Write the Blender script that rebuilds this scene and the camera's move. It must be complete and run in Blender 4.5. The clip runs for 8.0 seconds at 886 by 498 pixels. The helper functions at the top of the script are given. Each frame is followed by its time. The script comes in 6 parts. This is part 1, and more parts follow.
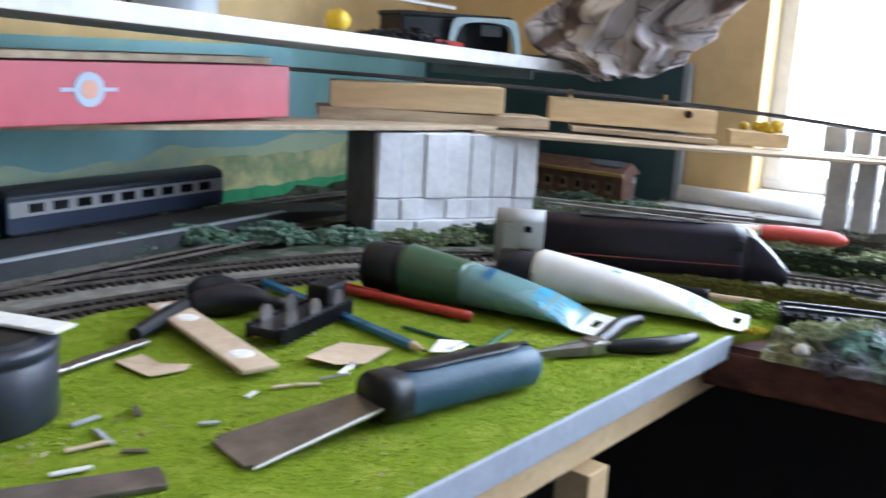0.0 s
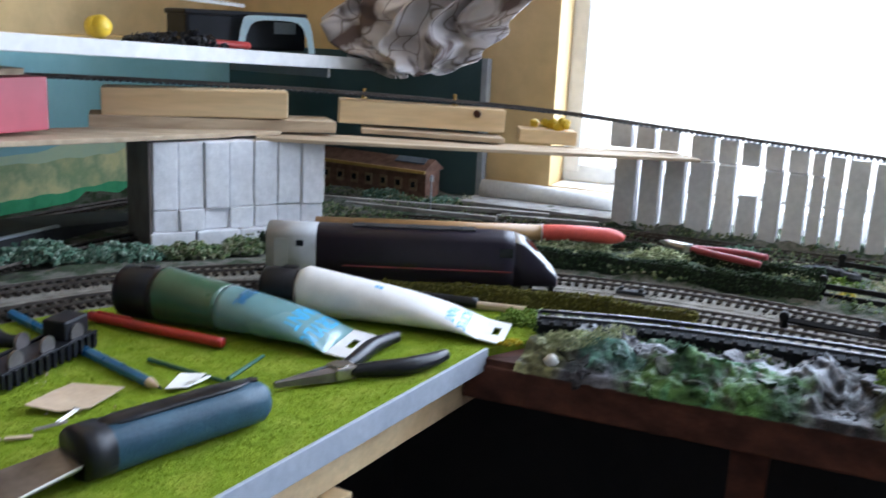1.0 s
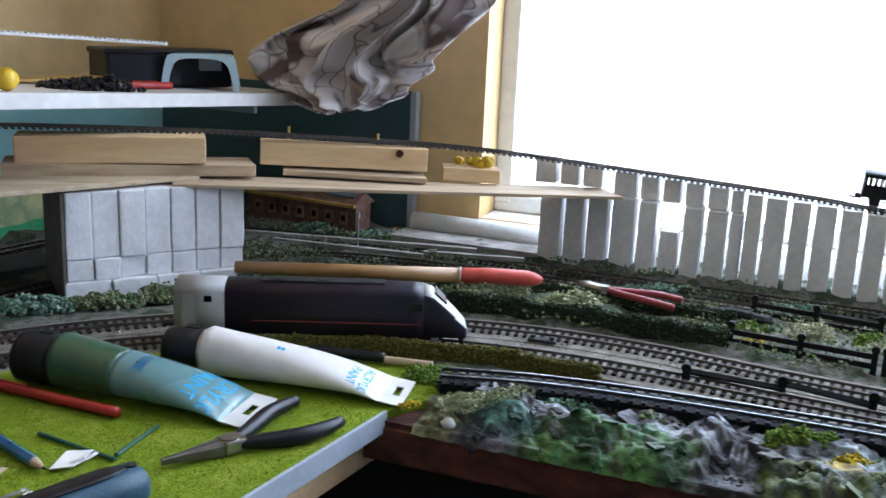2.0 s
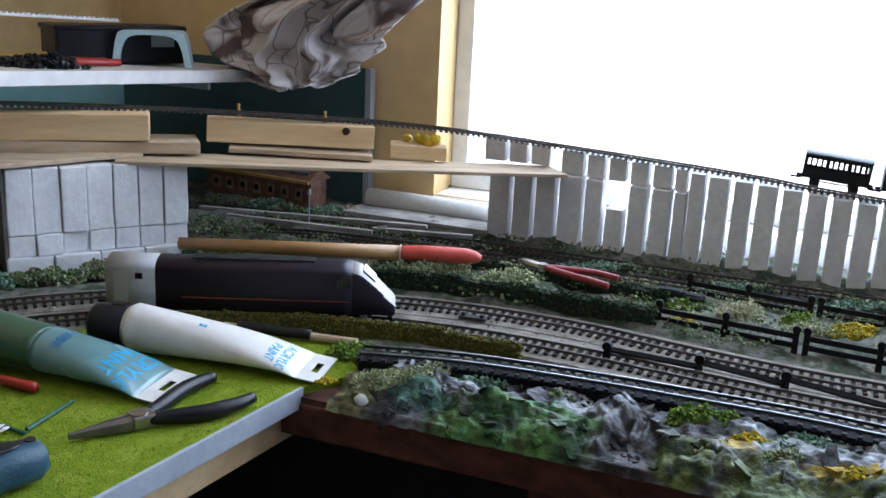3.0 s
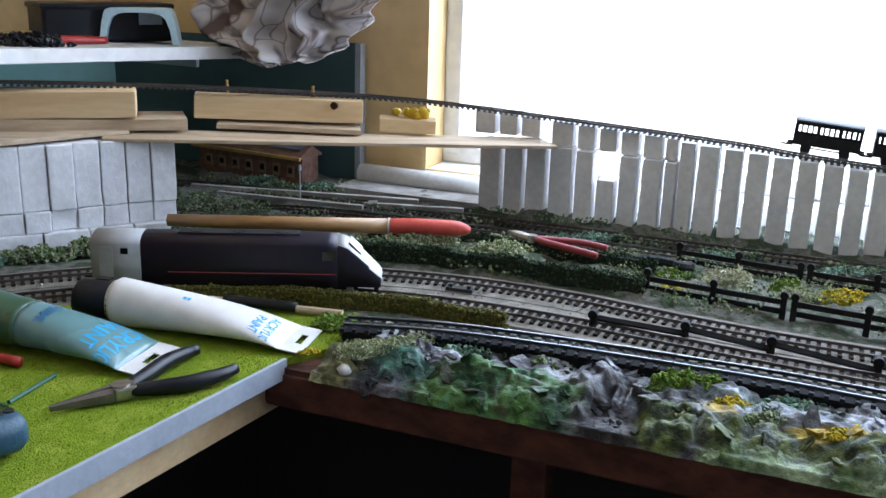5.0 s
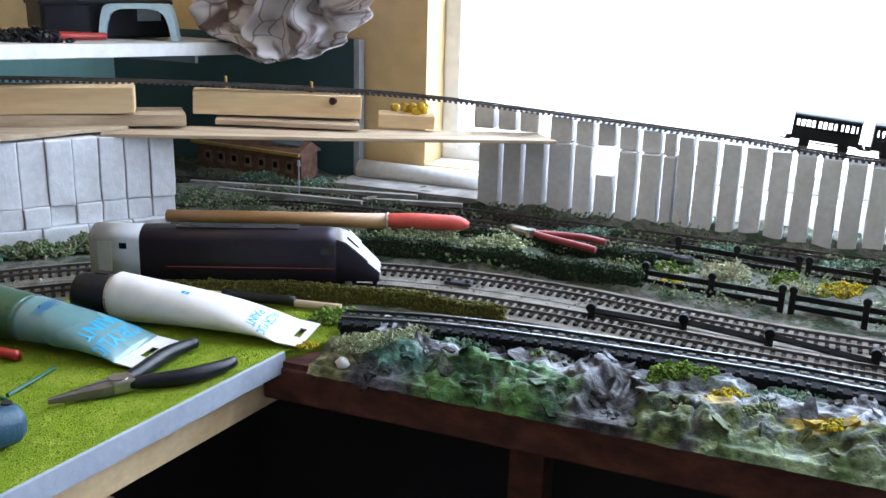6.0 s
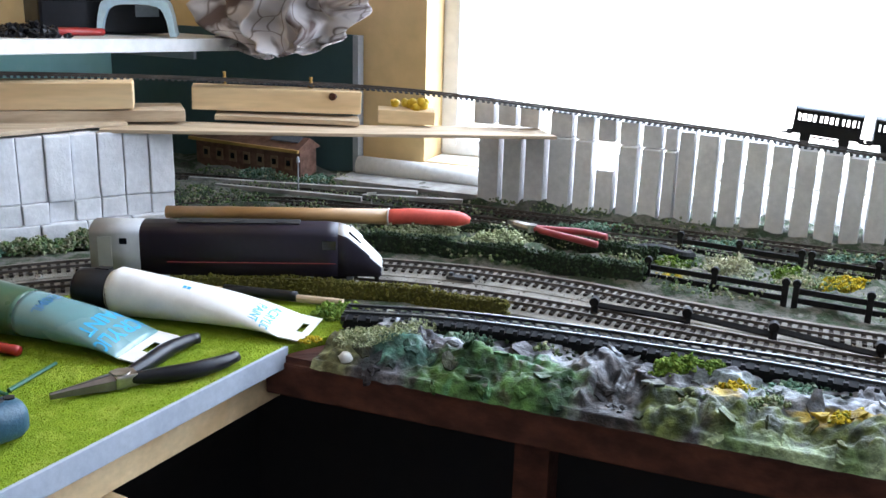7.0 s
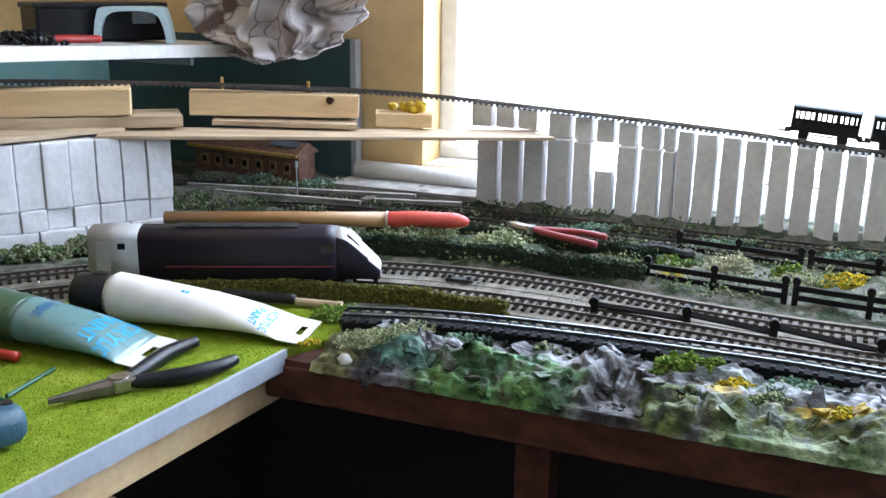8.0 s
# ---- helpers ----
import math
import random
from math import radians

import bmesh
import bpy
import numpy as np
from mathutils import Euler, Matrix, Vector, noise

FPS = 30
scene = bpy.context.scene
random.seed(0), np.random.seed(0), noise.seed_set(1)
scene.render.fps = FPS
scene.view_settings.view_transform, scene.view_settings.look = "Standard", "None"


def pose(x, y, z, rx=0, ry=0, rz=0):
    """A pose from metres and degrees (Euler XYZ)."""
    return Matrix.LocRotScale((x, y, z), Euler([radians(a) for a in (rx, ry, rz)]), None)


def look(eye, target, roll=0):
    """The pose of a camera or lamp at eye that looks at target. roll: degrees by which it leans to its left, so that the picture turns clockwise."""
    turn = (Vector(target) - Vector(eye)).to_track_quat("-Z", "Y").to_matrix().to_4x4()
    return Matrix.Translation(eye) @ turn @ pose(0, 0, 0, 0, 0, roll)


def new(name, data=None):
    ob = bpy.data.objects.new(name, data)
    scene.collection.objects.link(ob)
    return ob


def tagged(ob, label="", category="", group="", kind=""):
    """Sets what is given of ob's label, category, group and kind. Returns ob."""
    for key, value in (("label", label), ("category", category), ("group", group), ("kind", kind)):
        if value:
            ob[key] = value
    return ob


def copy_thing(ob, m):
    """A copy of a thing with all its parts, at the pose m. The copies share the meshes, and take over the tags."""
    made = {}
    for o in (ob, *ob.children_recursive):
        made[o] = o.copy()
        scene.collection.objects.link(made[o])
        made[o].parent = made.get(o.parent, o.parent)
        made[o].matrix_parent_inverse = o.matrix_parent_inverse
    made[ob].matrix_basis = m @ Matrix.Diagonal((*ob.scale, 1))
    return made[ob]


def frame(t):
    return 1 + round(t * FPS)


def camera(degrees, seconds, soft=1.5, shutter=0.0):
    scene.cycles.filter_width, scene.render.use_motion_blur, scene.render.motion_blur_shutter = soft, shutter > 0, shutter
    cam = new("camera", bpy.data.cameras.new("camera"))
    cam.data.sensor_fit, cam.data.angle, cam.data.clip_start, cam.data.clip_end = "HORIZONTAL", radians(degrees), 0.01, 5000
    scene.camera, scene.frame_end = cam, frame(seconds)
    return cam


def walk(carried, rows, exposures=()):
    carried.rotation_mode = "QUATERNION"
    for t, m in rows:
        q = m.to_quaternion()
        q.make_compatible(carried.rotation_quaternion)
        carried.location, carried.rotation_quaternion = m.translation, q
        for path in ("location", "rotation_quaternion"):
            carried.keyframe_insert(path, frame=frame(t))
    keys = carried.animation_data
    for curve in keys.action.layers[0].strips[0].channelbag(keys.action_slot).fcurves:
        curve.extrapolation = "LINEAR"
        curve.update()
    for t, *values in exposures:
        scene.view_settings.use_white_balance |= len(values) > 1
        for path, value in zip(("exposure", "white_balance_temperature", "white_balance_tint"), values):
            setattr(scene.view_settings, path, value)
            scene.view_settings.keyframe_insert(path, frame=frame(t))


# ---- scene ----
cam = camera(50, 8.0, soft=1.5, shutter=0.5)
PATH = [
    (0, (-0.0479, -0.0480, 0.1936), (0.0385, 0.9264, -0.0137), 3.05),
    (0.5, (-0.0048, -0.0363, 0.1983), (0.1726, 0.9227, -0.0229), 2.87),
    (1, (0.0350, -0.0438, 0.2287), (0.2580, 0.9041, 0.0010), 2.72),
    (1.5, (0.0572, -0.0407, 0.2612), (0.3097, 0.9004, 0.0366), 2.45),
    (3, (0.1493, -0.0742, 0.2926), (0.3967, 0.8591, 0.0323), 2.77),
    (3.5, (0.1584, -0.0754, 0.2930), (0.3981, 0.8573, 0.0235), 2.29),
    (4, (0.1637, -0.0772, 0.2898), (0.4017, 0.8543, 0.0149), 2.31),
    (4.5, (0.1667, -0.0783, 0.2864), (0.4068, 0.8518, 0.0084), 1.97),
    (6, (0.1705, -0.0823, 0.2798), (0.4085, 0.8476, -0.0006), 1.64),
    (6.5, (0.1699, -0.0817, 0.2779), (0.4101, 0.8473, -0.0035), 1.51),
    (7, (0.1650, -0.0785, 0.2739), (0.4082, 0.8501, -0.0062), 1.58),
    (7.5, (0.1646, -0.0784, 0.2716), (0.4066, 0.8508, -0.0078), 1.48),
    (8, (0.1677, -0.0788, 0.2695), (0.4096, 0.8521, -0.0043), 0.85),
]
walk(cam, [(t, look(eye, target, roll)) for t, eye, target, roll in PATH],
     [(0, -0.1, 5800, 10), (0.5, -0.1, 5800, 10), (1.0, -0.4, 5800, 10), (1.5, -0.55, 5800, 10), (3.0, -0.8, 5800, 10), (4.0, -0.85, 5800, 10), (4.5, -0.75, 5800, 10), (5.8, -0.3, 5800, 10), (6.5, -0.15, 5930, 10), (8.0, -0.1, 5980, 10)])

# ---- light ----
TH = radians(36)
CU, SU = math.cos(TH), math.sin(TH)


def W(u, v, z=0.0):
    """Room axes (u along the window wall, v towards it) to world."""
    return Vector((u * CU + v * SU, -u * SU + v * CU, z))


def toUV(x, y):
    return (x * CU - y * SU, x * SU + y * CU)


ROOM = Matrix.Rotation(-TH, 4, "Z")

world = bpy.data.worlds.new("sky")
world.use_nodes = True
scene.world = world
wn = world.node_tree.nodes
sky = wn.new("ShaderNodeTexSky")
sky.sky_type, sky.sun_disc = "NISHITA", False
sky.sun_elevation, sky.sun_rotation = radians(35), radians(200)
world.node_tree.links.new(sky.outputs[0], wn["Background"].inputs[0])
wn["Background"].inputs[1].default_value = 0.1

day = bpy.data.lights.new("window_daylight", "AREA")
day.shape, day.size, day.size_y, day.energy, day.color = "RECTANGLE", 2.1, 1.25, 74.0, (0.78, 0.92, 1.13)
dayob = new("window_daylight", day)
dayob.matrix_world = Matrix.Translation(W(0.77, 1.335, 0.68)) @ ROOM @ pose(0, 0, 0, -90, 0, 0)


# ---- materials ----
def mat(name, col, rough=0.6, metal=0.0, col2=None, scale=40.0, detail=4.0, bump=0.0, bscale=None, spec=0.5,
        grain=None, coat=0.0, rand=0.0, trans=0.0, contrast=(0.35, 0.65), emit=0.0):
    m = bpy.data.materials.new(name)
    m.use_nodes = True
    nt = m.node_tree
    n, ln = nt.nodes, nt.links
    b = n["Principled BSDF"]
    b.inputs["Roughness"].default_value, b.inputs["Metallic"].default_value = rough, metal
    b.inputs["Specular IOR Level"].default_value = spec
    b.inputs["Coat Weight"].default_value = coat
    b.inputs["Transmission Weight"].default_value = trans
    b.inputs["Base Color"].default_value = (*col, 1)
    tc = n.new("ShaderNodeTexCoord")
    vec = tc.outputs["Object"]
    if grain:
        mp = n.new("ShaderNodeMapping")
        mp.inputs["Scale"].default_value = grain
        ln.new(vec, mp.inputs[0])
        vec = mp.outputs[0]
    out = None
    if col2 is not None:
        t1 = n.new("ShaderNodeTexNoise")
        t1.inputs["Scale"].default_value, t1.inputs["Detail"].default_value = scale, detail
        ln.new(vec, t1.inputs["Vector"])
        rp = n.new("ShaderNodeValToRGB")
        rp.color_ramp.elements[0].position, rp.color_ramp.elements[1].position = contrast
        rp.color_ramp.elements[0].color, rp.color_ramp.elements[1].color = (*col, 1), (*col2, 1)
        ln.new(t1.outputs["Fac"], rp.inputs[0])
        out = rp.outputs[0]
        t2 = n.new("ShaderNodeTexNoise")
        t2.inputs["Scale"].default_value, t2.inputs["Detail"].default_value = scale * 6, 3
        ln.new(vec, t2.inputs["Vector"])
        mr = n.new("ShaderNodeMapRange")
        mr.inputs[3].default_value, mr.inputs[4].default_value = 0.82, 1.18
        ln.new(t2.outputs["Fac"], mr.inputs[0])
        hs = n.new("ShaderNodeHueSaturation")
        ln.new(out, hs.inputs["Color"])
        ln.new(mr.outputs[0], hs.inputs["Value"])
        out = hs.outputs[0]
        rr = n.new("ShaderNodeMapRange")
        rr.inputs[3].default_value, rr.inputs[4].default_value = max(0.03, rough - 0.12), min(1, rough + 0.12)
        ln.new(t1.outputs["Fac"], rr.inputs[0])
        ln.new(rr.outputs[0], b.inputs["Roughness"])
    if rand and out:
        oi = n.new("ShaderNodeObjectInfo")
        mr = n.new("ShaderNodeMapRange")
        mr.inputs[3].default_value, mr.inputs[4].default_value = 1 - rand, 1 + rand
        ln.new(oi.outputs["Random"], mr.inputs[0])
        h2 = n.new("ShaderNodeHueSaturation")
        ln.new(out, h2.inputs["Color"])
        ln.new(mr.outputs[0], h2.inputs["Value"])
        out = h2.outputs[0]
    if out:
        ln.new(out, b.inputs["Base Color"])
    if bump:
        t3 = n.new("ShaderNodeTexNoise")
        t3.inputs["Scale"].default_value, t3.inputs["Detail"].default_value = bscale or scale * 3, 5
        ln.new(vec, t3.inputs["Vector"])
        bp = n.new("ShaderNodeBump")
        bp.inputs["Strength"].default_value, bp.inputs["Distance"].default_value = bump, 0.002
        ln.new(t3.outputs["Fac"], bp.inputs["Height"])
        ln.new(bp.outputs[0], b.inputs["Normal"])
    if emit:
        b.inputs["Emission Color"].default_value = (*col, 1)
        b.inputs["Emission Strength"].default_value = emit
    return m


def many(name, cols, scale=30.0, rough=0.7, bump=0.4, bscale=200.0, island=False, spec=0.4):
    """Noise-mixed colours for painted scenery and foliage; island: one colour per loose piece."""
    m = bpy.data.materials.new(name)
    m.use_nodes = True
    n, ln = m.node_tree.nodes, m.node_tree.links
    b = n["Principled BSDF"]
    b.inputs["Roughness"].default_value = rough
    b.inputs["Specular IOR Level"].default_value = spec
    tc = n.new("ShaderNodeTexCoord")
    rp = n.new("ShaderNodeValToRGB")
    while len(rp.color_ramp.elements) < len(cols):
        rp.color_ramp.elements.new(0.5)
    for k, c in enumerate(cols):
        e = rp.color_ramp.elements[k]
        e.position = (0.05 + 0.9 * k / (len(cols) - 1)) if island else (0.28 + 0.44 * k / (len(cols) - 1))
        e.color = (*c, 1)
    if island:
        g = n.new("ShaderNodeNewGeometry")
        ln.new(g.outputs["Random Per Island"], rp.inputs[0])
    else:
        t = n.new("ShaderNodeTexNoise")
        t.inputs["Scale"].default_value, t.inputs["Detail"].default_value, t.inputs["Roughness"].default_value = scale, 6, 0.6
        ln.new(tc.outputs["Object"], t.inputs["Vector"])
        ln.new(t.outputs["Fac"], rp.inputs[0])
    ln.new(rp.outputs[0], b.inputs["Base Color"])
    if bump:
        t3 = n.new("ShaderNodeTexNoise")
        t3.inputs["Scale"].default_value, t3.inputs["Detail"].default_value = bscale, 6
        ln.new(tc.outputs["Object"], t3.inputs["Vector"])
        bp = n.new("ShaderNodeBump")
        bp.inputs["Strength"].default_value, bp.inputs["Distance"].default_value = bump, 0.003
        ln.new(t3.outputs["Fac"], bp.inputs["Height"])
        ln.new(bp.outputs[0], b.inputs["Normal"])
    return m


M_WALL = mat("yellow_wall_paint", (0.71, 0.50, 0.24), 0.75, col2=(0.64, 0.44, 0.195), scale=6, bump=0.25, bscale=120)
M_CREAM = mat("cream_wall_paint", (0.36, 0.36, 0.36), 0.8, col2=(0.31, 0.31, 0.31), scale=4, bump=0.2, bscale=90)
M_CEIL = mat("ceiling_paint", (0.75, 0.73, 0.69), 0.85, col2=(0.70, 0.68, 0.64), scale=3)
M_FLOOR = mat("dark_carpet", (0.03, 0.025, 0.025), 0.95, col2=(0.05, 0.04, 0.04), scale=20, bump=0.6, bscale=400)
M_WHITE = mat("white_gloss_paint", (0.80, 0.79, 0.76), 0.35, col2=(0.74, 0.73, 0.69), scale=9, bump=0.06, bscale=60)
M_SHELF = mat("white_laminate", (0.64, 0.61, 0.58), 0.45, col2=(0.58, 0.55, 0.51), scale=14)
M_PINE = mat("pine_wood", (0.75, 0.56, 0.32), 0.6, col2=(0.64, 0.44, 0.23), scale=9, grain=(0.5, 4, 4), bump=0.15, bscale=40, rand=0.08)
M_PLY = mat("plywood_edge", (0.54, 0.42, 0.28), 0.7, col2=(0.38, 0.28, 0.18), scale=22, grain=(0.4, 4, 4), bump=0.2, bscale=60, rand=0.1)
M_OLDWOOD = mat("dark_stained_wood", (0.105, 0.038, 0.024), 0.7, spec=0.25, col2=(0.050, 0.019, 0.013), scale=14, grain=(0.5, 5, 5), bump=0.3, bscale=60)
M_GREY = mat("grey_painted_edge", (0.36, 0.39, 0.44), 0.5, col2=(0.31, 0.34, 0.39), scale=30, bump=0.1, bscale=200)
M_VARN = mat("varnished_handle_wood", (0.44, 0.25, 0.10), 0.4, col2=(0.34, 0.18, 0.065), scale=12, grain=(0.6, 5, 5), coat=0.1)
M_POLY = mat("whitewashed_polystyrene", (0.86, 0.85, 0.86), 0.85, col2=(0.78, 0.77, 0.79), scale=25, bump=0.22, bscale=420, rand=0.05)
M_SOOT = mat("raw_grey_polystyrene", (0.84, 0.82, 0.81), 0.9, col2=(0.76, 0.74, 0.73), scale=25, bump=0.2, bscale=420, rand=0.06)
# dark brown for the pier end that faces away from the window, shade included
M_PIERSHADE = mat("brown_pier_shade", (0.16, 0.13, 0.12), 0.85, col2=(0.10, 0.075, 0.06), scale=20)
M_RAIL = mat("nickel_silver_rail", (0.13, 0.11, 0.095), 0.5, 0.7, col2=(0.07, 0.056, 0.045), scale=60)
M_RAILN = mat("bright_steel_rail", (0.45, 0.45, 0.47), 0.35, 0.9, col2=(0.32, 0.32, 0.34), scale=60)
M_SLEEP = mat("weathered_brown_sleeper", (0.026, 0.020, 0.016), 0.9, spec=0.15, col2=(0.050, 0.040, 0.032), scale=90, rand=0.2)
M_SLEEPK = mat("black_plastic_sleeper", (0.016, 0.017, 0.02), 0.5, col2=(0.03, 0.03, 0.034), scale=90, rand=0.15)
M_SLEEPN = mat("new_black_sleeper", (0.016, 0.016, 0.019), 0.45, spec=0.2, col2=(0.026, 0.026, 0.03), scale=90, rand=0.1)
# dull black that stands in for the shadow between and below the sleepers
M_TRACKSHADE = mat("under_track_shade", (0.008, 0.008, 0.009), 0.8, col2=(0.013, 0.013, 0.015), spec=0.15, scale=90)
M_BALLAST = mat("sandy_ballast", (0.26, 0.24, 0.205), 0.95, col2=(0.16, 0.145, 0.12), scale=60, bump=0.8, bscale=700, spec=0.1)
M_SCENERY = many("dark_scenic_ground", [(0.030, 0.029, 0.024), (0.075, 0.072, 0.058), (0.045, 0.066, 0.036), (0.17, 0.16, 0.14), (0.075, 0.092, 0.060), (0.25, 0.24, 0.21)], 26, 0.95, 0.8, 260, spec=0.08)
M_GRASS = many("lime_green_grass_mat", [(0.17, 0.25, 0.012), (0.26, 0.35, 0.018), (0.21, 0.30, 0.014), (0.31, 0.38, 0.035), (0.24, 0.26, 0.02)], 34, 0.95, 1.0, 900, spec=0.15)
M_BLADE = many("lime_grass_fibre", [(0.19, 0.27, 0.014), (0.28, 0.37, 0.022), (0.34, 0.41, 0.045), (0.24, 0.32, 0.018)], island=True, rough=0.9, bump=0, spec=0.15)


def foliage(name, cols):
    return many(name, cols, island=True, rough=0.9, bump=0, spec=0.2)


F_DARK = foliage("dark_hedge_foliage", [(0.012, 0.02, 0.01), (0.03, 0.05, 0.022), (0.02, 0.035, 0.016), (0.05, 0.075, 0.035)])
F_OLIVE = foliage("olive_hedge_foliage", [(0.07, 0.07, 0.012), (0.14, 0.13, 0.025), (0.10, 0.09, 0.018), (0.19, 0.17, 0.05)])
F_SAGE = foliage("sage_lichen", [(0.07, 0.14, 0.10), (0.16, 0.26, 0.18), (0.11, 0.20, 0.13), (0.34, 0.42, 0.33), (0.04, 0.08, 0.05)])
F_CREAM = foliage("cream_lichen", [(0.40, 0.38, 0.24), (0.62, 0.60, 0.46), (0.50, 0.50, 0.32), (0.30, 0.31, 0.17)])
F_YELLOW = foliage("yellow_flock", [(0.45, 0.32, 0.01), (0.62, 0.48, 0.03), (0.35, 0.27, 0.02), (0.20, 0.22, 0.03)])
F_BRIGHT = foliage("bright_green_moss", [(0.06, 0.11, 0.012), (0.14, 0.21, 0.028), (0.09, 0.16, 0.018), (0.20, 0.27, 0.05)])
F_MOSS = foliage("mixed_moss", [(0.06, 0.10, 0.04), (0.14, 0.20, 0.07), (0.29, 0.31, 0.18), (0.10, 0.15, 0.08), (0.32, 0.30, 0.20)])
F_PALE = foliage("pale_green_lichen", [(0.38, 0.42, 0.24), (0.56, 0.57, 0.38), (0.30, 0.34, 0.17), (0.18, 0.20, 0.10)])
F_RED = foliage("dark_red_flock", [(0.16, 0.02, 0.03), (0.26, 0.04, 0.06), (0.10, 0.02, 0.02)])
M_BLACK = mat("black_plastic", (0.006, 0.006, 0.008), 0.38, col2=(0.011, 0.011, 0.014), scale=50, spec=0.25)
M_GLOSSK = mat("glossy_black_vinyl", (0.008, 0.008, 0.010), 0.34, spec=0.28, col2=(0.013, 0.013, 0.017), scale=50)
M_STEEL = mat("brushed_steel", (0.42, 0.40, 0.38), 0.34, 0.95, col2=(0.30, 0.28, 0.26), scale=40, grain=(1, 8, 8))
M_OLDSTEEL = mat("tarnished_steel", (0.22, 0.20, 0.195), 0.42, 0.8, col2=(0.14, 0.125, 0.12), scale=50)
M_EDGE = mat("bright_ground_steel", (0.75, 0.75, 0.74), 0.3, 0.6)
M_NAVY = mat("navy_rubber_grip", (0.018, 0.052, 0.085), 0.42, col2=(0.030, 0.076, 0.115), spec=0.35, scale=60, bump=0.2, bscale=500)
M_TUBEW = mat("white_plastic_tube", (0.72, 0.70, 0.68), 0.38, coat=0.1, col2=(0.69, 0.67, 0.65), scale=12)
M_TUBEG = mat("dark_green_tube", (0.022, 0.075, 0.04), 0.3, coat=0.3, col2=(0.03, 0.09, 0.05), scale=14)
M_TUBET = mat("teal_grey_tube", (0.11, 0.22, 0.23), 0.28, coat=0.3, col2=(0.13, 0.25, 0.26), scale=14)
M_CYAN = mat("cyan_print", (0.03, 0.34, 0.62), 0.4)
M_BLUEP = mat("blue_lacquer", (0.015, 0.11, 0.26), 0.3, coat=0.3, col2=(0.02, 0.14, 0.30), scale=60)
M_REDP = mat("red_plastic", (0.40, 0.022, 0.016), 0.4, coat=0.1, col2=(0.32, 0.016, 0.012), scale=40)
M_CORAL = mat("coral_red_plastic", (0.72, 0.11, 0.08), 0.38, col2=(0.62, 0.085, 0.06), scale=40)
M_CRIMSON = mat("dark_red_grip", (0.24, 0.025, 0.03), 0.4, col2=(0.30, 0.035, 0.04), scale=40)
M_BOX = mat("red_card_box", (0.50, 0.075, 0.10), 0.45, col2=(0.45, 0.06, 0.085), scale=8)
M_LBLUE = mat("pale_blue_plastic", (0.55, 0.72, 0.80), 0.35, col2=(0.50, 0.67, 0.75), scale=30)
M_YELLOW = mat("yellow_plastic", (0.75, 0.50, 0.02), 0.45, col2=(0.66, 0.42, 0.015), scale=60, bump=0.2)
M_CARD = mat("brown_card", (0.52, 0.40, 0.28), 0.8, col2=(0.46, 0.34, 0.23), scale=50)
M_TAPE = mat("grey_tape", (0.35, 0.37, 0.39), 0.4, col2=(0.30, 0.32, 0.34), scale=40)
M_PAPER = mat("white_paper", (0.72, 0.70, 0.67), 0.8, col2=(0.66, 0.64, 0.60), scale=30)
M_DUSTY = mat("dusty_grey_card", (0.42, 0.40, 0.37), 0.85, col2=(0.24, 0.22, 0.20), scale=35, detail=6)
M_BRICK = mat("brown_brick_card", (0.20, 0.10, 0.065), 0.8, col2=(0.12, 0.058, 0.036), scale=120, bump=0.4, bscale=500)
M_PLYD = mat("tan_window_surround", (0.30, 0.19, 0.11), 0.75, col2=(0.22, 0.13, 0.075), scale=90)
M_OCHRE = mat("ochre_eaves", (0.46, 0.28, 0.07), 0.6, col2=(0.38, 0.22, 0.05), scale=60)
M_SLATE = mat("slate_roof", (0.12, 0.14, 0.17), 0.7, col2=(0.09, 0.10, 0.12), scale=70)
M_WINDOW = mat("dark_window_glass", (0.008, 0.009, 0.012), 0.12)
M_MAROON = mat("maroon_loco_paint", (0.013, 0.010, 0.020), 0.45, spec=0.3, col2=(0.018, 0.013, 0.026), scale=20)
M_NAVYC = mat("navy_coach_paint", (0.010, 0.020, 0.050), 0.4, col2=(0.014, 0.026, 0.060), scale=20)
M_LGREY = mat("light_grey_coach_paint", (0.34, 0.335, 0.33), 0.5, col2=(0.29, 0.285, 0.28), scale=20)
M_SILVER = mat("silver_grey_paint", (0.60, 0.59, 0.59), 0.38, col2=(0.52, 0.51, 0.51), scale=20)
M_BLUE = mat("rail_blue_paint", (0.010, 0.015, 0.026), 0.42, col2=(0.014, 0.021, 0.034), scale=20)
M_ROOF = mat("dark_grey_roof_paint", (0.05, 0.06, 0.07), 0.5, col2=(0.07, 0.08, 0.09), scale=30)
M_UNDER = mat("black_underframe", (0.012, 0.012, 0.013), 0.7, spec=0.25, col2=(0.02, 0.018, 0.017), scale=60)
M_FENCE = mat("black_fence_plastic", (0.010, 0.009, 0.010), 0.65, col2=(0.018, 0.016, 0.016), spec=0.15, scale=90)
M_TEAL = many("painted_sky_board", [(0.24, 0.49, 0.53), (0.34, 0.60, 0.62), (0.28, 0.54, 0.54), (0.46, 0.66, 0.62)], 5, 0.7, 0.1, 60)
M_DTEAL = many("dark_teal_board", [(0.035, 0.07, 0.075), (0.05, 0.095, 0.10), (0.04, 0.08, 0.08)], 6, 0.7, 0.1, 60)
M_PLATF = mat("grey_card_platform", (0.035, 0.036, 0.038), 0.8, spec=0.2, col2=(0.055, 0.055, 0.056), scale=30)
M_GLOW = mat("bright_daylight_haze", (1.0, 1.0, 1.0), 1.0, emit=3.0)
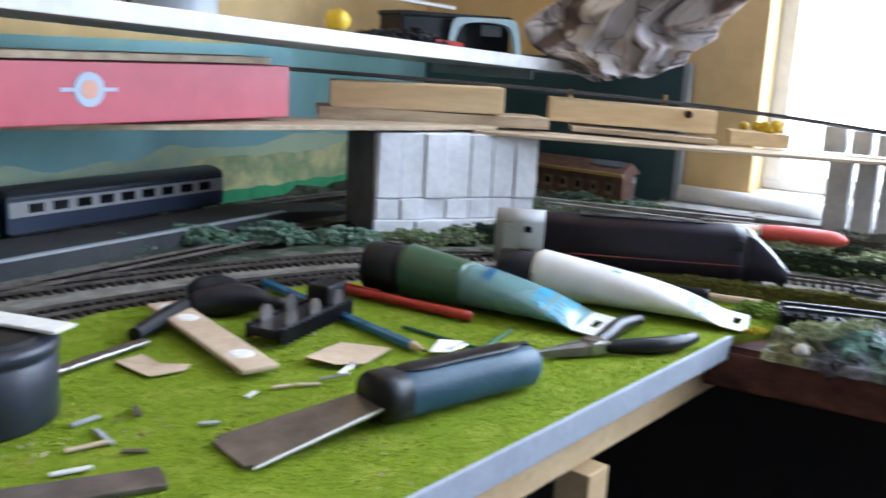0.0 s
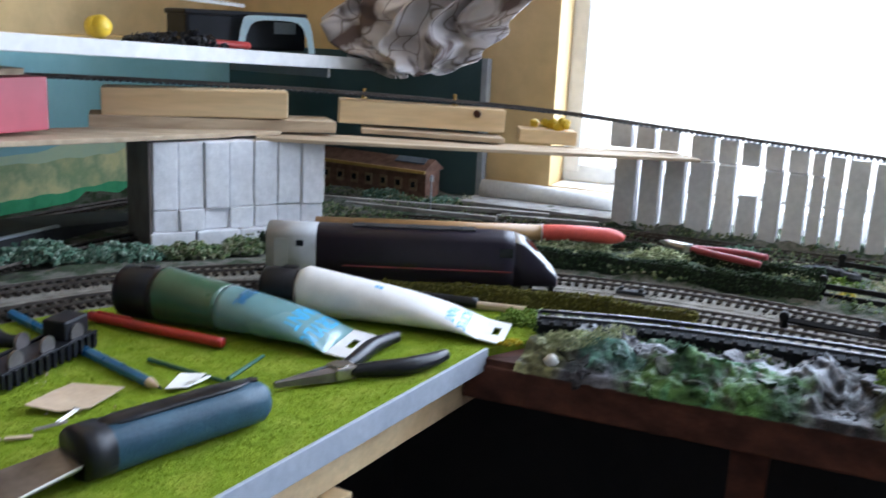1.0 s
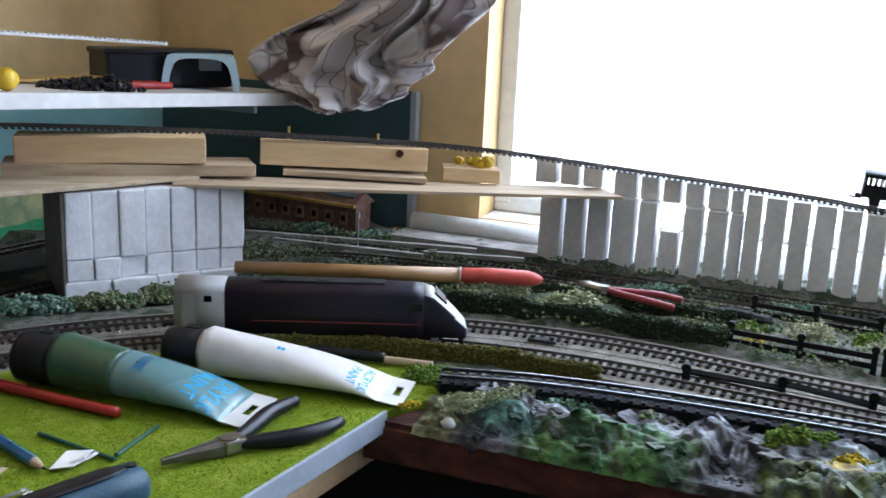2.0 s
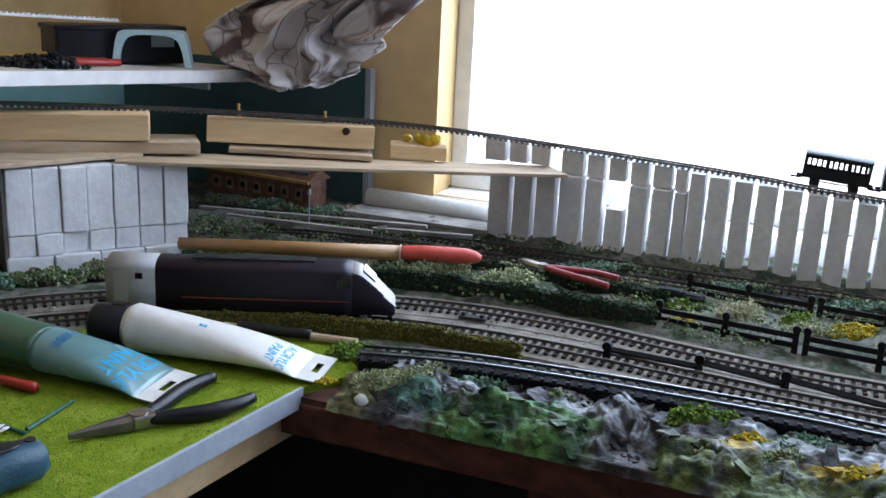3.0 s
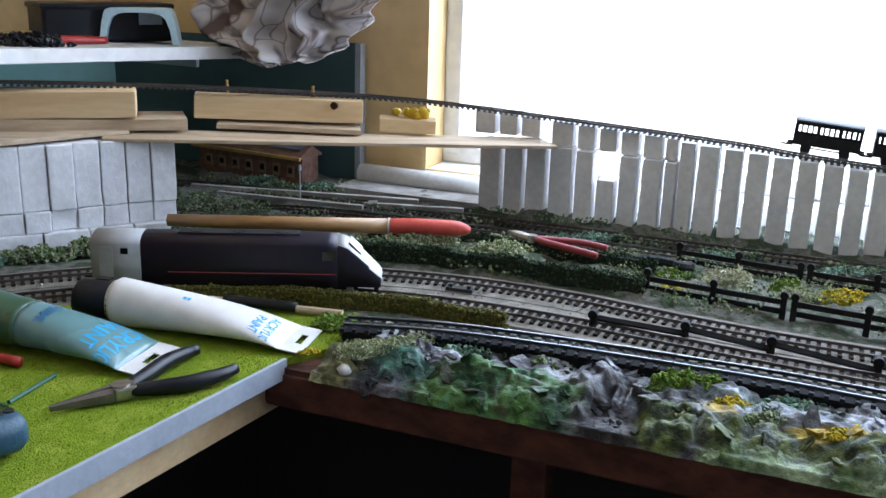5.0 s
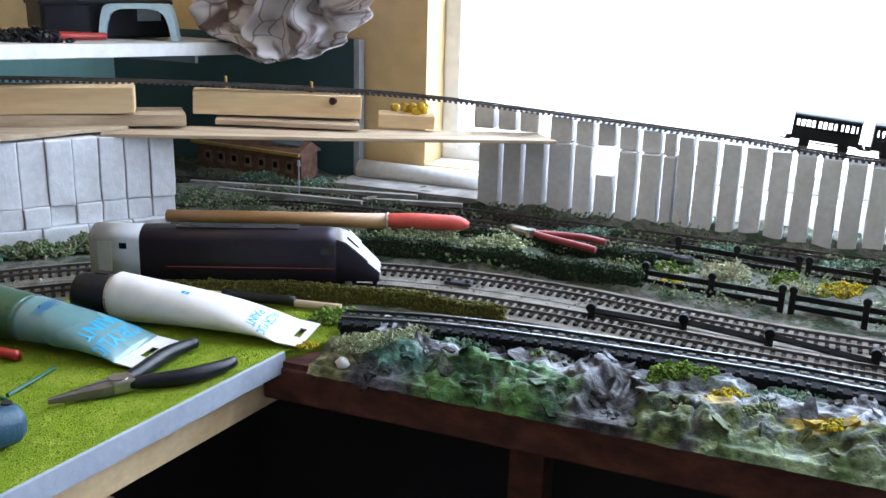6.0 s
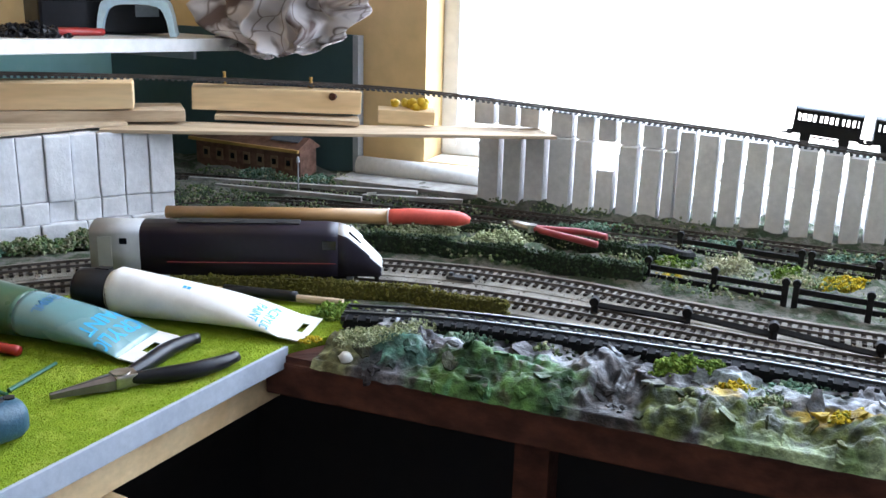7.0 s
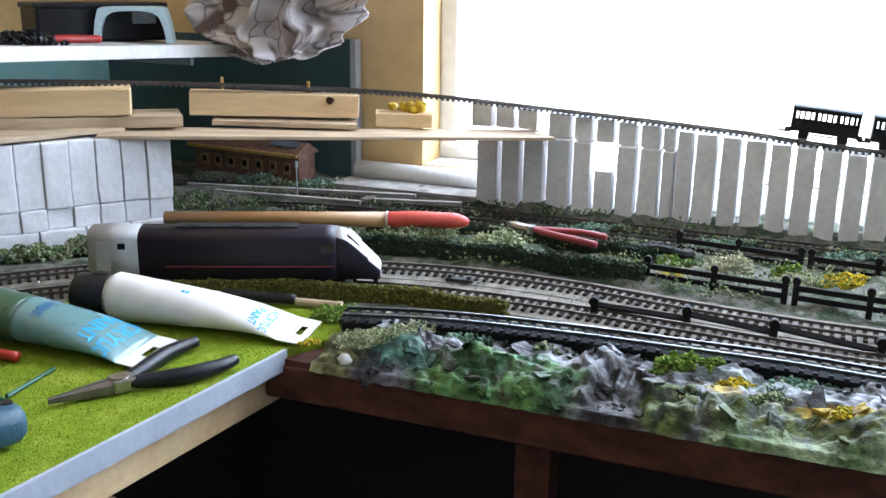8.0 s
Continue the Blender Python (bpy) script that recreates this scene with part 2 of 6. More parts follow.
# near-black colour that stands in for the shade under the table
M_TABLESHADE = mat("under_table_shade", (0.012, 0.010, 0.010), 0.85, col2=(0.02, 0.016, 0.015), scale=12)
M_HILL1 = many("painted_far_hills", [(0.40, 0.60, 0.50), (0.62, 0.72, 0.48), (0.46, 0.64, 0.54)], 12, 0.8, 0, 10)
M_HILL2 = many("painted_yellow_fields", [(0.66, 0.68, 0.28), (0.82, 0.77, 0.40), (0.36, 0.48, 0.24), (0.74, 0.70, 0.34)], 16, 0.8, 0, 10)
M_HILL3 = many("painted_bright_meadow", [(0.05, 0.36, 0.14), (0.09, 0.46, 0.20), (0.04, 0.24, 0.10)], 25, 0.8, 0, 10)
M_EMBLEM = mat("pale_blue_emblem", (0.40, 0.45, 0.55), 0.5)
M_BADGE = mat("orange_badge", (0.62, 0.30, 0.20), 0.5)


def painted(name, layer):
    """Plaster whose paint is laid on by zones, with fine speckle, uneven gloss and relief."""
    m = bpy.data.materials.new(name)
    m.use_nodes = True
    n, ln = m.node_tree.nodes, m.node_tree.links
    b = n["Principled BSDF"]
    b.inputs["Specular IOR Level"].default_value = 0.22
    tc = n.new("ShaderNodeTexCoord")
    at = n.new("ShaderNodeVertexColor")
    at.layer_name = layer
    tx = []
    for sc in (150, 620, 45):
        t = n.new("ShaderNodeTexNoise")
        t.inputs["Scale"].default_value, t.inputs["Detail"].default_value = sc, 5
        ln.new(tc.outputs["Object"], t.inputs["Vector"])
        tx.append(t)
    vr = n.new("ShaderNodeMapRange")
    vr.inputs[1].default_value, vr.inputs[2].default_value, vr.inputs[3].default_value, vr.inputs[4].default_value = 0.3, 0.7, 0.35, 1.6
    ln.new(tx[0].outputs["Fac"], vr.inputs[0])
    hs = n.new("ShaderNodeHueSaturation")
    ln.new(at.outputs["Color"], hs.inputs["Color"])
    ln.new(vr.outputs[0], hs.inputs["Value"])
    ln.new(hs.outputs[0], b.inputs["Base Color"])
    rr = n.new("ShaderNodeMapRange")
    rr.inputs[1].default_value, rr.inputs[2].default_value, rr.inputs[3].default_value, rr.inputs[4].default_value = 0.35, 0.65, 0.30, 0.80
    ln.new(tx[2].outputs["Fac"], rr.inputs[0])
    ln.new(rr.outputs[0], b.inputs["Roughness"])
    prev = None
    for t, k, d in ((tx[0], 0.7, 0.003), (tx[1], 0.5, 0.001)):
        bp = n.new("ShaderNodeBump")
        bp.inputs["Strength"].default_value, bp.inputs["Distance"].default_value = k, d
        ln.new(t.outputs["Fac"], bp.inputs["Height"])
        if prev:
            ln.new(prev.outputs[0], bp.inputs["Normal"])
        prev = bp
    ln.new(prev.outputs[0], b.inputs["Normal"])
    return m


def leaf_print(name):
    """Pale cloth with dark brown leaf outlines, veins and a few filled leaves."""
    m = bpy.data.materials.new(name)
    m.use_nodes = True
    n, ln = m.node_tree.nodes, m.node_tree.links
    b = n["Principled BSDF"]
    b.inputs["Roughness"].default_value = 0.85
    b.inputs["Specular IOR Level"].default_value = 0.2
    tc = n.new("ShaderNodeTexCoord")
    wob = n.new("ShaderNodeTexNoise")
    wob.inputs["Scale"].default_value, wob.inputs["Detail"].default_value = 9, 2
    ln.new(tc.outputs["Object"], wob.inputs["Vector"])
    mx = n.new("ShaderNodeMix")
    mx.data_type = "VECTOR"
    mx.inputs["Factor"].default_value = 0.10
    ln.new(tc.outputs["Object"], mx.inputs["A"])
    ln.new(wob.outputs["Color"], mx.inputs["B"])
    mp = n.new("ShaderNodeMapping")
    mp.vector_type = "TEXTURE"
    mp.inputs["Rotation"].default_value = (0, -radians(48), -radians(36))
    mp.inputs["Scale"].default_value = (2.2, 0.8, 0.8)
    ln.new(mx.outputs["Result"], mp.inputs[0])
    vo = n.new("ShaderNodeTexVoronoi")
    vo.feature = "DISTANCE_TO_EDGE"
    vo.inputs["Scale"].default_value = 19
    ln.new(mp.outputs[0], vo.inputs["Vector"])
    line = n.new("ShaderNodeValToRGB")
    line.color_ramp.elements[0].position, line.color_ramp.elements[1].position = 0.004, 0.035
    line.color_ramp.elements[0].color, line.color_ramp.elements[1].color = (0.24, 0.19, 0.17, 1), (0.60, 0.545, 0.53, 1)
    ln.new(vo.outputs["Distance"], line.inputs[0])
    big = n.new("ShaderNodeTexNoise")
    big.inputs["Scale"].default_value, big.inputs["Detail"].default_value = 13, 3
    ln.new(mp.outputs[0], big.inputs["Vector"])
    gate = n.new("ShaderNodeValToRGB")
    gate.color_ramp.elements[0].position, gate.color_ramp.elements[1].position = 0.55, 0.62
    ln.new(big.outputs["Fac"], gate.inputs[0])
    fill = n.new("ShaderNodeMix")
    fill.data_type = "RGBA"
    ln.new(gate.outputs[0], fill.inputs["Factor"])
    ln.new(line.outputs[0], fill.inputs["A"])
    fill.inputs["B"].default_value = (0.13, 0.09, 0.08, 1)
    ln.new(fill.outputs["Result"], b.inputs["Base Color"])
    wv = n.new("ShaderNodeTexNoise")
    wv.inputs["Scale"].default_value = 1500
    ln.new(tc.outputs["Object"], wv.inputs["Vector"])
    bp = n.new("ShaderNodeBump")
    bp.inputs["Strength"].default_value, bp.inputs["Distance"].default_value = 0.25, 0.001
    ln.new(wv.outputs["Fac"], bp.inputs["Height"])
    ln.new(bp.outputs[0], b.inputs["Normal"])
    return m


M_BANK = painted("painted_plaster_bank", "paint")
M_FABRIC = leaf_print("leaf_print_curtain")


# ---- mesh helpers ----
def part(name, bm, material, parent=None, label="", smooth=False):
    me = bpy.data.meshes.new(name)
    bm.to_mesh(me)
    bm.free()
    for m in material if isinstance(material, (list, tuple)) else (material,):
        me.materials.append(m)
    if smooth:
        for p in me.polygons:
            p.use_smooth = True
    ob = new(name, me)
    ob.parent = parent
    if label:
        ob["label"] = label
    return ob


def raw(name, verts, faces, material, parent=None, label="", smooth=False):
    me = bpy.data.meshes.new(name)
    me.from_pydata([tuple(v) for v in verts], [], [tuple(f) for f in faces])
    me.materials.append(material)
    if smooth:
        for p in me.polygons:
            p.use_smooth = True
    ob = new(name, me)
    ob.parent = parent
    if label:
        ob["label"] = label
    return ob


def empty(name, m=None):
    ob = new(name)
    ob.empty_display_size = 0.01
    if m is not None:
        ob.matrix_world = m
    return ob


def add_box(bm, c, s, m=None, bevel=0.0):
    """A box of size s centred at c, turned by m, with bevelled edges."""
    mm = (m or Matrix.Identity(4)) @ Matrix.Translation(c) @ Matrix.Diagonal((*s, 1))
    r = bmesh.ops.create_cube(bm, size=1.0, matrix=mm)
    if bevel:
        es = {e for v in r["verts"] for e in v.link_edges}
        bmesh.ops.bevel(bm, geom=list(es), offset=bevel, segments=2, affect="EDGES", profile=0.6)
    return bm


def box(c, s, m=None, bevel=0.0):
    return add_box(bmesh.new(), c, s, m, bevel)


def rough_box(c, s, m=None, bevel=0.002, amp=0.001, freq=60.0, cuts=6):
    """A hand-cut block: subdivided, bevelled and slightly uneven."""
    bm = box(c, s, None, bevel)
    bmesh.ops.subdivide_edges(bm, edges=bm.edges[:], cuts=cuts, use_grid_fill=True)
    for v in bm.verts:
        v.co += Vector(noise.noise_vector(v.co * freq)) * amp
    if m is not None:
        bmesh.ops.transform(bm, matrix=m, verts=bm.verts)
    return bm


def tube_between(a, b, r1, r2=None, seg=12, bm=None, cap=True):
    bm = bm or bmesh.new()
    a, b = Vector(a), Vector(b)
    d = b - a
    q = d.to_track_quat("Z", "Y").to_matrix().to_4x4()
    bmesh.ops.create_cone(bm, cap_ends=cap, segments=seg, radius1=r1, radius2=r1 if r2 is None else r2, depth=d.length,
                          matrix=Matrix.Translation((a + b) / 2) @ q)
    return bm


def loft(rings, close=True, bm=None):
    """Skin a list of rings of equal length."""
    bm = bm or bmesh.new()
    vs = [[bm.verts.new(p) for p in r] for r in rings]
    n = len(vs[0])
    for a, b in zip(vs, vs[1:]):
        for k in range(n):
            bm.faces.new((a[k], a[(k + 1) % n], b[(k + 1) % n], b[k]))
    if close:
        bm.faces.new(vs[0][::-1])
        bm.faces.new(vs[-1])
    bmesh.ops.recalc_face_normals(bm, faces=bm.faces)
    return bm


def smooth_path(pts, step):
    """Catmull-Rom through the points, resampled at an even step."""
    P = [Vector(p) for p in pts]
    P = [2 * P[0] - P[1]] + P + [2 * P[-1] - P[-2]]
    fine = []
    for i in range(1, len(P) - 2):
        for k in range(24):
            t = k / 24
            a, b, c, d = P[i - 1], P[i], P[i + 1], P[i + 2]
            fine.append(0.5 * ((2 * b) + (c - a) * t + (2 * a - 5 * b + 4 * c - d) * t * t + (3 * b - a - 3 * c + d) * t ** 3))
    fine.append(P[-2])
    out, left = [fine[0]], step
    for a, b in zip(fine, fine[1:]):
        seg = (b - a).length
        pos = 0.0
        while seg - pos >= left:
            pos += left
            out.append(a + (b - a) * (pos / seg))
            left = step
        left -= seg - pos
    return out


def frames_of(path):
    """Point, side and tangent along a path; side is to the left of travel, level."""
    res = []
    for i, p in enumerate(path):
        t = (path[min(i + 1, len(path) - 1)] - path[max(i - 1, 0)]).normalized()
        side = Vector((-t.y, t.x, 0)).normalized()
        res.append((p, side, t))
    return res


def sweep(path, prof, bm=None):
    """Sweep a closed profile [(side, up)] along a path."""
    rings = [[p + s * a + Vector((0, 0, b)) for a, b in prof] for p, s, t in frames_of(path)]
    return loft(rings, True, bm)


def bits(points, size, seed, squash=0.8, flat=False):
    """Many small uneven chunks (octahedra, or bent leaves) as vertex and face lists."""
    rng = np.random.default_rng(seed)
    n = len(points)
    pts = np.asarray(points, float)
    base = np.array([(1, 0, 0), (-1, 0, 0), (0, 1, 0), (0, -1, 0), (0, 0, squash), (0, 0, -squash)]) if not flat else \
        np.array([(1, 0, 0), (0, 0.35, 0.15), (-1, 0, 0), (0, -0.35, 0.1)])
    f0 = [(0, 2, 4), (2, 1, 4), (1, 3, 4), (3, 0, 4), (2, 0, 5), (1, 2, 5), (3, 1, 5), (0, 3, 5)] if not flat else [(0, 1, 2), (0, 2, 3)]
    k = len(base)
    q = rng.normal(size=(n, 4))
    q /= np.linalg.norm(q, axis=1)[:, None]
    w, x, y, z = q.T
    R = np.stack([1 - 2 * (y * y + z * z), 2 * (x * y - z * w), 2 * (x * z + y * w), 2 * (x * y + z * w), 1 - 2 * (x * x + z * z), 2 * (y * z - x * w),
                  2 * (x * z - y * w), 2 * (y * z + x * w), 1 - 2 * (x * x + y * y)], -1).reshape(n, 3, 3)
    sc = size * rng.uniform(0.5, 1.4, (n, 1, 1)) * rng.uniform(0.6, 1.3, (n, k, 1))
    V = np.einsum("nij,kj->nki", R, base) * sc + pts[:, None, :]
    F = (np.array(f0)[None] + (np.arange(n) * k)[:, None, None]).reshape(-1, 3)
    return V.reshape(-1, 3).tolist(), F.tolist()


def bush(name, c, r, n, size, material, label, category="bush", seed=1, flat=False, parent=None, kind="stuff"):
    """An uneven clump of n chunks in a lumpy half-ellipsoid."""
    rng = np.random.default_rng(seed)
    d = rng.normal(size=(n, 3))
    d /= np.linalg.norm(d, axis=1)[:, None]
    d[:, 2] = np.abs(d[:, 2])
    rad = rng.uniform(0.25, 1.0, (n, 1)) ** 0.5
    lump = np.array([1 + 0.45 * noise.noise(Vector(v) * 2.3 + Vector((seed, 0, 0))) for v in d])[:, None]
    P = d * rad * lump * np.array(r) + np.array(c)
    V, F = bits(P, size, seed, flat=flat)
    ob = raw(name, V, F, material, parent)
    return tagged(ob, label, category, kind=kind)


def ribbon_bits(path, half, z0, z1, n, seed, bulge=0.3):
    """Random points in a hedge that follows a path."""
    rng = np.random.default_rng(seed)
    fr = frames_of(path)
    out = []
    for _ in range(n):
        p, s, t = fr[rng.integers(len(fr))]
        h = rng.uniform(0, 1)
        a = rng.uniform(-1, 1) * half * (1 - bulge * h * h)
        top = z1 * (0.88 + 0.2 * noise.noise(Vector(p) * 45))
        out.append(tuple(p + s * a + t * rng.uniform(-0.003, 0.003) + Vector((0, 0, z0 + (top - z0) * h))))
    return out


# ---- the room ----
FLOOR_Z, CEIL_Z = -0.88, 1.52
U0, U1, V0, V1 = -0.82, 2.3, -1.9, 1.20


def wall_piece(u0, u1, v0, v1, z0, z1):
    return box(((u0 + u1) / 2, (v0 + v1) / 2, (z0 + z1) / 2), (u1 - u0, v1 - v0, z1 - z0), ROOM)


def structure(name, bm, material, label):
    return tagged(part(name, bm, material), label, kind="structure")


structure("floor", wall_piece(U0 - 0.2, U1 + 0.2, V0 - 0.2, V1 + 0.2, FLOOR_Z - 0.05, FLOOR_Z), M_FLOOR, "dark carpeted floor in shadow")
structure("ceiling", wall_piece(U0 - 0.2, U1 + 0.2, V0 - 0.2, V1 + 0.2, CEIL_Z, CEIL_Z + 0.05), M_CEIL, "plain white ceiling")
WU0, WU1, WZ0, WZ1 = -0.307, 1.85, 0.028, 1.31
north = bmesh.new()
for a in ((U0 - 0.2, WU0, FLOOR_Z, CEIL_Z), (WU1, U1 + 0.2, FLOOR_Z, CEIL_Z), (WU0, WU1, FLOOR_Z, WZ0), (WU0, WU1, WZ1, CEIL_Z)):
    add_box(north, ((a[0] + a[1]) / 2, V1 + 0.054, (a[2] + a[3]) / 2), (a[1] - a[0], 0.108, a[3] - a[2]), ROOM)
bmesh.ops.remove_doubles(north, verts=north.verts, dist=1e-5)
structure("wall_north", north, M_WALL, "ochre yellow painted wall round a bright window")
structure("wall_west", wall_piece(U0 - 0.2, U0, V0, V1, FLOOR_Z, CEIL_Z), M_WALL, "ochre yellow painted wall behind the shelf")
structure("wall_south", wall_piece(U0 - 0.2, U1 + 0.2, V0 - 0.2, V0, FLOOR_Z, CEIL_Z), M_CREAM, "plain cream wall")
structure("wall_east", wall_piece(U1, U1 + 0.2, V0, V1, FLOOR_Z, CEIL_Z), M_CREAM, "plain cream wall")

win = empty("window_1", Matrix.Translation(W(0, 0, 0)))
tagged(win, "large bright window with white frame", kind="structure")
fr = bmesh.new()
for c, s in (((WU0 + 0.012, 1.285, 0.67), (0.024, 0.05, 1.26)), ((WU1 - 0.02, 1.285, 0.67), (0.04, 0.05, 1.26)),
             (((WU0 + WU1) / 2, 1.285, WZ1 - 0.02), (WU1 - WU0, 0.048, 0.04)), (((WU0 + WU1) / 2, 1.285, WZ0 + 0.012), (WU1 - WU0, 0.048, 0.024))):
    add_box(fr, c, s, ROOM, 0.003)
part("window_frame", fr, M_WHITE, win)
part("window_sill", box(((WU0 + WU1) / 2, 1.232, WZ0 - 0.006), (WU1 - WU0 - 0.002, 0.056, 0.014), ROOM, 0.003), M_WHITE, win)

structure("backdrop", wall_piece(-3.5, 5.5, 2.6, 2.62, -2.5, 3.5), M_GLOW, "bright white hazy daylight outside the window")

structure("trim", wall_piece(WU0, 1.5, 1.1955, 1.1998, -0.006, WZ0 - 0.001), M_WHITE, "white painted board below the window sill")

# ---- the layout boards ----
LEDGE_U, FRONT_V = -0.188, 0.607
board = bmesh.new()
add_box(board, ((U0 - 0.25) / 2, 0.42, -0.012), (-0.25 - U0, 1.55, 0.012), ROOM)
add_box(board, (-0.219, 0.90, -0.012), (0.062, 0.585, 0.012), ROOM)
add_box(board, ((LEDGE_U + 1.5) / 2, (FRONT_V + 1.195) / 2, -0.012), (1.5 - LEDGE_U, 1.195 - FRONT_V, 0.012), ROOM)
layout = empty("layout_table")
tagged(layout, "timber baseboard table of a model railway with grey edge strip", "table")
part("baseboard", board, M_OLDWOOD, layout)
# grey strip on the near board's edge follows a line that is slightly off square
A0, A1 = Vector((-0.075, 0.282, 0)), Vector((0.2205, 0.5945, 0))
ed = (A1 - A0).normalized()
en = Vector((ed.y, -ed.x, 0))
Q = Matrix((( ed.x, en.x, 0, 0), (ed.y, en.y, 0, 0), (0, 0, 1, 0), (0, 0, 0, 1)))
L = (A1 - A0).length
strip = box((L / 2 - 0.2, 0.0015, -0.0075), (L + 0.4, 0.003, 0.0165), Matrix.Translation(A0) @ Q, 0.0006)
part("edge_strip", strip, M_GREY, layout, "grey painted edge strip")
part("side_rail", box((L / 2 - 0.17, -0.027, -0.0365), (L + 0.40, 0.022, 0.025), Matrix.Translation(A0) @ Q, 0.001), M_PINE, layout, "pale pine side rail")
part("leg", box((0, 0, -0.465), (0.024, 0.024, 0.82), Matrix.Translation((0.094, 0.492, 0)) @ Q, 0.001), M_PINE, layout, "pine leg")
part("fascia", rough_box((0.665, FRONT_V + 0.006, -0.0245), (1.70, 0.016, 0.027), ROOM, 0.002, 0.0012, 20, 10), M_OLDWOOD, layout, "dark brown front board")
for lu in (0.02, 0.62, 1.2):
    part("leg", box((lu, FRONT_V + 0.035, -0.46), (0.026, 0.03, 0.83), ROOM, 0.001), M_OLDWOOD, layout)
# two added panels make the dark under the boards
part("shade_panel", box((0.565, FRONT_V + 0.25, -0.45), (1.86, 0.012, 0.84), ROOM), M_TABLESHADE, layout, "added near-black panel standing in for the shade under the board")
part("shade_panel", box((-0.36, 0.27, -0.45), (0.012, 1.16, 0.84), ROOM), M_TABLESHADE, layout, "added near-black panel standing in for the shade under the board")

# ---- track lines ----
RING1 = [(-0.60, 0.30), (-0.50, 0.44), (-0.40, 0.556), (-0.30, 0.652), (-0.163, 0.752), (-0.047, 0.808), (0.081, 0.832), (0.186, 0.826), (0.293, 0.798),
         (0.394, 0.755), (0.484, 0.693), (0.56, 0.620), (0.63, 0.558), (0.69, 0.513), (0.85, 0.395), (1.05, 0.248)]
RING2 = [(-0.53, 0.25), (-0.44, 0.39), (-0.35, 0.50), (-0.27, 0.588), (-0.21, 0.642), (-0.15, 0.688), (-0.066, 0.738), (0.02, 0.765), (0.10, 0.772),
         (0.19, 0.764), (0.283, 0.736), (0.37, 0.695), (0.45, 0.640), (0.53, 0.572), (0.60, 0.512), (0.66, 0.466), (0.82, 0.348), (1.02, 0.20)]
REAR = [W(u, v)[:2] for u, v in ((-0.765, 0.0), (-0.765, 0.45), (-0.765, 0.78), (-0.735, 0.95), (-0.65, 1.05), (-0.52, 1.081), (-0.30, 1.082), (0.0, 1.080), (0.4, 1.078), (0.9, 1.075))]
REAR2 = [W(u, v)[:2] for u, v in ((-0.63, 0.0), (-0.63, 0.5), (-0.615, 0.75), (-0.54, 0.90), (-0.44, 1.0), (-0.28, 1.028), (0.0, 1.030), (0.3, 1.026), (0.9, 1.02))]
FRONT = [(0.272, 0.626), (0.348, 0.597), (0.426, 0.553), (0.497, 0.506), (0.562, 0.461), (0.611, 0.421), (0.76, 0.305), (0.9, 0.20)]
SLEEPER_ME = {}


def track(name, line, z, material_s, material_r, label, near=None, thick=0.0022, pitch=0.0082, web=None):
    """Two rails with chairs on sleepers; the sleepers inside the near stretch are pieces of their own."""
    root = tagged(empty(name), label, "track")
    pts = [(*p[:2], p[2] if len(p) > 2 else z) for p in line]
    path = smooth_path(pts, 0.006)
    for s in (-1, 1):
        prof = [(s * 0.00825 - 0.0007, 0.0016), (s * 0.00825 + 0.0007, 0.0016), (s * 0.00825 + 0.0005, 0.0040), (s * 0.00825 - 0.0005, 0.0040)]
        if web:
            c = s * 0.00825
            part("rail", sweep(path, [(c - 0.0009, 0.0016), (c + 0.0009, 0.0016), (c + 0.0006, 0.0036), (c - 0.0006, 0.0036)]), web, root, "black rail web")
            prof = [(c - 0.0004, 0.0036), (c + 0.0004, 0.0036), (c + 0.0004, 0.0043), (c - 0.0004, 0.0043)]
            part("rail_head", sweep(path, prof), material_r, root, "bright rail head")
        else:
            part("rail", sweep(path, prof), material_r, root)
    ties = frames_of(smooth_path(pts, pitch))
    if material_s not in SLEEPER_ME:
        bm = box((0, 0, 0), (0.0034, 0.030, thick))
        for s in (-1, 1):
            add_box(bm, (0, s * 0.00825, thick / 2 + 0.0004), (0.0026, 0.0042, 0.0008))
        me = bpy.data.meshes.new("sleeper")
        bm.to_mesh(me)
        bm.free()
        me.materials.append(material_s)
        SLEEPER_ME[material_s] = me
    me = SLEEPER_ME[material_s]
    V, F = [], []
    for p, s, t in ties:
        m = Matrix.Translation(p + Vector((0, 0, 0.0008 - thick / 2 + 0.0004))) @ Matrix.Rotation(math.atan2(t.y, t.x) + random.uniform(-0.02, 0.02), 4, "Z")
        if near and near(p):
            ob = new("sleeper", me)
            ob.parent, ob.matrix_world = root, m
        else:
            k = len(V)
            V += [m @ v.co for v in me.vertices]
            F += [[k + i for i in f.vertices] for f in me.polygons]
    if V:
        rest = raw("sleeper_run", V, F, material_s, root)
        rest["kind"] = "stuff"
    return root


# ---- scenery ground ----
matpts = [(-0.28, 0.02), (-0.40, 0.30), (-0.335, 0.44), (-0.273, 0.535), (-0.227, 0.61), (-0.153, 0.662), (-0.084, 0.706), (0.0, 0.738), (0.09, 0.748), (0.18, 0.738),
          (0.255, 0.70), (0.29, 0.645), (0.262, 0.612), (0.2165, 0.5912)]
mat_line = matpts + [tuple((A0 - ed * 0.25)[:2])]


def inside(x, y, poly):
    c = False
    for (x1, y1), (x2, y2) in zip(poly, poly[1:] + poly[:1]):
        if (y1 > y) != (y2 > y) and x < (x2 - x1) * (y - y1) / (y2 - y1) + x1:
            c = not c
    return c


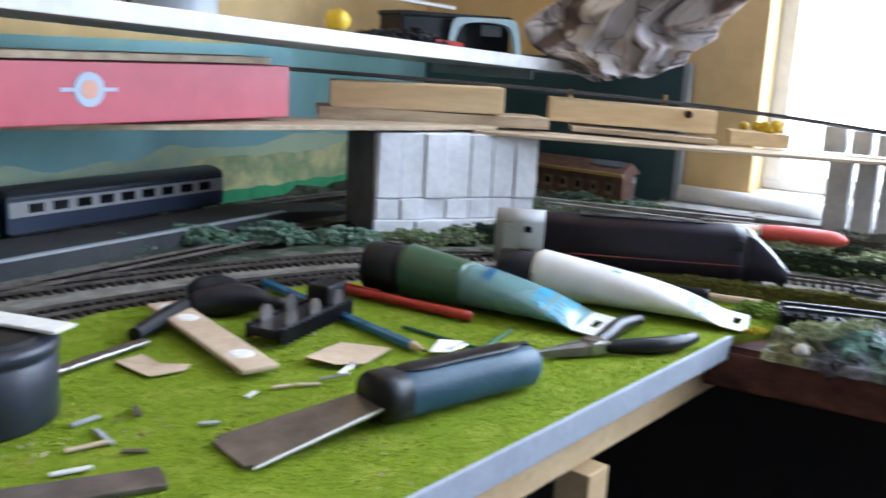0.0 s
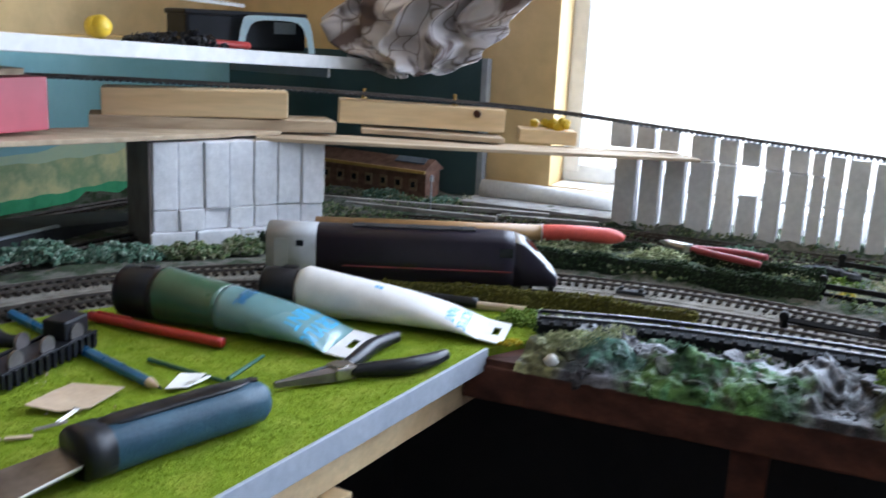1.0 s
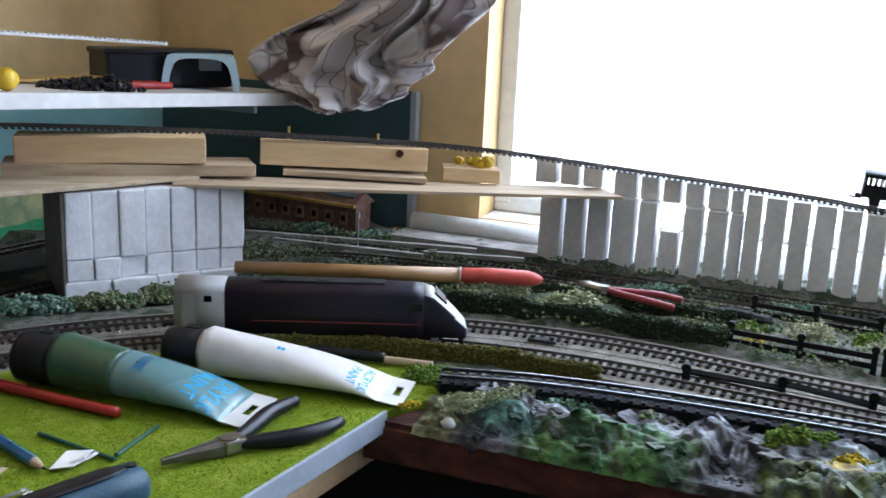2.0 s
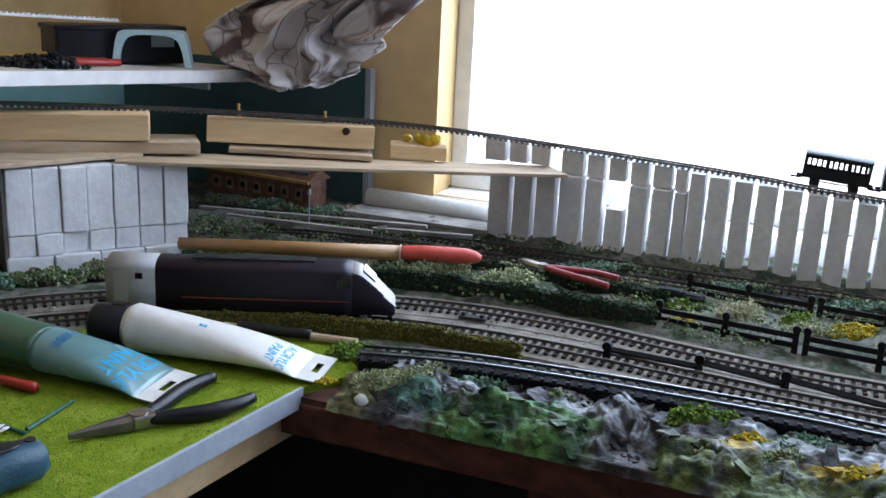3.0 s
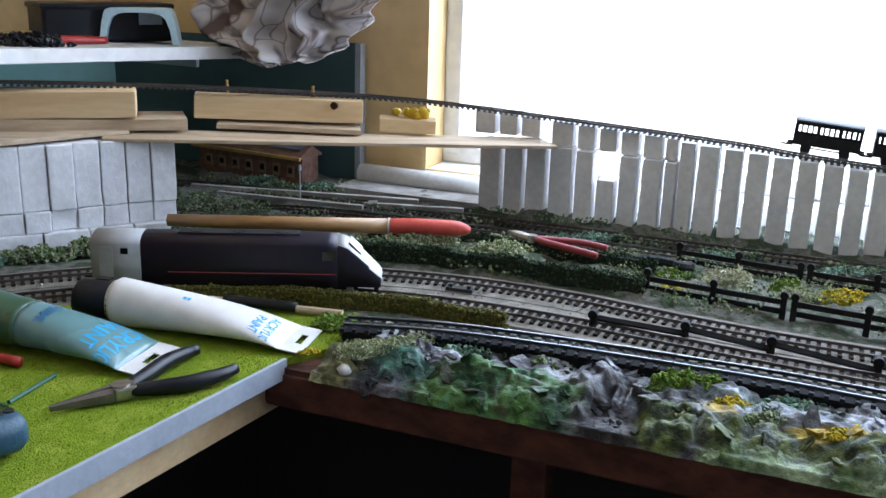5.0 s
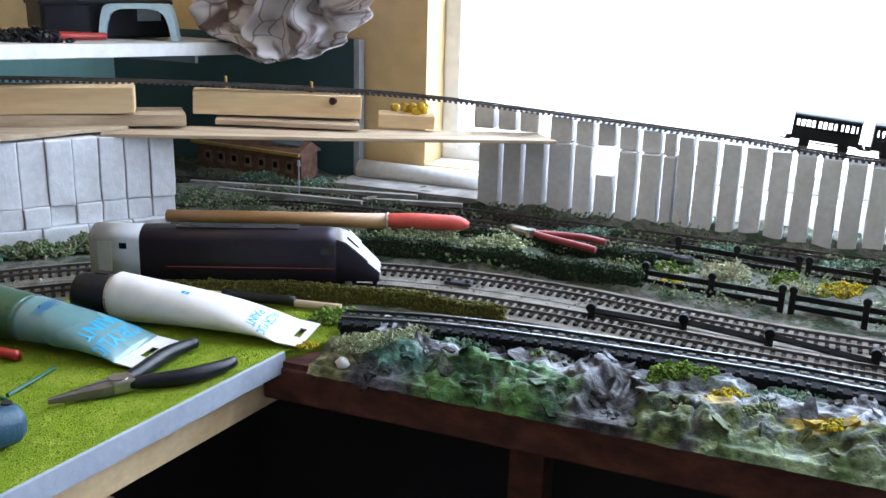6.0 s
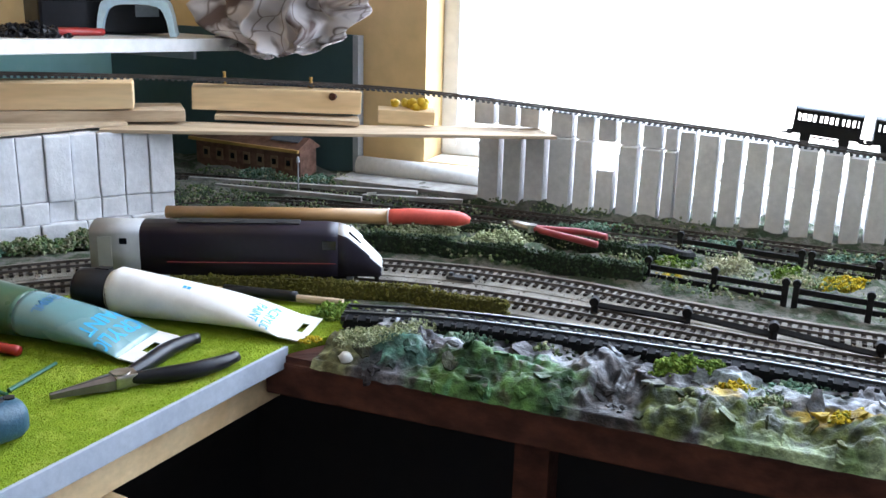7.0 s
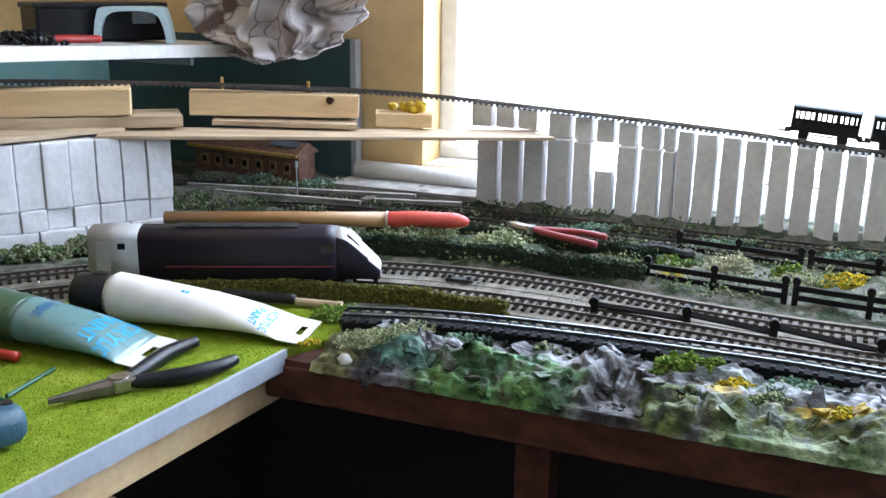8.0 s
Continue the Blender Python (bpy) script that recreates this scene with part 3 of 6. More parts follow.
def dist_to(X, Y, line):
    d = np.full(X.shape, 9.0)
    P = np.array([tuple(p)[:2] for p in smooth_path([(*q[:2], 0) for q in line], 0.01)])
    for x, y in P:
        d = np.minimum(d, np.hypot(X - x, Y - y))
    return d


def fbm(x, y, s, o=4, seed=0.0):
    return noise.fractal(Vector((x * s, y * s, seed)), 1.0, 2.0, o)


def sheet(u0, u1, v0, v1, step, height):
    """A height-field over a rectangle in room axes, with a skirt."""
    nu, nv = int((u1 - u0) / step) + 1, int((v1 - v0) / step) + 1
    us, vs = np.linspace(u0, u1, nu), np.linspace(v0, v1, nv)
    UU, VV = np.meshgrid(us, vs, indexing="ij")
    X, Y = UU * CU + VV * SU, -UU * SU + VV * CU
    Z = height(X, Y, UU, VV)
    verts = np.stack([X, Y, Z], -1).reshape(-1, 3).tolist()
    faces = [(i * nv + j, (i + 1) * nv + j, (i + 1) * nv + j + 1, i * nv + j + 1) for i in range(nu - 1) for j in range(nv - 1)]
    return verts, faces


TRACKS = (RING1, RING2, REAR, REAR2)


def scenic(X, Y, UU, VV):
    d = np.minimum.reduce([dist_to(X, Y, l) for l in TRACKS])
    m = np.clip((d - 0.018) / 0.02, 0, 1)
    behind = np.clip((VV - 0.86) / 0.03, 0, 1)
    n = np.vectorize(lambda x, y: fbm(x, y, 24, 5))(X, Y)
    onmat = np.vectorize(lambda x, y: inside(x, y, mat_line))(X, Y)
    m = m * np.where(onmat, 0.0, 1.0) * np.clip((dist_to(X, Y, matpts) - 0.01) / 0.02, 0, 1)
    return -0.0055 + m * (0.004 + 0.006 * behind + (0.006 * behind + 0.0025) * n)


v_, f_ = sheet(LEDGE_U, 1.45, FRONT_V + 0.05, 1.19, 0.006, scenic)
tagged(raw("ground", v_, f_, M_SCENERY, None, "", True), "dark painted scenic ground with moss and dirt", kind="structure")
v_, f_ = sheet(U0 + 0.01, LEDGE_U + 0.0001, 0.20, 1.19, 0.008, scenic)
f_ = [f for f in f_ if all((Vector(v_[i]) - A0).dot(en) < -0.004 or (Vector(v_[i]) - A0).dot(ed) > L + 0.01 for i in f)]
tagged(raw("ground", v_, f_, M_SCENERY, None, "", True), "dark painted scenic ground behind the curved tracks", kind="structure")


def bed(line, half, z, name, label):
    path = smooth_path([(*p[:2], 0) for p in line], 0.012)
    bm = sweep(path, [(-half, z - 0.004), (half, z - 0.004), (half * 0.9, z), (-half * 0.9, z)])
    return tagged(part(name, bm, M_BALLAST), label, kind="structure")


MID = [((a[0] + b[0]) / 2, (a[1] + b[1]) / 2) for a, b in zip(smooth_path([(*p, 0) for p in RING1], 0.09), smooth_path([(*p, 0) for p in RING2], 0.0905))]
bed(RING1, 0.030, -0.0008, "trackbed", "pale sandy ballast bed under the curved track")
bed(RING2, 0.028, -0.0012, "trackbed", "pale sandy ballast bed under the inner curved track")
bed(MID, 0.026, -0.0016, "trackbed", "pale sandy ground between the tracks")


def smooth01(a, b, x):
    k = min(1.0, max(0.0, (x - a) / (b - a)))
    return k * k * (3 - 2 * k)


def zone(u, k, cu, ck, ru, rk):
    """Soft ellipse in bank axes: 1 inside, 0 outside."""
    return 1 - smooth01(0.75, 1.15, math.hypot((u - cu) / ru, (k - ck) / rk))


def bank_height(x, y, u, v):
    """Plaster-soaked cloth: rounded lumps with sharp valleys, a lip in front, a gully and a broken step."""
    k = v - FRONT_V
    q = Vector((x, y, 0))
    warp = q + 0.010 * Vector(noise.noise_vector(q * 26)) + 0.003 * Vector(noise.noise_vector(q * 95))
    lumps = abs(noise.noise(warp * 34)) - 0.22
    folds = abs(noise.noise(Vector((warp.x * 60, warp.y * 100, 2.0)))) - 0.22
    fine = noise.fractal(q * 210, 1.0, 2.0, 3)
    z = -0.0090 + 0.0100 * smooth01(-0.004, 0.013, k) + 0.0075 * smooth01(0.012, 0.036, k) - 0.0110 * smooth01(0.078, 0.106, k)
    # torn layers: level treads with sharp broken edges
    wild = 0.012 * noise.noise(warp * 24 + Vector((5, 1, 0))) + 0.006 * noise.noise(warp * 62)
    tread = (wild + 0.0012 * noise.noise(q * 130)) / 0.0042
    layers = 0.0042 * (math.floor(tread) + smooth01(0.72, 1.0, tread - math.floor(tread)))
    flat = zone(u, k, -0.092, 0.027, 0.024, 0.015)
    gully = zone(u, k, 0.077, 0.012, 0.020, 0.048)
    z += (1 - flat) * (1 - 0.75 * gully) * smooth01(-0.002, 0.012, k) * (0.80 * layers + 0.12 * wild + 0.0045 * lumps + 0.0030 * folds) + 0.0007 * fine
    z += 0.004 * zone(u, k, -0.005, 0.016, 0.055, 0.020) + flat * (0.0030 + 0.12 * (k - 0.02))
    z += gully * (-0.0075 + 0.0050 * noise.noise(Vector((u * 210, k * 40, 1))))
    z += 0.0035 * smooth01(0.094, 0.100, u) * (1 - smooth01(0.130, 0.1325, u)) * (1 - smooth01(0.030, 0.045, k))
    z -= 0.0045 * smooth01(0.130, 0.1325, u) * (1 - smooth01(0.137, 0.150, u)) * (1 - smooth01(0.010, 0.022, k))
    z += 0.0030 * smooth01(0.142, 0.160, u) * smooth01(0.010, 0.020, k) * (1 - smooth01(0.028, 0.044, k))
    z = max(z, -0.0045 + 0.0006 * fine)
    if k < 0.001:
        z = -0.0105 + 0.0062 * smooth01(-0.004, 0.001, k) + 0.0012 * noise.noise(q * 90)
    return z, lumps, folds


def rocky(X, Y, UU, VV):
    return np.vectorize(lambda x, y, u, v: bank_height(x, y, u, v)[0])(X, Y, UU, VV)


def blend(a, b, t):
    return tuple(p + (r - p) * t for p, r in zip(a, b))


def bank_paint(x, y):
    """The hand-painted colour of the plaster, zone by zone, with wet highlights and track shadow painted in."""
    u, v = toUV(x, y)
    q = Vector((x, y, 0))
    k = v - FRONT_V + 0.006 * noise.noise(q * 55) + 0.003 * noise.noise(q * 170)
    w = u + 0.010 * noise.noise(q * 50 + Vector((9, 0, 0))) + 0.003 * noise.noise(q * 180)
    z, lumps, folds = bank_height(x, y, u, v)
    n = noise.noise(q * 42 + Vector((0, 4, 0)))
    m = noise.noise(q * 110 + Vector((3, 0, 7)))
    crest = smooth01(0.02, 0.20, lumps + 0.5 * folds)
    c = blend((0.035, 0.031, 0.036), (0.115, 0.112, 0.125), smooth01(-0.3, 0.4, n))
    # pale wet highlight laid into the paint on raised folds
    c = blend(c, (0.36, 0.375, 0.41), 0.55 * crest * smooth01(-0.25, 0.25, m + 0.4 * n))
    c = blend(c, (0.20, 0.24, 0.23), zone(w, k, 0.175, 0.064, 0.045, 0.014) * 0.7)
    c = blend(c, (0.11, 0.105, 0.115), zone(w, k, 0.115, 0.078, 0.050, 0.012) * 0.7)
    # light grey wet sheen of the upper plateau, as colour
    c = blend(c, (0.46, 0.48, 0.52), 0.6 * smooth01(0.036, 0.050, k) * (1 - smooth01(0.074, 0.084, k)) * smooth01(-0.05, 0.25, n + 0.5 * m))
    green = blend((0.020, 0.052, 0.014), (0.070, 0.145, 0.036), smooth01(-0.3, 0.3, n))
    # brighter green highlight painted on the lumps
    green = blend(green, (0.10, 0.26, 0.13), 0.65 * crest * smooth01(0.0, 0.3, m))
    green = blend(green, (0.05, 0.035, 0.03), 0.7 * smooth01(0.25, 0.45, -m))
    c = blend(c, green, max(zone(w, k, -0.008, 0.014, 0.066, 0.030), zone(w, k, 0.02, 0.030, 0.038, 0.020)))
    c = blend(c, blend((0.035, 0.085, 0.062), (0.09, 0.20, 0.15), smooth01(-0.2, 0.3, m)), zone(w, k, -0.090, 0.028, 0.026, 0.017))
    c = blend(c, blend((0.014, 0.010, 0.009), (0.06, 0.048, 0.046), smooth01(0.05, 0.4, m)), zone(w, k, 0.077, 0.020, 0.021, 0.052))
    olive = blend((0.022, 0.032, 0.008), (0.11, 0.135, 0.036), smooth01(-0.25, 0.3, m))
    c = blend(c, olive, max(zone(w, k, 0.112, 0.016, 0.022, 0.028), smooth01(0.132, 0.142, w) * smooth01(0.002, 0.010, k) * (1 - smooth01(0.030, 0.040, k))))
    lip = blend((0.10, 0.15, 0.055), (0.25, 0.31, 0.17), smooth01(-0.2, 0.3, n))
    c = blend(c, lip, smooth01(0.134, 0.142, w) * (1 - smooth01(0.004, 0.012, k)))
    ochre = blend((0.20, 0.13, 0.012), (0.46, 0.33, 0.04), smooth01(-0.3, 0.2, m))
    c = blend(c, ochre, 0.9 * max(zone(w, k, 0.143, 0.044, 0.017, 0.010), zone(w, k, 0.212, 0.036, 0.026, 0.009), zone(w, k, 0.34, 0.040, 0.03, 0.009)))
    # back band darkened in the paint for the shadow beneath the loose track
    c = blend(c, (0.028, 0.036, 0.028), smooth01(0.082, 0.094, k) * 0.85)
    c = blend(c, blend((0.09, 0.085, 0.035), (0.25, 0.25, 0.13), smooth01(-0.3, 0.3, m)), 1 - smooth01(-0.122, -0.108, w))
    return (*(0.85 * p for p in c), 1.0)


v_, f_ = sheet(LEDGE_U + 0.042, 0.95, FRONT_V - 0.004, FRONT_V + 0.110, 0.0014, rocky)
rock = tagged(raw("rocky_bank", v_, f_, M_BANK, None, "", True), "rugged plaster bank painted grey, white, green and ochre, with highlights and shadow painted in", "bank", kind="stuff")
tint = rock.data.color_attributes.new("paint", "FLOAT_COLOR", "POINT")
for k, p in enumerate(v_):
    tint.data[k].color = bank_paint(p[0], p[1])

# torn plaster-cloth flaps lie over the bank and hang at its lip
rf = random.Random(23)
V, F, C = [], [], []
for k in range(125):
    lip_ = k < 22
    u, dv = rf.uniform(-0.12, 0.50), rf.uniform(-0.003, 0.004) if lip_ else rf.uniform(0.006, 0.078)
    c = W(u, FRONT_V + dv)
    size = rf.uniform(0.003, 0.006) if lip_ else rf.uniform(0.0035, 0.010)
    z0 = bank_height(c.x, c.y, u, FRONT_V + dv)[0]
    gu = (bank_height(*W(u + 0.004, FRONT_V + dv)[:2], u + 0.004, FRONT_V + dv)[0] - z0) / 0.004
    gv = (bank_height(*W(u, FRONT_V + dv + 0.004)[:2], u, FRONT_V + dv + 0.004)[0] - z0) / 0.004
    gu, gv = max(-0.7, min(0.7, gu)), max(-0.4, min(1.0, gv + 0.15))
    n = rf.randint(8, 12)
    turn, thin = rf.uniform(0, 6.28), rf.uniform(0.4, 0.9)
    rim = []
    for j in range(n):
        a = 2 * math.pi * j / n
        r = size * rf.uniform(0.5, 1.25)
        x, y = r * math.cos(a), thin * r * math.sin(a)
        du, dw = x * math.cos(turn) - y * math.sin(turn), x * math.sin(turn) + y * math.cos(turn)
        rim.append((du, dw, gu * du + gv * dw + rf.uniform(-0.0008, 0.0012)))
    tone = rf.uniform(0.65, 1.2)
    col = tuple(min(0.6, tone * q) for q in bank_paint(c.x, c.y)[:3])
    b = len(V)
    for du, dw, dz in rim:
        V.append(W(u + du, FRONT_V + dv + dw, z0 + 0.0012 + dz))
    for du, dw, dz in rim:
        V.append(W(u + du * 0.93, FRONT_V + dv + dw * 0.93, z0 - 0.0012 + dz))
    V.append(W(u, FRONT_V + dv, z0 + 0.0012 + rf.uniform(0.0002, 0.0012)))
    C += [(*col, 1.0)] * (2 * n + 1)
    for j in range(n):
        j2 = (j + 1) % n
        F.append((b + j, b + j2, b + 2 * n))
        F.append((b + j2, b + j, b + n + j, b + n + j2))
flaps = raw("torn_plaster", V, F, M_BANK, rock)
flaps["kind"] = "stuff"
tint = flaps.data.color_attributes.new("paint", "FLOAT_COLOR", "POINT")
for k, c in enumerate(C):
    tint.data[k].color = c

# ---- tracks ----
near = lambda p: -0.25 < p.x < 0.80
track("curved_track", RING1, 0.0, M_SLEEP, M_RAIL, "weathered outer curved model railway track", near)
track("curved_track", RING2, 0.0, M_SLEEP, M_RAIL, "weathered inner curved model railway track", near)
loose = track("loose_track", FRONT, 0.013, M_SLEEPN, M_RAILN, "new black plastic track with bright rails on the bank", lambda p: p.x < 0.75, 0.0036, 0.0098, M_SLEEPN)
lt = smooth_path([(*p, 0.0) for p in FRONT], 0.006)
# added black strip keeps the gaps between sleepers as dark as shadow
part("shade_deck", sweep(lt, [(-0.0125, -0.004), (0.0125, -0.004), (0.0125, 0.0112), (-0.0125, 0.0112)]), M_TRACKSHADE, loose, "added dull black deck standing in for the shadow under the track")
track("rear_track", REAR, 0.0, M_SLEEP, M_RAIL, "dark rear track along the window")
track("rear_track", REAR2, 0.0, M_SLEEP, M_RAIL, "dark rear siding track")
HIGH = [W(u, v, z) for u, v, z in ((-0.78, 0.40, 0.170), (-0.70, 0.66, 0.163), (-0.60, 0.80, 0.1575), (-0.45, 0.93, 0.150), (-0.28, 1.06, 0.137), (-0.1, 1.13, 0.119),
                                   (0.1, 1.143, 0.106), (0.25, 1.143, 0.0945), (0.9, 1.143, 0.060))]
track("high_level_track", HIGH, 0.1, M_SLEEPK, M_RAIL, "black high-level track carried on blocks and pillars", None, 0.0012, 0.0066)

# ---- grass mat ----
bm = bmesh.new()
f = bm.faces.new([bm.verts.new((x, y, 0)) for x, y in mat_line])
bmesh.ops.recalc_face_normals(bm, faces=[f])
if f.normal.z < 0:
    f.normal_flip()
bmesh.ops.triangulate(bm, faces=[f])
ex = bmesh.ops.extrude_face_region(bm, geom=bm.faces[:])
bmesh.ops.translate(bm, verts=[v for v in ex["geom"] if isinstance(v, bmesh.types.BMVert)], vec=(0, 0, -0.006))
bmesh.ops.recalc_face_normals(bm, faces=bm.faces)
grass = tagged(part("grass_mat", bm, M_GRASS), "bright lime green model grass mat on the board", "mat")


rng = np.random.default_rng(5)
pts = []
while len(pts) < 60000:
    x, y = rng.uniform(-0.36, 0.29), rng.uniform(0.22, 0.75)
    if inside(x, y, mat_line):
        pts.append((x, y, rng.uniform(0.0, 0.0005)))
V, F = bits(pts, 0.0010, 6, flat=True)
fib = raw("grass_fibre", V, F, M_BLADE, grass)
fib["kind"] = "stuff"

# ---- pier and pillars ----
PL, PR = Vector((-0.034, 0.905, 0)), Vector((0.138, 0.957, 0))
pd = (PR - PL).normalized()
pn = Vector((-pd.y, pd.x, 0))
PM = Matrix.Translation(PL) @ Matrix(((pd.x, pn.x, 0, 0), (pd.y, pn.y, 0, 0), (0, 0, 1, 0), (0, 0, 0, 1)))
pier = tagged(empty("block_pier"), "whitewashed polystyrene block pier holding the plank", "pier")
PW = (PR - PL).length
nb = 7
rb = random.Random(3)
for k in range(nb):
    x0 = PW * k / nb
    w = PW / nb
    for z0, z1 in ((0.040, 0.1075), (0.018, 0.040)):
        part("block", rough_box((x0 + w / 2, 0.050 + rb.uniform(-0.0025, 0.0025), (z0 + z1) / 2), (w - 0.0010, 0.098, z1 - z0 - 0.0006), PM @ Matrix.Rotation(rb.uniform(-0.004, 0.004), 4, "Z"), 0.0016, 0.0009, 45, 3), M_POLY, pier)
nw = 4
for k in range(nw):
    w = PW / nw
    part("block", rough_box((w * (k + 0.5) - 0.003, 0.048 - 0.002 * (k % 2), 0.008), (w - 0.0012, 0.102, 0.0195), PM, 0.0014, 0.0008, 60, 3), M_POLY, pier)

part("core", box((PW / 2, 0.052, 0.0535), (PW - 0.004, 0.090, 0.106), PM), M_POLY, pier)
# added board gives the pier's left end its shade by colour
part("shade_board", box((-0.0022, 0.049, 0.0535), (0.003, 0.100, 0.107), PM, 0.0005), M_PIERSHADE, pier, "added dark brown board standing in for the pier's shaded end")

wallp = tagged(empty("pillar_viaduct"), "row of off-white polystyrene pillars under the high track", "viaduct")


def track_z(u):
    for a, b in zip(((-0.28, 0.137), (-0.1, 0.119), (0.1, 0.106), (0.25, 0.0945), (0.9, 0.060)), ((-0.1, 0.119), (0.1, 0.106), (0.25, 0.0945), (0.9, 0.060), (1, 0.055))):
        if a[0] <= u <= b[0]:
            return a[1] + (b[1] - a[1]) * (u - a[0]) / (b[0] - a[0])
    return 0.137


GAPS = [-0.2045, -0.173, -0.145, -0.116, -0.084, -0.058, -0.032, -0.006, 0.021, 0.037, 0.056, 0.084, 0.109, 0.136, 0.162, 0.188, 0.214, 0.239]
while GAPS[-1] < 0.85:
    GAPS.append(GAPS[-1] + 0.0262)
for k, (ga, gb) in enumerate(zip(GAPS, GAPS[1:])):
    u, w = (ga + gb) / 2, gb - ga - (0.0060 if k not in (8, 9) else 0.003)
    top = track_z(u) - 0.001
    jit = rb.uniform(-0.0012, 0.0012)
    if k < 9:
        cut = 0.0905 - 0.0012 * k if k < 3 else (0.0885 - 0.001 * (k - 3) if k != 5 else 0.055)
        part("pillar", rough_box((u, 1.1365 + jit, cut / 2), (w, 0.032, cut), ROOM, 0.0012, 0.0003, 50, 3), M_SOOT, wallp)
        lo = 0.0965 if k < 3 else cut + 0.0008 if k != 5 else 0.088
        part("pillar_block", rough_box((u - (0.011 if k < 3 else 0.002), 1.143 + jit, (lo + top) / 2), (w, 0.028, top - lo), ROOM, 0.001, 0.0003, 50, 3), M_SOOT, wallp)
    else:
        part("pillar", rough_box((u, 1.1365 + jit, top / 2), (w, 0.032, top), ROOM, 0.0012, 0.0003, 50, 3), M_SOOT, wallp)

# ---- planks and blocks ----
def plank(name, a, b, width, thick, material, label, bevel=0.0008):
    """A board between two points on its top front edge (room axes), width going back."""
    A, Bp = W(*a), W(*b)
    d = Bp - A
    ln = d.length
    ang = math.atan2(d.y, d.x)
    m = Matrix.Translation(A) @ Matrix.Rotation(ang, 4, "Z") @ Matrix.Rotation(-math.asin(d.z / ln), 4, "Y")
    return tagged(part(name, rough_box((ln / 2, width / 2, -thick / 2), (ln, width, thick), m, bevel, 0.0004, 30, 4), material), label, "wood")


plank("long_plank", (-0.500, 0.800, 0.1105), (-0.098, 1.098, 0.0945), 0.062, 0.004, M_PLY, "long thin plywood plank from pier to pillars")
plank("plank", (-0.690, 0.360, 0.119), (-0.520, 0.788, 0.1145), 0.085, 0.005, M_PLY, "thin plywood plank carrying the red box")
plank("plank", (-0.527, 0.770, 0.1145), (-0.492, 0.835, 0.1142), 0.070, 0.004, M_PLY, "short worn plywood offcut")
plank("plank", (-0.640, 0.716, 0.1275), (-0.452, 0.880, 0.1240), 0.060, 0.012, M_PLY, "thick plywood offcut under the pine block")
plank("plank", (-0.440, 0.915, 0.1155), (-0.300, 0.993, 0.1095), 0.040, 0.0055, M_PLY, "reddish plywood strip under the pine block")
plank("pine_block", (-0.636, 0.729, 0.1545), (-0.489, 0.843, 0.1545), 0.045, 0.028, M_PINE, "pale sawn pine block", 0.0018)
blk = plank("pine_block", (-0.467, 0.913, 0.1455), (-0.308, 1.014, 0.1395), 0.030, 0.026, M_PINE, "pale sawn pine block with a dark knot", 0.0012)
kb = plank("pine_block", (-0.295, 1.030, 0.1185), (-0.235, 1.058, 0.1165), 0.034, 0.0155, M_PINE, "small pine block topped with yellow plastic", 0.001)

# ---- backdrop boards ----
structure("backdrop", wall_piece(U0 + 0.002, U0 + 0.008, -0.3, 1.19, -0.006, 0.185), M_TEAL, "painted backdrop board of pale blue sky")
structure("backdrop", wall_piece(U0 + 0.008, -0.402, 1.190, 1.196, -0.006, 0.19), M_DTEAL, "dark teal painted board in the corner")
structure("trim", wall_piece(-0.404, -0.396, 1.180, 1.196, 0.0, 0.19), M_TAPE, "grey metal edging of the corner board")

# ---- shelf ----
shelf = tagged(empty("wall_shelf"), "white laminate wall shelf loaded with tools", "shelf")
SM = ROOM @ Matrix.Translation((-0.522, 1.15, 0.1815)) @ pose(0, 0, 0, 0, 0, -5.6) @ pose(0, 0, 0, -2.6, 0, 0)


def on_shelf(du, v, dz=0.0):
    """A place on the shelf's top, du behind its front edge."""
    return SM @ Vector((-du, v - 1.15, dz))


part("shelf_board", box((-0.095, -0.75, -0.0075), (0.19, 1.5, 0.015), SM, 0.001), M_SHELF, shelf)
part("bracket", box((-0.11, -0.10, -0.021), (0.16, 0.006, 0.012), SM, 0.001), M_TAPE, shelf)
part("bracket", box((-0.11, -0.95, -0.021), (0.16, 0.006, 0.012), SM, 0.001), M_TAPE, shelf)

# pale blue arched stand
st = bmesh.new()
rings = []
n = 15
outer = [(-0.063, 0.0), (-0.058, 0.025), (-0.054, 0.0365), (-0.051, 0.0405), (-0.046, 0.0425), (-0.03, 0.0430), (0.0, 0.0430), (0.03, 0.0430), (0.046, 0.0425), (0.051, 0.0405), (0.054, 0.0365), (0.058, 0.025), (0.063, 0.0)]
inner = [(-0.053, 0.0), (-0.049, 0.018), (-0.044, 0.0285), (-0.040, 0.0325), (-0.034, 0.0355), (-0.022, 0.0375), (0.0, 0.0380), (0.022, 0.0375), (0.034, 0.0355), (0.040, 0.0325), (0.044, 0.0285), (0.049, 0.018), (0.053, 0.0)]
for y in (-0.030, 0.0285):
    rings.append([[Vector((x, y, z)) for x, z in outer], [Vector((x, y, z)) for x, z in inner]])
vo = [[st.verts.new(p) for p in r[0]] for r in rings]
vi = [[st.verts.new(p) for p in r[1]] for r in rings]
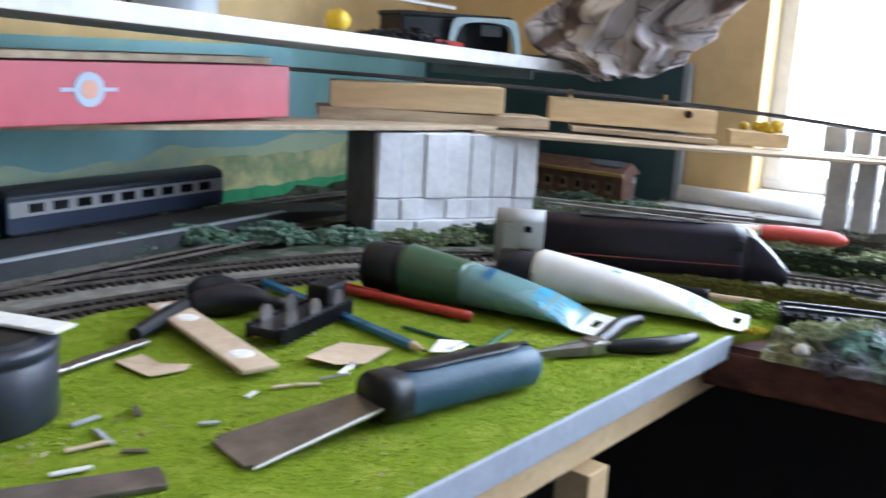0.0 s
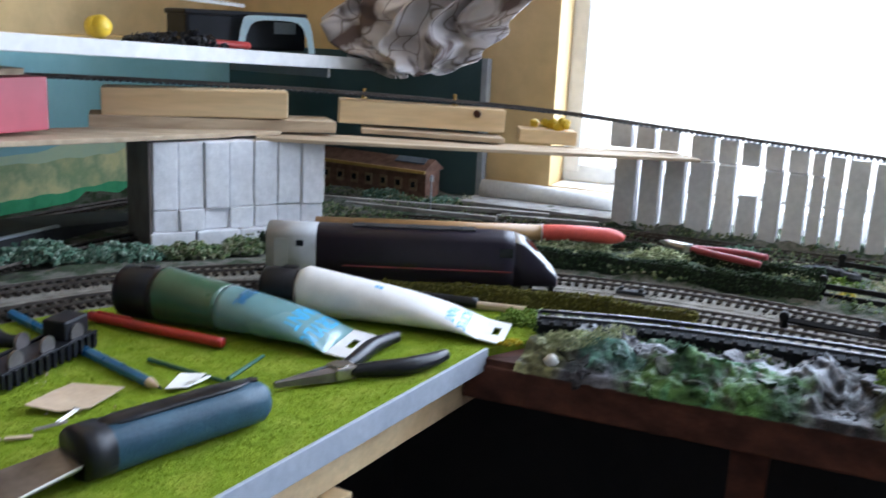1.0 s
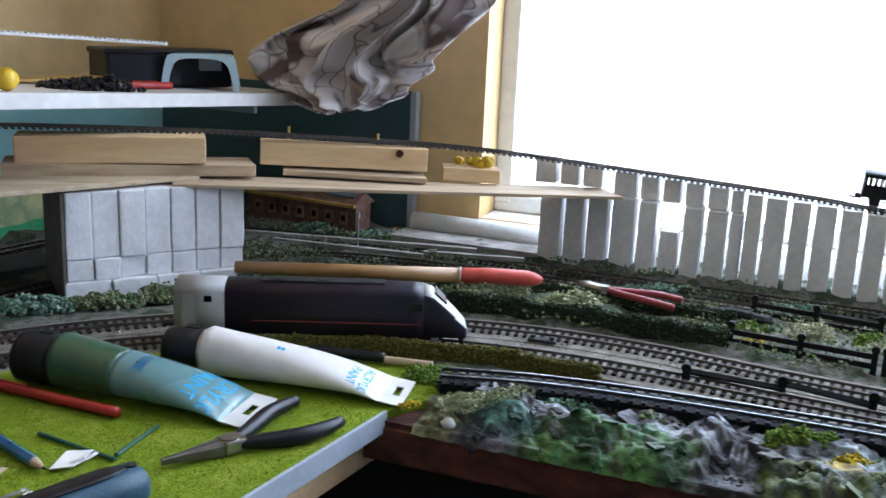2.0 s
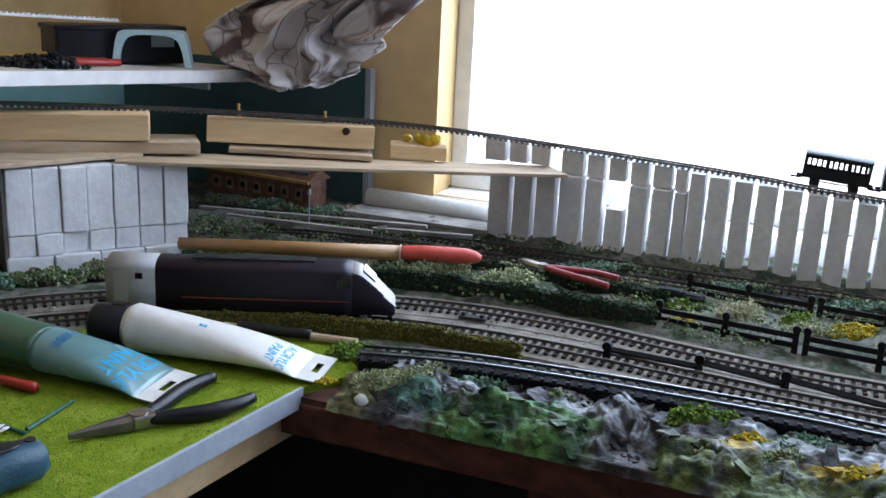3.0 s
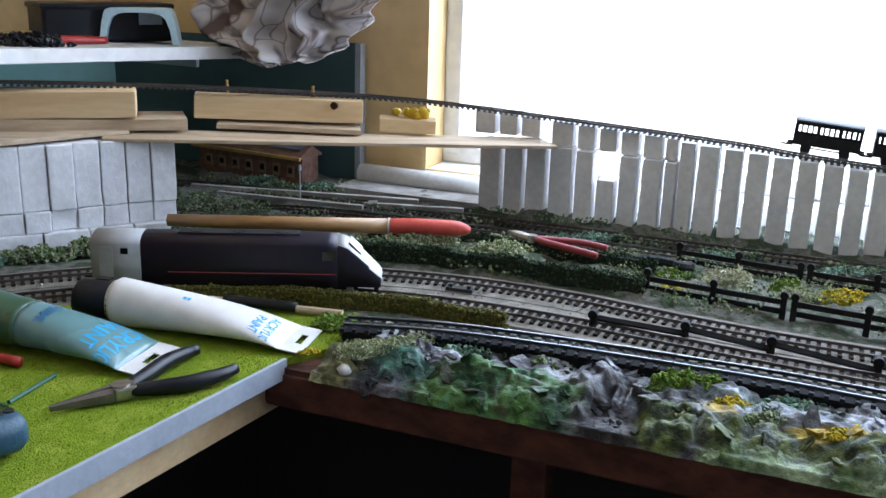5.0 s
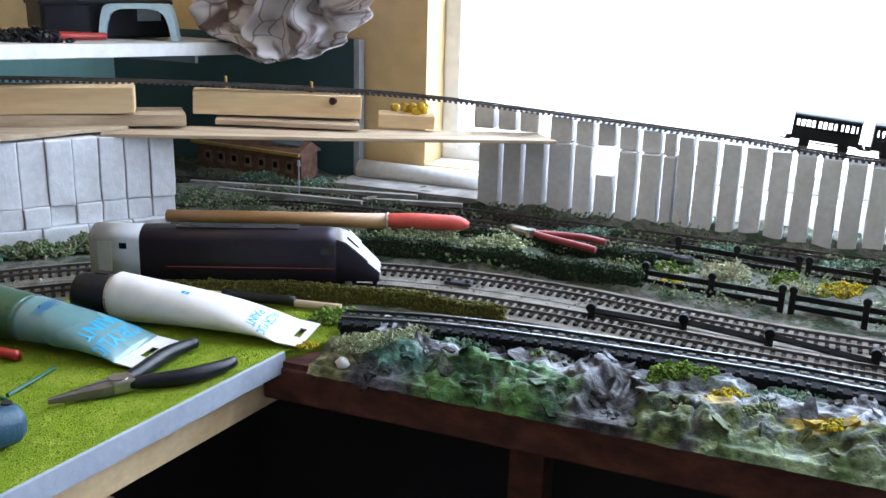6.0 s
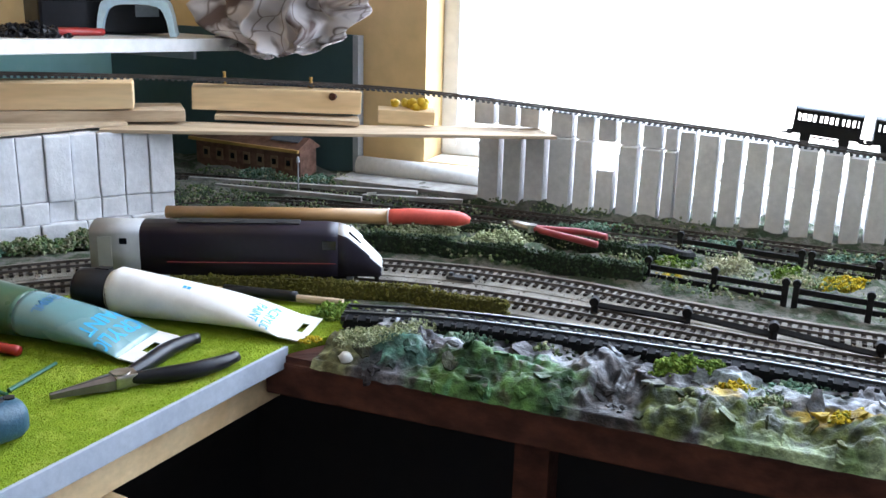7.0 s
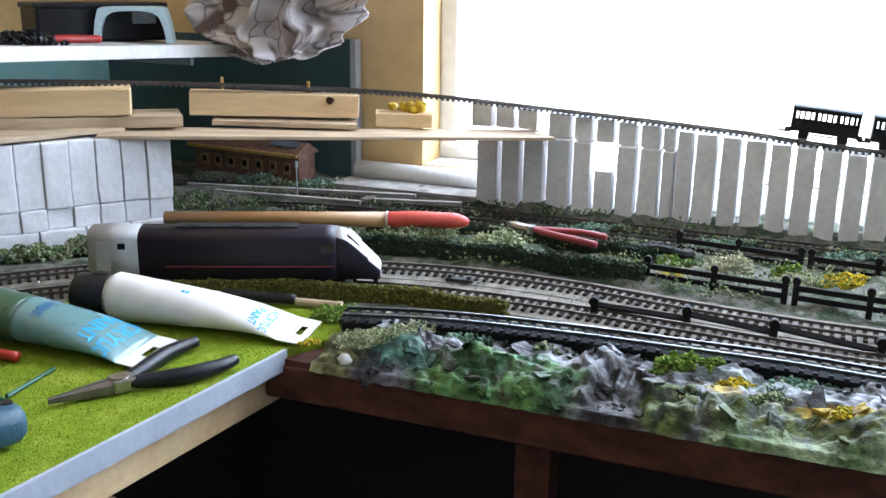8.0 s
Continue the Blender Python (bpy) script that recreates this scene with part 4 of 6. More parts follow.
for k in range(len(outer) - 1):
    st.faces.new((vo[0][k], vo[0][k + 1], vo[1][k + 1], vo[1][k]))
    st.faces.new((vi[0][k], vi[1][k], vi[1][k + 1], vi[0][k + 1]))
    st.faces.new((vo[0][k], vi[0][k], vi[0][k + 1], vo[0][k + 1]))
    st.faces.new((vo[1][k], vo[1][k + 1], vi[1][k + 1], vi[1][k]))
for k in (0, len(outer) - 1):
    st.faces.new((vo[0][k], vo[1][k], vi[1][k], vi[0][k]))
bmesh.ops.scale(st, vec=(0.74, 0.8, 1), verts=st.verts)
bmesh.ops.recalc_face_normals(st, faces=st.faces)
stand = tagged(part("arched_stand", st, M_LBLUE), "pale blue plastic arched stand on the shelf", "stand")
stand.matrix_world = Matrix.Translation(on_shelf(0.075, 1.000, 0.0003)) @ Matrix.Rotation(radians(-4), 4, "Z")
tb = tagged(empty("tool_box"), "black plastic tool case behind the blue stand", "case")
tb.matrix_world = Matrix.Translation(on_shelf(0.125, 0.985, 0.0003)) @ Matrix.Rotation(radians(25), 4, "Z")
part("case_body", box((0, 0, 0.0215), (0.16, 0.06, 0.043), None, 0.004), M_BLACK, tb)
part("case_lid", box((0, 0, 0.0430), (0.164, 0.064, 0.007), None, 0.003), M_BLACK, tb)
part("label_plate", box((0.05, -0.0305, 0.028), (0.03, 0.001, 0.014)), M_TAPE, tb, "grey blank label")

ball = bmesh.new()
tube_between((0, 0, 0), (0, 0, 0.011), 0.0095, 0.0110, 20, ball)
tube_between((0, 0, 0.011), (0, 0, 0.018), 0.0110, 0.0070, 20, ball)
cap_y = tagged(part("toy_ball", ball, M_YELLOW, None, "", True), "rounded yellow plastic ball-like cap lying on the shelf", "ball")
cap_y.matrix_world = Matrix.Translation(on_shelf(0.030, 0.675, 0.0112)) @ pose(0, 0, 0, 90, 0, 50)
ring = bmesh.new()
NS = 40
for z0, z1, ro, ri in ((0, 0.024, 0.040, 0.026),):
    rr = []
    for k in range(NS):
        a = 2 * math.pi * k / NS
        rr.append([Vector((r * math.cos(a), r * math.sin(a), z)) for r, z in ((ro, z0), (ro, z1), (ri, z1), (ri, z0))])
    vs = [[ring.verts.new(p) for p in r] for r in rr]
    for k in range(NS):
        for j in range(4):
            ring.faces.new((vs[k][j], vs[k][(j + 1) % 4], vs[(k + 1) % NS][(j + 1) % 4], vs[(k + 1) % NS][j]))
bmesh.ops.recalc_face_normals(ring, faces=ring.faces)
tape = tagged(part("tape_roll", ring, M_TAPE), "roll of silver grey tape lying on the shelf", "tape")
tape.matrix_world = Matrix.Translation(on_shelf(0.055, 0.505, 0.0003))


def heap(name, place, size, n, chunk, material, label, category, seed):
    """An uneven heap of small dark odds and ends."""
    return bush(name, place, size, n, chunk, material, label, category, seed, kind="")


heap("wire_tangle", on_shelf(0.05, 0.80, 0), (0.05, 0.03, 0.013), 260, 0.0042, M_BLACK, "small tangled heap of black wire and track pins", "wire", 11)
heap("wire_tangle", on_shelf(0.05, 0.40, 0), (0.05, 0.03, 0.010), 180, 0.0042, M_BLACK, "low heap of black cable on the shelf", "wire", 12)
pk = tagged(empty("red_pliers"), "red-handled pliers lying on the shelf", "pliers")
for s in (-1, 1):
    path = smooth_path([on_shelf(0.07 + s * 0.005, 0.86, 0.005), on_shelf(0.067 + s * 0.010, 0.885, 0.005), on_shelf(0.064 + s * 0.008, 0.925, 0.005)], 0.006)
    part("handle", sweep(path, [(0.0042 * math.cos(a), 0.0042 * math.sin(a)) for a in np.linspace(0, 2 * math.pi, 9)[:-1]]), M_REDP, pk, smooth=True)
part("jaw", box(tuple(on_shelf(0.071, 0.845, 0.005)), (0.012, 0.026, 0.007), None, 0.002), M_STEEL, pk, "steel jaw")
# perforated pale strip leaning over the case
ps = tagged(empty("rack_strip"), "cream perforated plastic rack strip", "strip")
a, b = on_shelf(0.12, 0.70, 0.052), on_shelf(0.10, 0.965, 0.0515)
d = b - a
pm = Matrix.Translation(a) @ d.to_track_quat("X", "Z").to_matrix().to_4x4()
bm = box((d.length / 2, 0, 0), (d.length, 0.006, 0.003), None, 0.0005)
for k in range(40):
    add_box(bm, (d.length * (k + 0.5) / 40, 0, 0.0022), (0.0028, 0.006, 0.0018))
bmesh.ops.transform(bm, matrix=pm, verts=bm.verts)
part("strip", bm, M_PAPER, ps)
yb = tagged(part("yellow_ruler", box((0, 0, 0.0), (0.30, 0.030, 0.003), Matrix.Translation(on_shelf(0.155, 0.76, 0.002)) @ Matrix.Rotation(radians(48), 4, "Z"), 0.0005), M_OCHRE), "flat ochre wooden strip at the back of the shelf", "strip")

# ---- curtain ----
cv, cf = [], []
NA, NB = 130, 120
SIDE = ((0.168, -0.500, -0.430), (0.185, -0.555, -0.392), (0.210, -0.605, -0.366), (0.232, -0.618, -0.345), (0.260, -0.570, -0.320), (0.295, -0.485, -0.290), (0.40, -0.36, -0.20), (0.62, -0.25, -0.05))


def curtain_side(z):
    for (z0, l0, r0), (z1, l1, r1) in zip(SIDE, SIDE[1:]):
        if z <= z1:
            k = (z - z0) / (z1 - z0)
            return l0 + (l1 - l0) * k, r0 + (r1 - r0) * k
    return SIDE[-1][1:]


for i in range(NA):
    s = i / (NA - 1)
    z0 = 0.168 + 0.45 * s ** 1.5
    left, right = curtain_side(z0)
    for j in range(NB):
        w = j / (NB - 1)
        u = left + (right - left) * w
        g = 2.2 * s + 0.8 * noise.noise(Vector((w * 3, s * 7, 5)))
        fold = 0.015 * math.sin(w * 21 + 9 * g) + 0.009 * math.sin(w * 43 + 13 * g) + 0.010 * noise.noise(Vector((w * 8, s * 16, 2)))
        z = z0 + 0.010 * (w - 0.5) * (1 - s) + 0.004 * math.sin(w * 23 + 3 * g)
        cv.append(W(u + 0.004 * math.sin(w * 31 + g * 3), 1.10 - fold - 0.035 * math.sin(math.pi * w) + 0.05 * s, z))
for i in range(NA - 1):
    for j in range(NB - 1):
        cf.append((i * NB + j, i * NB + j + 1, (i + 1) * NB + j + 1, (i + 1) * NB + j))
cur = tagged(raw("curtain", cv, cf, M_FABRIC, None, "", True), "gathered grey and brown leaf-print curtain draped over the shelf", "curtain")
sol = cur.modifiers.new("thickness", "SOLIDIFY")
sol.thickness = 0.0015


# ---- paint tubes ----
def tube_surface(m, length, r, wide):
    """Surface of a squeezed tube in its own axes: x along, y across, resting on z = 0."""
    def at(s, phi, lift=0.0):
        a = r + (wide - r) * s ** 1.3
        b = r * (1 - 0.62 * s - 0.38 * s ** 5) + 0.0010
        c = b + 0.0006 + 0.0030 * s
        cs, sn = math.cos(phi), math.sin(phi)
        return m @ Vector((length * s, (a + lift) * math.copysign(abs(cs) ** 0.9, cs), c + (b + lift) * math.copysign(abs(sn) ** 0.95, sn)))
    return at


def paint_tube(name, cap_end, crimp, r, wide, r_cap, split, mats, label, seed):
    root = tagged(empty(name), label, "paint tube")
    A, B = Vector((*cap_end, 0)), Vector((*crimp, 0))
    d = (B - A).normalized()
    cap_l = 0.036
    m = Matrix.Translation(A + d * cap_l) @ Matrix.Rotation(math.atan2(d.y, d.x), 4, "Z")
    ln = (B - A).length - cap_l - 0.018
    at = tube_surface(m, ln, r, wide)
    PH = [2 * math.pi * k / 40 for k in range(40)]
    def ringset(s0, s1, n):
        return [[at(s0 + (s1 - s0) * k / n, p) for p in PH] for k in range(n + 1)]
    shoulder = [[m @ Vector((x, y * q, r + 0.0016 + (z) * q)) for x, y, z in [(-0.006 + 0.006 * (1 - (1 - q) ** 2) * 0 , r * math.cos(p), r * math.sin(p)) for p in PH]] for q in (0.7, 0.9)]
    if split:
        part("tube_body", loft(shoulder + ringset(0.0, split, 12)), mats[0], root, "dark green tube shoulder showing the paint", True)
        part("tube_sleeve", loft(ringset(split, 1.0, 24)), mats[1], root, "teal grey printed tube sleeve", True)
    else:
        part("tube_body", loft(shoulder + ringset(0.0, 1.0, 30)), mats[0], root, "", True)
    # crimped tail with a hanging slot
    t = 0.0009
    tail = bmesh.new()
    x0, x1, w, sw, sx0, sx1 = ln - 0.001, ln + 0.018, wide * 0.98, 0.009, ln + 0.007, ln + 0.0125
    for c, s in ((((x0 + sx0) / 2, 0, 0), (sx0 - x0, 2 * w, t)), (((sx1 + x1) / 2, 0, 0), (x1 - sx1, 2 * w, t)),
                 (((sx0 + sx1) / 2, (w + sw) / 2, 0), (sx1 - sx0, w - sw, t)), (((sx0 + sx1) / 2, -(w + sw) / 2, 0), (sx1 - sx0, w - sw, t))):
        add_box(tail, c, s)
    bmesh.ops.remove_doubles(tail, verts=tail.verts, dist=1e-6)
    for v in tail.verts:
        v.co.z += 0.0046 - 0.12 * (v.co.x - ln)
    bmesh.ops.transform(tail, matrix=m, verts=tail.verts)
    part("crimped_tail", tail, mats[2], root, "flat crimped tail with hanging slot")
    # ribbed flip cap
    cap = []
    zc = r + 0.0012
    for x, q in ((-cap_l, 0.90), (-cap_l + 0.0015, 0.985), (-cap_l + 0.006, 1.0), (-0.010, 1.0), (-0.0085, 0.93), (-0.006, 0.93), (-0.005, 1.0), (-0.0005, 1.0)):
        cap.append([m @ Vector((x, q * r_cap * (1 + 0.012 * (k % 2)) * math.cos(p), zc + q * r_cap * (1 + 0.012 * (k % 2)) * math.sin(p))) for k, p in enumerate([2 * math.pi * j / 48 for j in range(48)])])
    part("cap", loft(cap), M_BLACK, root, "black flip-top cap", True)
    part("hinge_tab", box((-0.016, 0.004, zc + r_cap), (0.012, 0.008, 0.0016), m, 0.0005), M_BLACK, root)
    return root, at, ln


def lettering(root, at, ln, text, s0, phi0, size, material):
    """Built-in lettering wrapped on the tube: its top towards the crimp."""
    cu = bpy.data.curves.new("lettering", "FONT")
    cu.body, cu.size, cu.align_x, cu.resolution_u, cu.offset = text, size, "CENTER", 3, size * 0.022
    tmp = bpy.data.objects.new("lettering", cu)
    me = bpy.data.meshes.new_from_object(tmp)
    bpy.data.objects.remove(tmp)
    bm = bmesh.new()
    bm.from_mesh(me)
    bmesh.ops.triangulate(bm, faces=bm.faces)
    bmesh.ops.subdivide_edges(bm, edges=[e for e in bm.edges if e.calc_length() > size * 0.25], cuts=2)
    for v in bm.verts:
        s = s0 + v.co.y / ln
        v.co = at(s, phi0 + v.co.x / 0.024, 0.00025)
    bmesh.ops.recalc_face_normals(bm, faces=bm.faces)
    return part("lettering", bm, material, root, "cyan printed lettering")


wt, at, ln = paint_tube("paint_tube", (0.066, 0.702), (0.244, 0.618), 0.0186, 0.0262, 0.0172, 0, (M_TUBEW, M_TUBEW, M_TUBEW), "white acrylic paint tube with black cap on the grass mat", 1)
lettering(wt, at, ln, "ACRYLIC", 0.88, 1.95, 0.0100, M_CYAN)
lettering(wt, at, ln, "PAINT", 0.81, 1.95, 0.0100, M_CYAN)
bm = bmesh.new()
for k in range(2):
    vs = [bm.verts.new(at(0.40 + 0.025 * k + a, 1.85 + b, 0.0003)) for a, b in ((0, -0.09), (0.02, -0.09), (0.02, 0.09), (0, 0.09))]
    bm.faces.new(vs)
part("printed_mark", bm, M_CYAN, wt, "small cyan printed bars")
gt, at, ln = paint_tube("paint_tube", (-0.040, 0.692), (0.131, 0.598), 0.0202, 0.0285, 0.0196, 0.36, (M_TUBEG, M_TUBET, M_TUBEW), "dark green acrylic paint tube with teal sleeve and black cap", 2)
lettering(gt, at, ln, "ACRYLIC", 0.86, 1.62, 0.0160, M_CYAN)
lettering(gt, at, ln, "PAINT", 0.75, 1.62, 0.0160, M_CYAN)
lettering(gt, at, ln, "120ML", 0.46, 1.75, 0.0115, M_BLUEP)


# ---- hand tools on the mat ----
def rod(path, r, seg=10, squash=1.0):
    """A round bar of varying radius along points."""
    fr = frames_of([Vector(p) for p in path])
    rings = []
    for i, (p, s, t) in enumerate(fr):
        rr = r[i] if isinstance(r, (list, tuple)) else r
        up = t.cross(s) * -1
        rings.append([p + s * (rr * math.cos(a)) + up * (rr * squash * math.sin(a)) for a in [2 * math.pi * k / seg for k in range(seg)]])
    return loft(rings)


pl = tagged(empty("needle_nose_pliers"), "needle-nose pliers with black vinyl handles on the mat", "pliers")
tip, piv = Vector((0.0645, 0.5245, 0)), Vector((0.107, 0.543, 0))
jd = (piv - tip).normalized()
js = Vector((-jd.y, jd.x, 0))
for s in (-1, 1):
    prof = []
    for k, (l, w) in enumerate(((0.0, 0.0012), (0.012, 0.0026), (0.026, 0.0046), (0.034, 0.0062), (0.042, 0.0066))):
        c = tip + jd * l + Vector((0, 0, 0.0052 + s * 0.0001))
        h = 0.0022 + 0.0028 * (l / 0.042)
        o = js * (s * 0.0002)
        prof.append([c + o + Vector((0, 0, -h)), c + o + js * (s * w) + Vector((0, 0, -h * 0.7)), c + o + js * (s * w) + Vector((0, 0, h * 0.7)), c + o + Vector((0, 0, h))])
    part("jaw", loft(prof), M_OLDSTEEL, pl, "tapered steel jaw")
part("pivot", tube_between(piv + Vector((0, 0, 0.0008)), piv + Vector((0, 0, 0.0112)), 0.0062, None, 16), M_STEEL, pl, "steel pivot")
part("joint", box((0, 0, 0.0058), (0.016, 0.0155, 0.009), Matrix.Translation(piv + jd * 0.002) @ Matrix.Rotation(math.atan2(jd.y, jd.x), 4, "Z"), 0.0015), M_STEEL, pl, "steel joint")
h1 = smooth_path([piv + jd * 0.006 - js * 0.004 + Vector((0, 0, 0.006)), (0.128, 0.543, 0.0062), (0.152, 0.546, 0.0066), (0.172, 0.556, 0.0068), (0.184, 0.566, 0.0068)], 0.004)
h2 = smooth_path([piv + jd * 0.006 + js * 0.004 + Vector((0, 0, 0.006)), (0.122, 0.565, 0.0062), (0.136, 0.588, 0.0064), (0.150, 0.603, 0.0064), (0.158, 0.608, 0.0064)], 0.004)
for h in (h1, h2):
    nn = len(h)
    part("handle", rod(h, [0.0042 + 0.0018 * math.sin(math.pi * min(1, k / nn * 1.1)) for k in range(nn)], 12), M_GLOSSK, pl, "glossy black vinyl handle", True)

sc = tagged(empty("scraper"), "wide-bladed scraper with navy rubber handle on the mat", "scraper")
ha, hb = Vector((0.056, 0.484, 0)), Vector((-0.036, 0.420, 0))
hd = (hb - ha).normalized()
hs = Vector((-hd.y, hd.x, 0))
rings = []
for l, w, h in ((0.0, 0.006, 0.006), (0.002, 0.0105, 0.0095), (0.007, 0.0135, 0.0122), (0.03, 0.0138, 0.0128), (0.06, 0.0136, 0.0128), (0.09, 0.0150, 0.0132), (0.104, 0.0158, 0.0132), (0.110, 0.0150, 0.0122), (0.112, 0.012, 0.009)):
    rings.append([ha + hd * l + hs * (w * math.copysign(abs(math.cos(a)) ** 0.8, math.cos(a))) + Vector((0, 0, 0.0140 + h * math.copysign(abs(math.sin(a)) ** 0.8, math.sin(a)))) for a in [2 * math.pi * k / 28 for k in range(28)]])
part("handle", loft(rings), M_NAVY, sc, "navy rubber handle", True)
part("grip_insert", rod([ha + hd * (0.012 + 0.01 * k) + Vector((0, 0, 0.0268)) for k in range(10)], [0.003, 0.0062, 0.007, 0.007, 0.0068, 0.0068, 0.007, 0.0074, 0.0072, 0.004], 14, 0.24), M_GLOSSK, sc, "black grip insert", True)
part("front_collar", loft([[ha + hd * l + hs * (w * math.copysign(abs(math.cos(a)) ** 0.8, math.cos(a))) + Vector((0, 0, 0.0142 + h * math.copysign(abs(math.sin(a)) ** 0.8, math.sin(a)))) for a in [2 * math.pi * k / 28 for k in range(28)]] for l, w, h in ((0.100, 0.0162, 0.0136), (0.113, 0.0160, 0.0134), (0.116, 0.0150, 0.0120))]), M_BLACK, sc, "black front collar", True)
part("hanging_hole", tube_between(ha + hd * 0.008 + Vector((0, 0, 0.0250)), ha + hd * 0.008 + Vector((0, 0, 0.0272)), 0.0032, None, 14), M_UNDER, sc)
bl = bmesh.new()
bc = [(-0.036 + 0.004, 0.4195 - 0.009), (-0.036 - 0.010, 0.4195 + 0.012), (-0.118, 0.389), (-0.0945, 0.356)]
zz = [0.011, 0.012, 0.0025, 0.0015]
top = [bl.verts.new((x, y, z + 0.0007)) for (x, y), z in zip(bc, zz)]
bot = [bl.verts.new((x, y, z - 0.0007)) for (x, y), z in zip(bc, zz)]
bl.faces.new(top), bl.faces.new(bot[::-1])
for k in range(4):
    bl.faces.new((top[k], bot[k], bot[(k + 1) % 4], top[(k + 1) % 4]))
bmesh.ops.recalc_face_normals(bl, faces=bl.faces)
bmesh.ops.bevel(bl, geom=[e for e in bl.edges if e.calc_length() < 0.002 and e.verts[0].co.x < -0.09], offset=0.004, segments=3, affect="EDGES")
part("blade", bl, M_OLDSTEEL, sc, "wide tarnished steel blade")

part("blade_edge", tube_between((-0.0325, 0.4108, 0.0118), (-0.0925, 0.3572, 0.0024), 0.0008, None, 6), M_EDGE, sc, "bright ground blade edge")
pc = tagged(empty("pencil"), "blue lacquered pencil lying on the mat", "pencil")
pa, pb = Vector((-0.122, 0.692, 0.0038)), Vector((-0.012, 0.540, 0.0038))
pdv = (pb - pa).normalized()
part("shaft", tube_between(pa, pb, 0.0037, None, 6), M_BLUEP, pc)
part("sharpened_wood", tube_between(pb, pb + pdv * 0.011, 0.0036, 0.0010, 10), M_CARD, pc, "bare sharpened wood")
part("lead", tube_between(pb + pdv * 0.011, pb + pdv * 0.015, 0.0010, 0.0002, 8), M_UNDER, pc)

rs = tagged(empty("red_marker"), "slim red plastic marker beside the green tube", "marker")
part("barrel", rod(smooth_path([(-0.064, 0.679, 0.0052), (-0.02, 0.646, 0.0052), (0.034, 0.607, 0.0050)], 0.008), 0.0038, 12), M_REDP, rs, "", True)
part("clip", rod(smooth_path([(-0.058, 0.675, 0.0092), (-0.03, 0.654, 0.0090)], 0.004), 0.0013, 8), M_REDP, rs)
for a, b in (((-0.016, 0.588, 0.0018), (0.036, 0.540, 0.0018)), ((0.036, 0.546, 0.0020), (0.060, 0.588, 0.0020))):
    tagged(part("plant_stick", tube_between(a, b, 0.0016, 0.0013, 8), mat("dark_green_stick", (0.015, 0.09, 0.05), 0.4)), "thin dark green plastic stick on the mat", "stick")

# strip of wood with pale dots
sp = tagged(empty("dotted_wood_strip"), "flat wooden stick with three white paint blobs", "stick")
s0, s1 = Vector((-0.184, 0.606, 0.0085)), Vector((-0.103, 0.482, 0.0055))
sd = (s1 - s0).normalized()
sm = Matrix.Translation((s0 + s1) / 2) @ sd.to_track_quat("X", "Z").to_matrix().to_4x4()
part("stick", box((0, 0, 0), ((s1 - s0).length, 0.0245, 0.0035), sm, 0.0016), M_CARD, sp)
for k, x in enumerate((-0.060, -0.032, 0.048)):
    bm = tube_between((x, 0, 0.0014), (x, 0, 0.0026), 0.0092 - 0.001 * (k == 1), 0.006, 18)
    bmesh.ops.transform(bm, matrix=sm, verts=bm.verts)
    part("paint_blob", bm, M_PAPER, sp, "dried white paint blob")
# tool with black handle under the strip
ck = tagged(empty("craft_knife"), "glossy black-handled craft tool with steel shank", "craft tool")
part("handle", rod(smooth_path([(-0.166, 0.600, 0.009), (-0.148, 0.608, 0.011), (-0.124, 0.612, 0.012), (-0.100, 0.608, 0.009)], 0.004), [0.006, 0.008, 0.0095, 0.0105, 0.011, 0.0115, 0.0118, 0.0118, 0.0115, 0.011, 0.0105, 0.010, 0.009, 0.008, 0.006, 0.005, 0.005, 0.005, 0.005, 0.005], 14), M_GLOSSK, ck, "", True)
part("handle_lobe", rod(smooth_path([(-0.172, 0.632, 0.010), (-0.150, 0.642, 0.012), (-0.128, 0.634, 0.010)], 0.005), [0.005, 0.008, 0.010, 0.010, 0.010, 0.010, 0.009, 0.008, 0.006, 0.004, 0.004], 14), M_GLOSSK, ck, "", True)
part("shank", box((0, 0, 0), (0.075, 0.008, 0.003), Matrix.Translation((-0.200, 0.505, 0.0035)) @ Matrix.Rotation(radians(58), 4, "Z"), 0.001), M_STEEL, ck, "flat steel shank")
part("ferrule", rod([(-0.188, 0.540, 0.006), (-0.178, 0.570, 0.008), (-0.168, 0.598, 0.009)], [0.005, 0.006, 0.0065], 12), M_BLACK, ck)
# black model bogie frame
bo = tagged(empty("bogie_frame"), "upturned black plastic bogie frame with wheels", "bogie")
BMx = Matrix.Translation((-0.086, 0.582, 0.0)) @ Matrix.Rotation(radians(62), 4, "Z")
part("frame", box((0, 0, 0.010), (0.098, 0.020, 0.006), BMx, 0.0012), M_BLACK, bo)
for s in (-1, 1):
    bm = box((0, s * 0.0125, 0.009), (0.094, 0.0025, 0.010), BMx, 0.0005)
    for k in range(13):
        add_box(bm, (-0.042 + 0.007 * k, s * 0.0142, 0.008), (0.0032, 0.0022, 0.010), BMx)
    part("side_frame", bm, M_BLACK, bo)
    for k in range(3):
        w = tube_between((-0.03 + 0.03 * k, s * 0.0085, 0.0165), (-0.03 + 0.03 * k, s * 0.0105, 0.0165), 0.0068, None, 20)
        bmesh.ops.transform(w, matrix=BMx, verts=w.verts)
        part("wheel", w, M_OLDSTEEL, bo, "dull steel wheel")
part("motor_block", box((0.032, 0.0, 0.020), (0.026, 0.018, 0.014), BMx, 0.002), M_BLACK, bo)

# dark round pot
pot = tagged(empty("paint_pot"), "dark navy round plastic pot with a black lid", "pot")
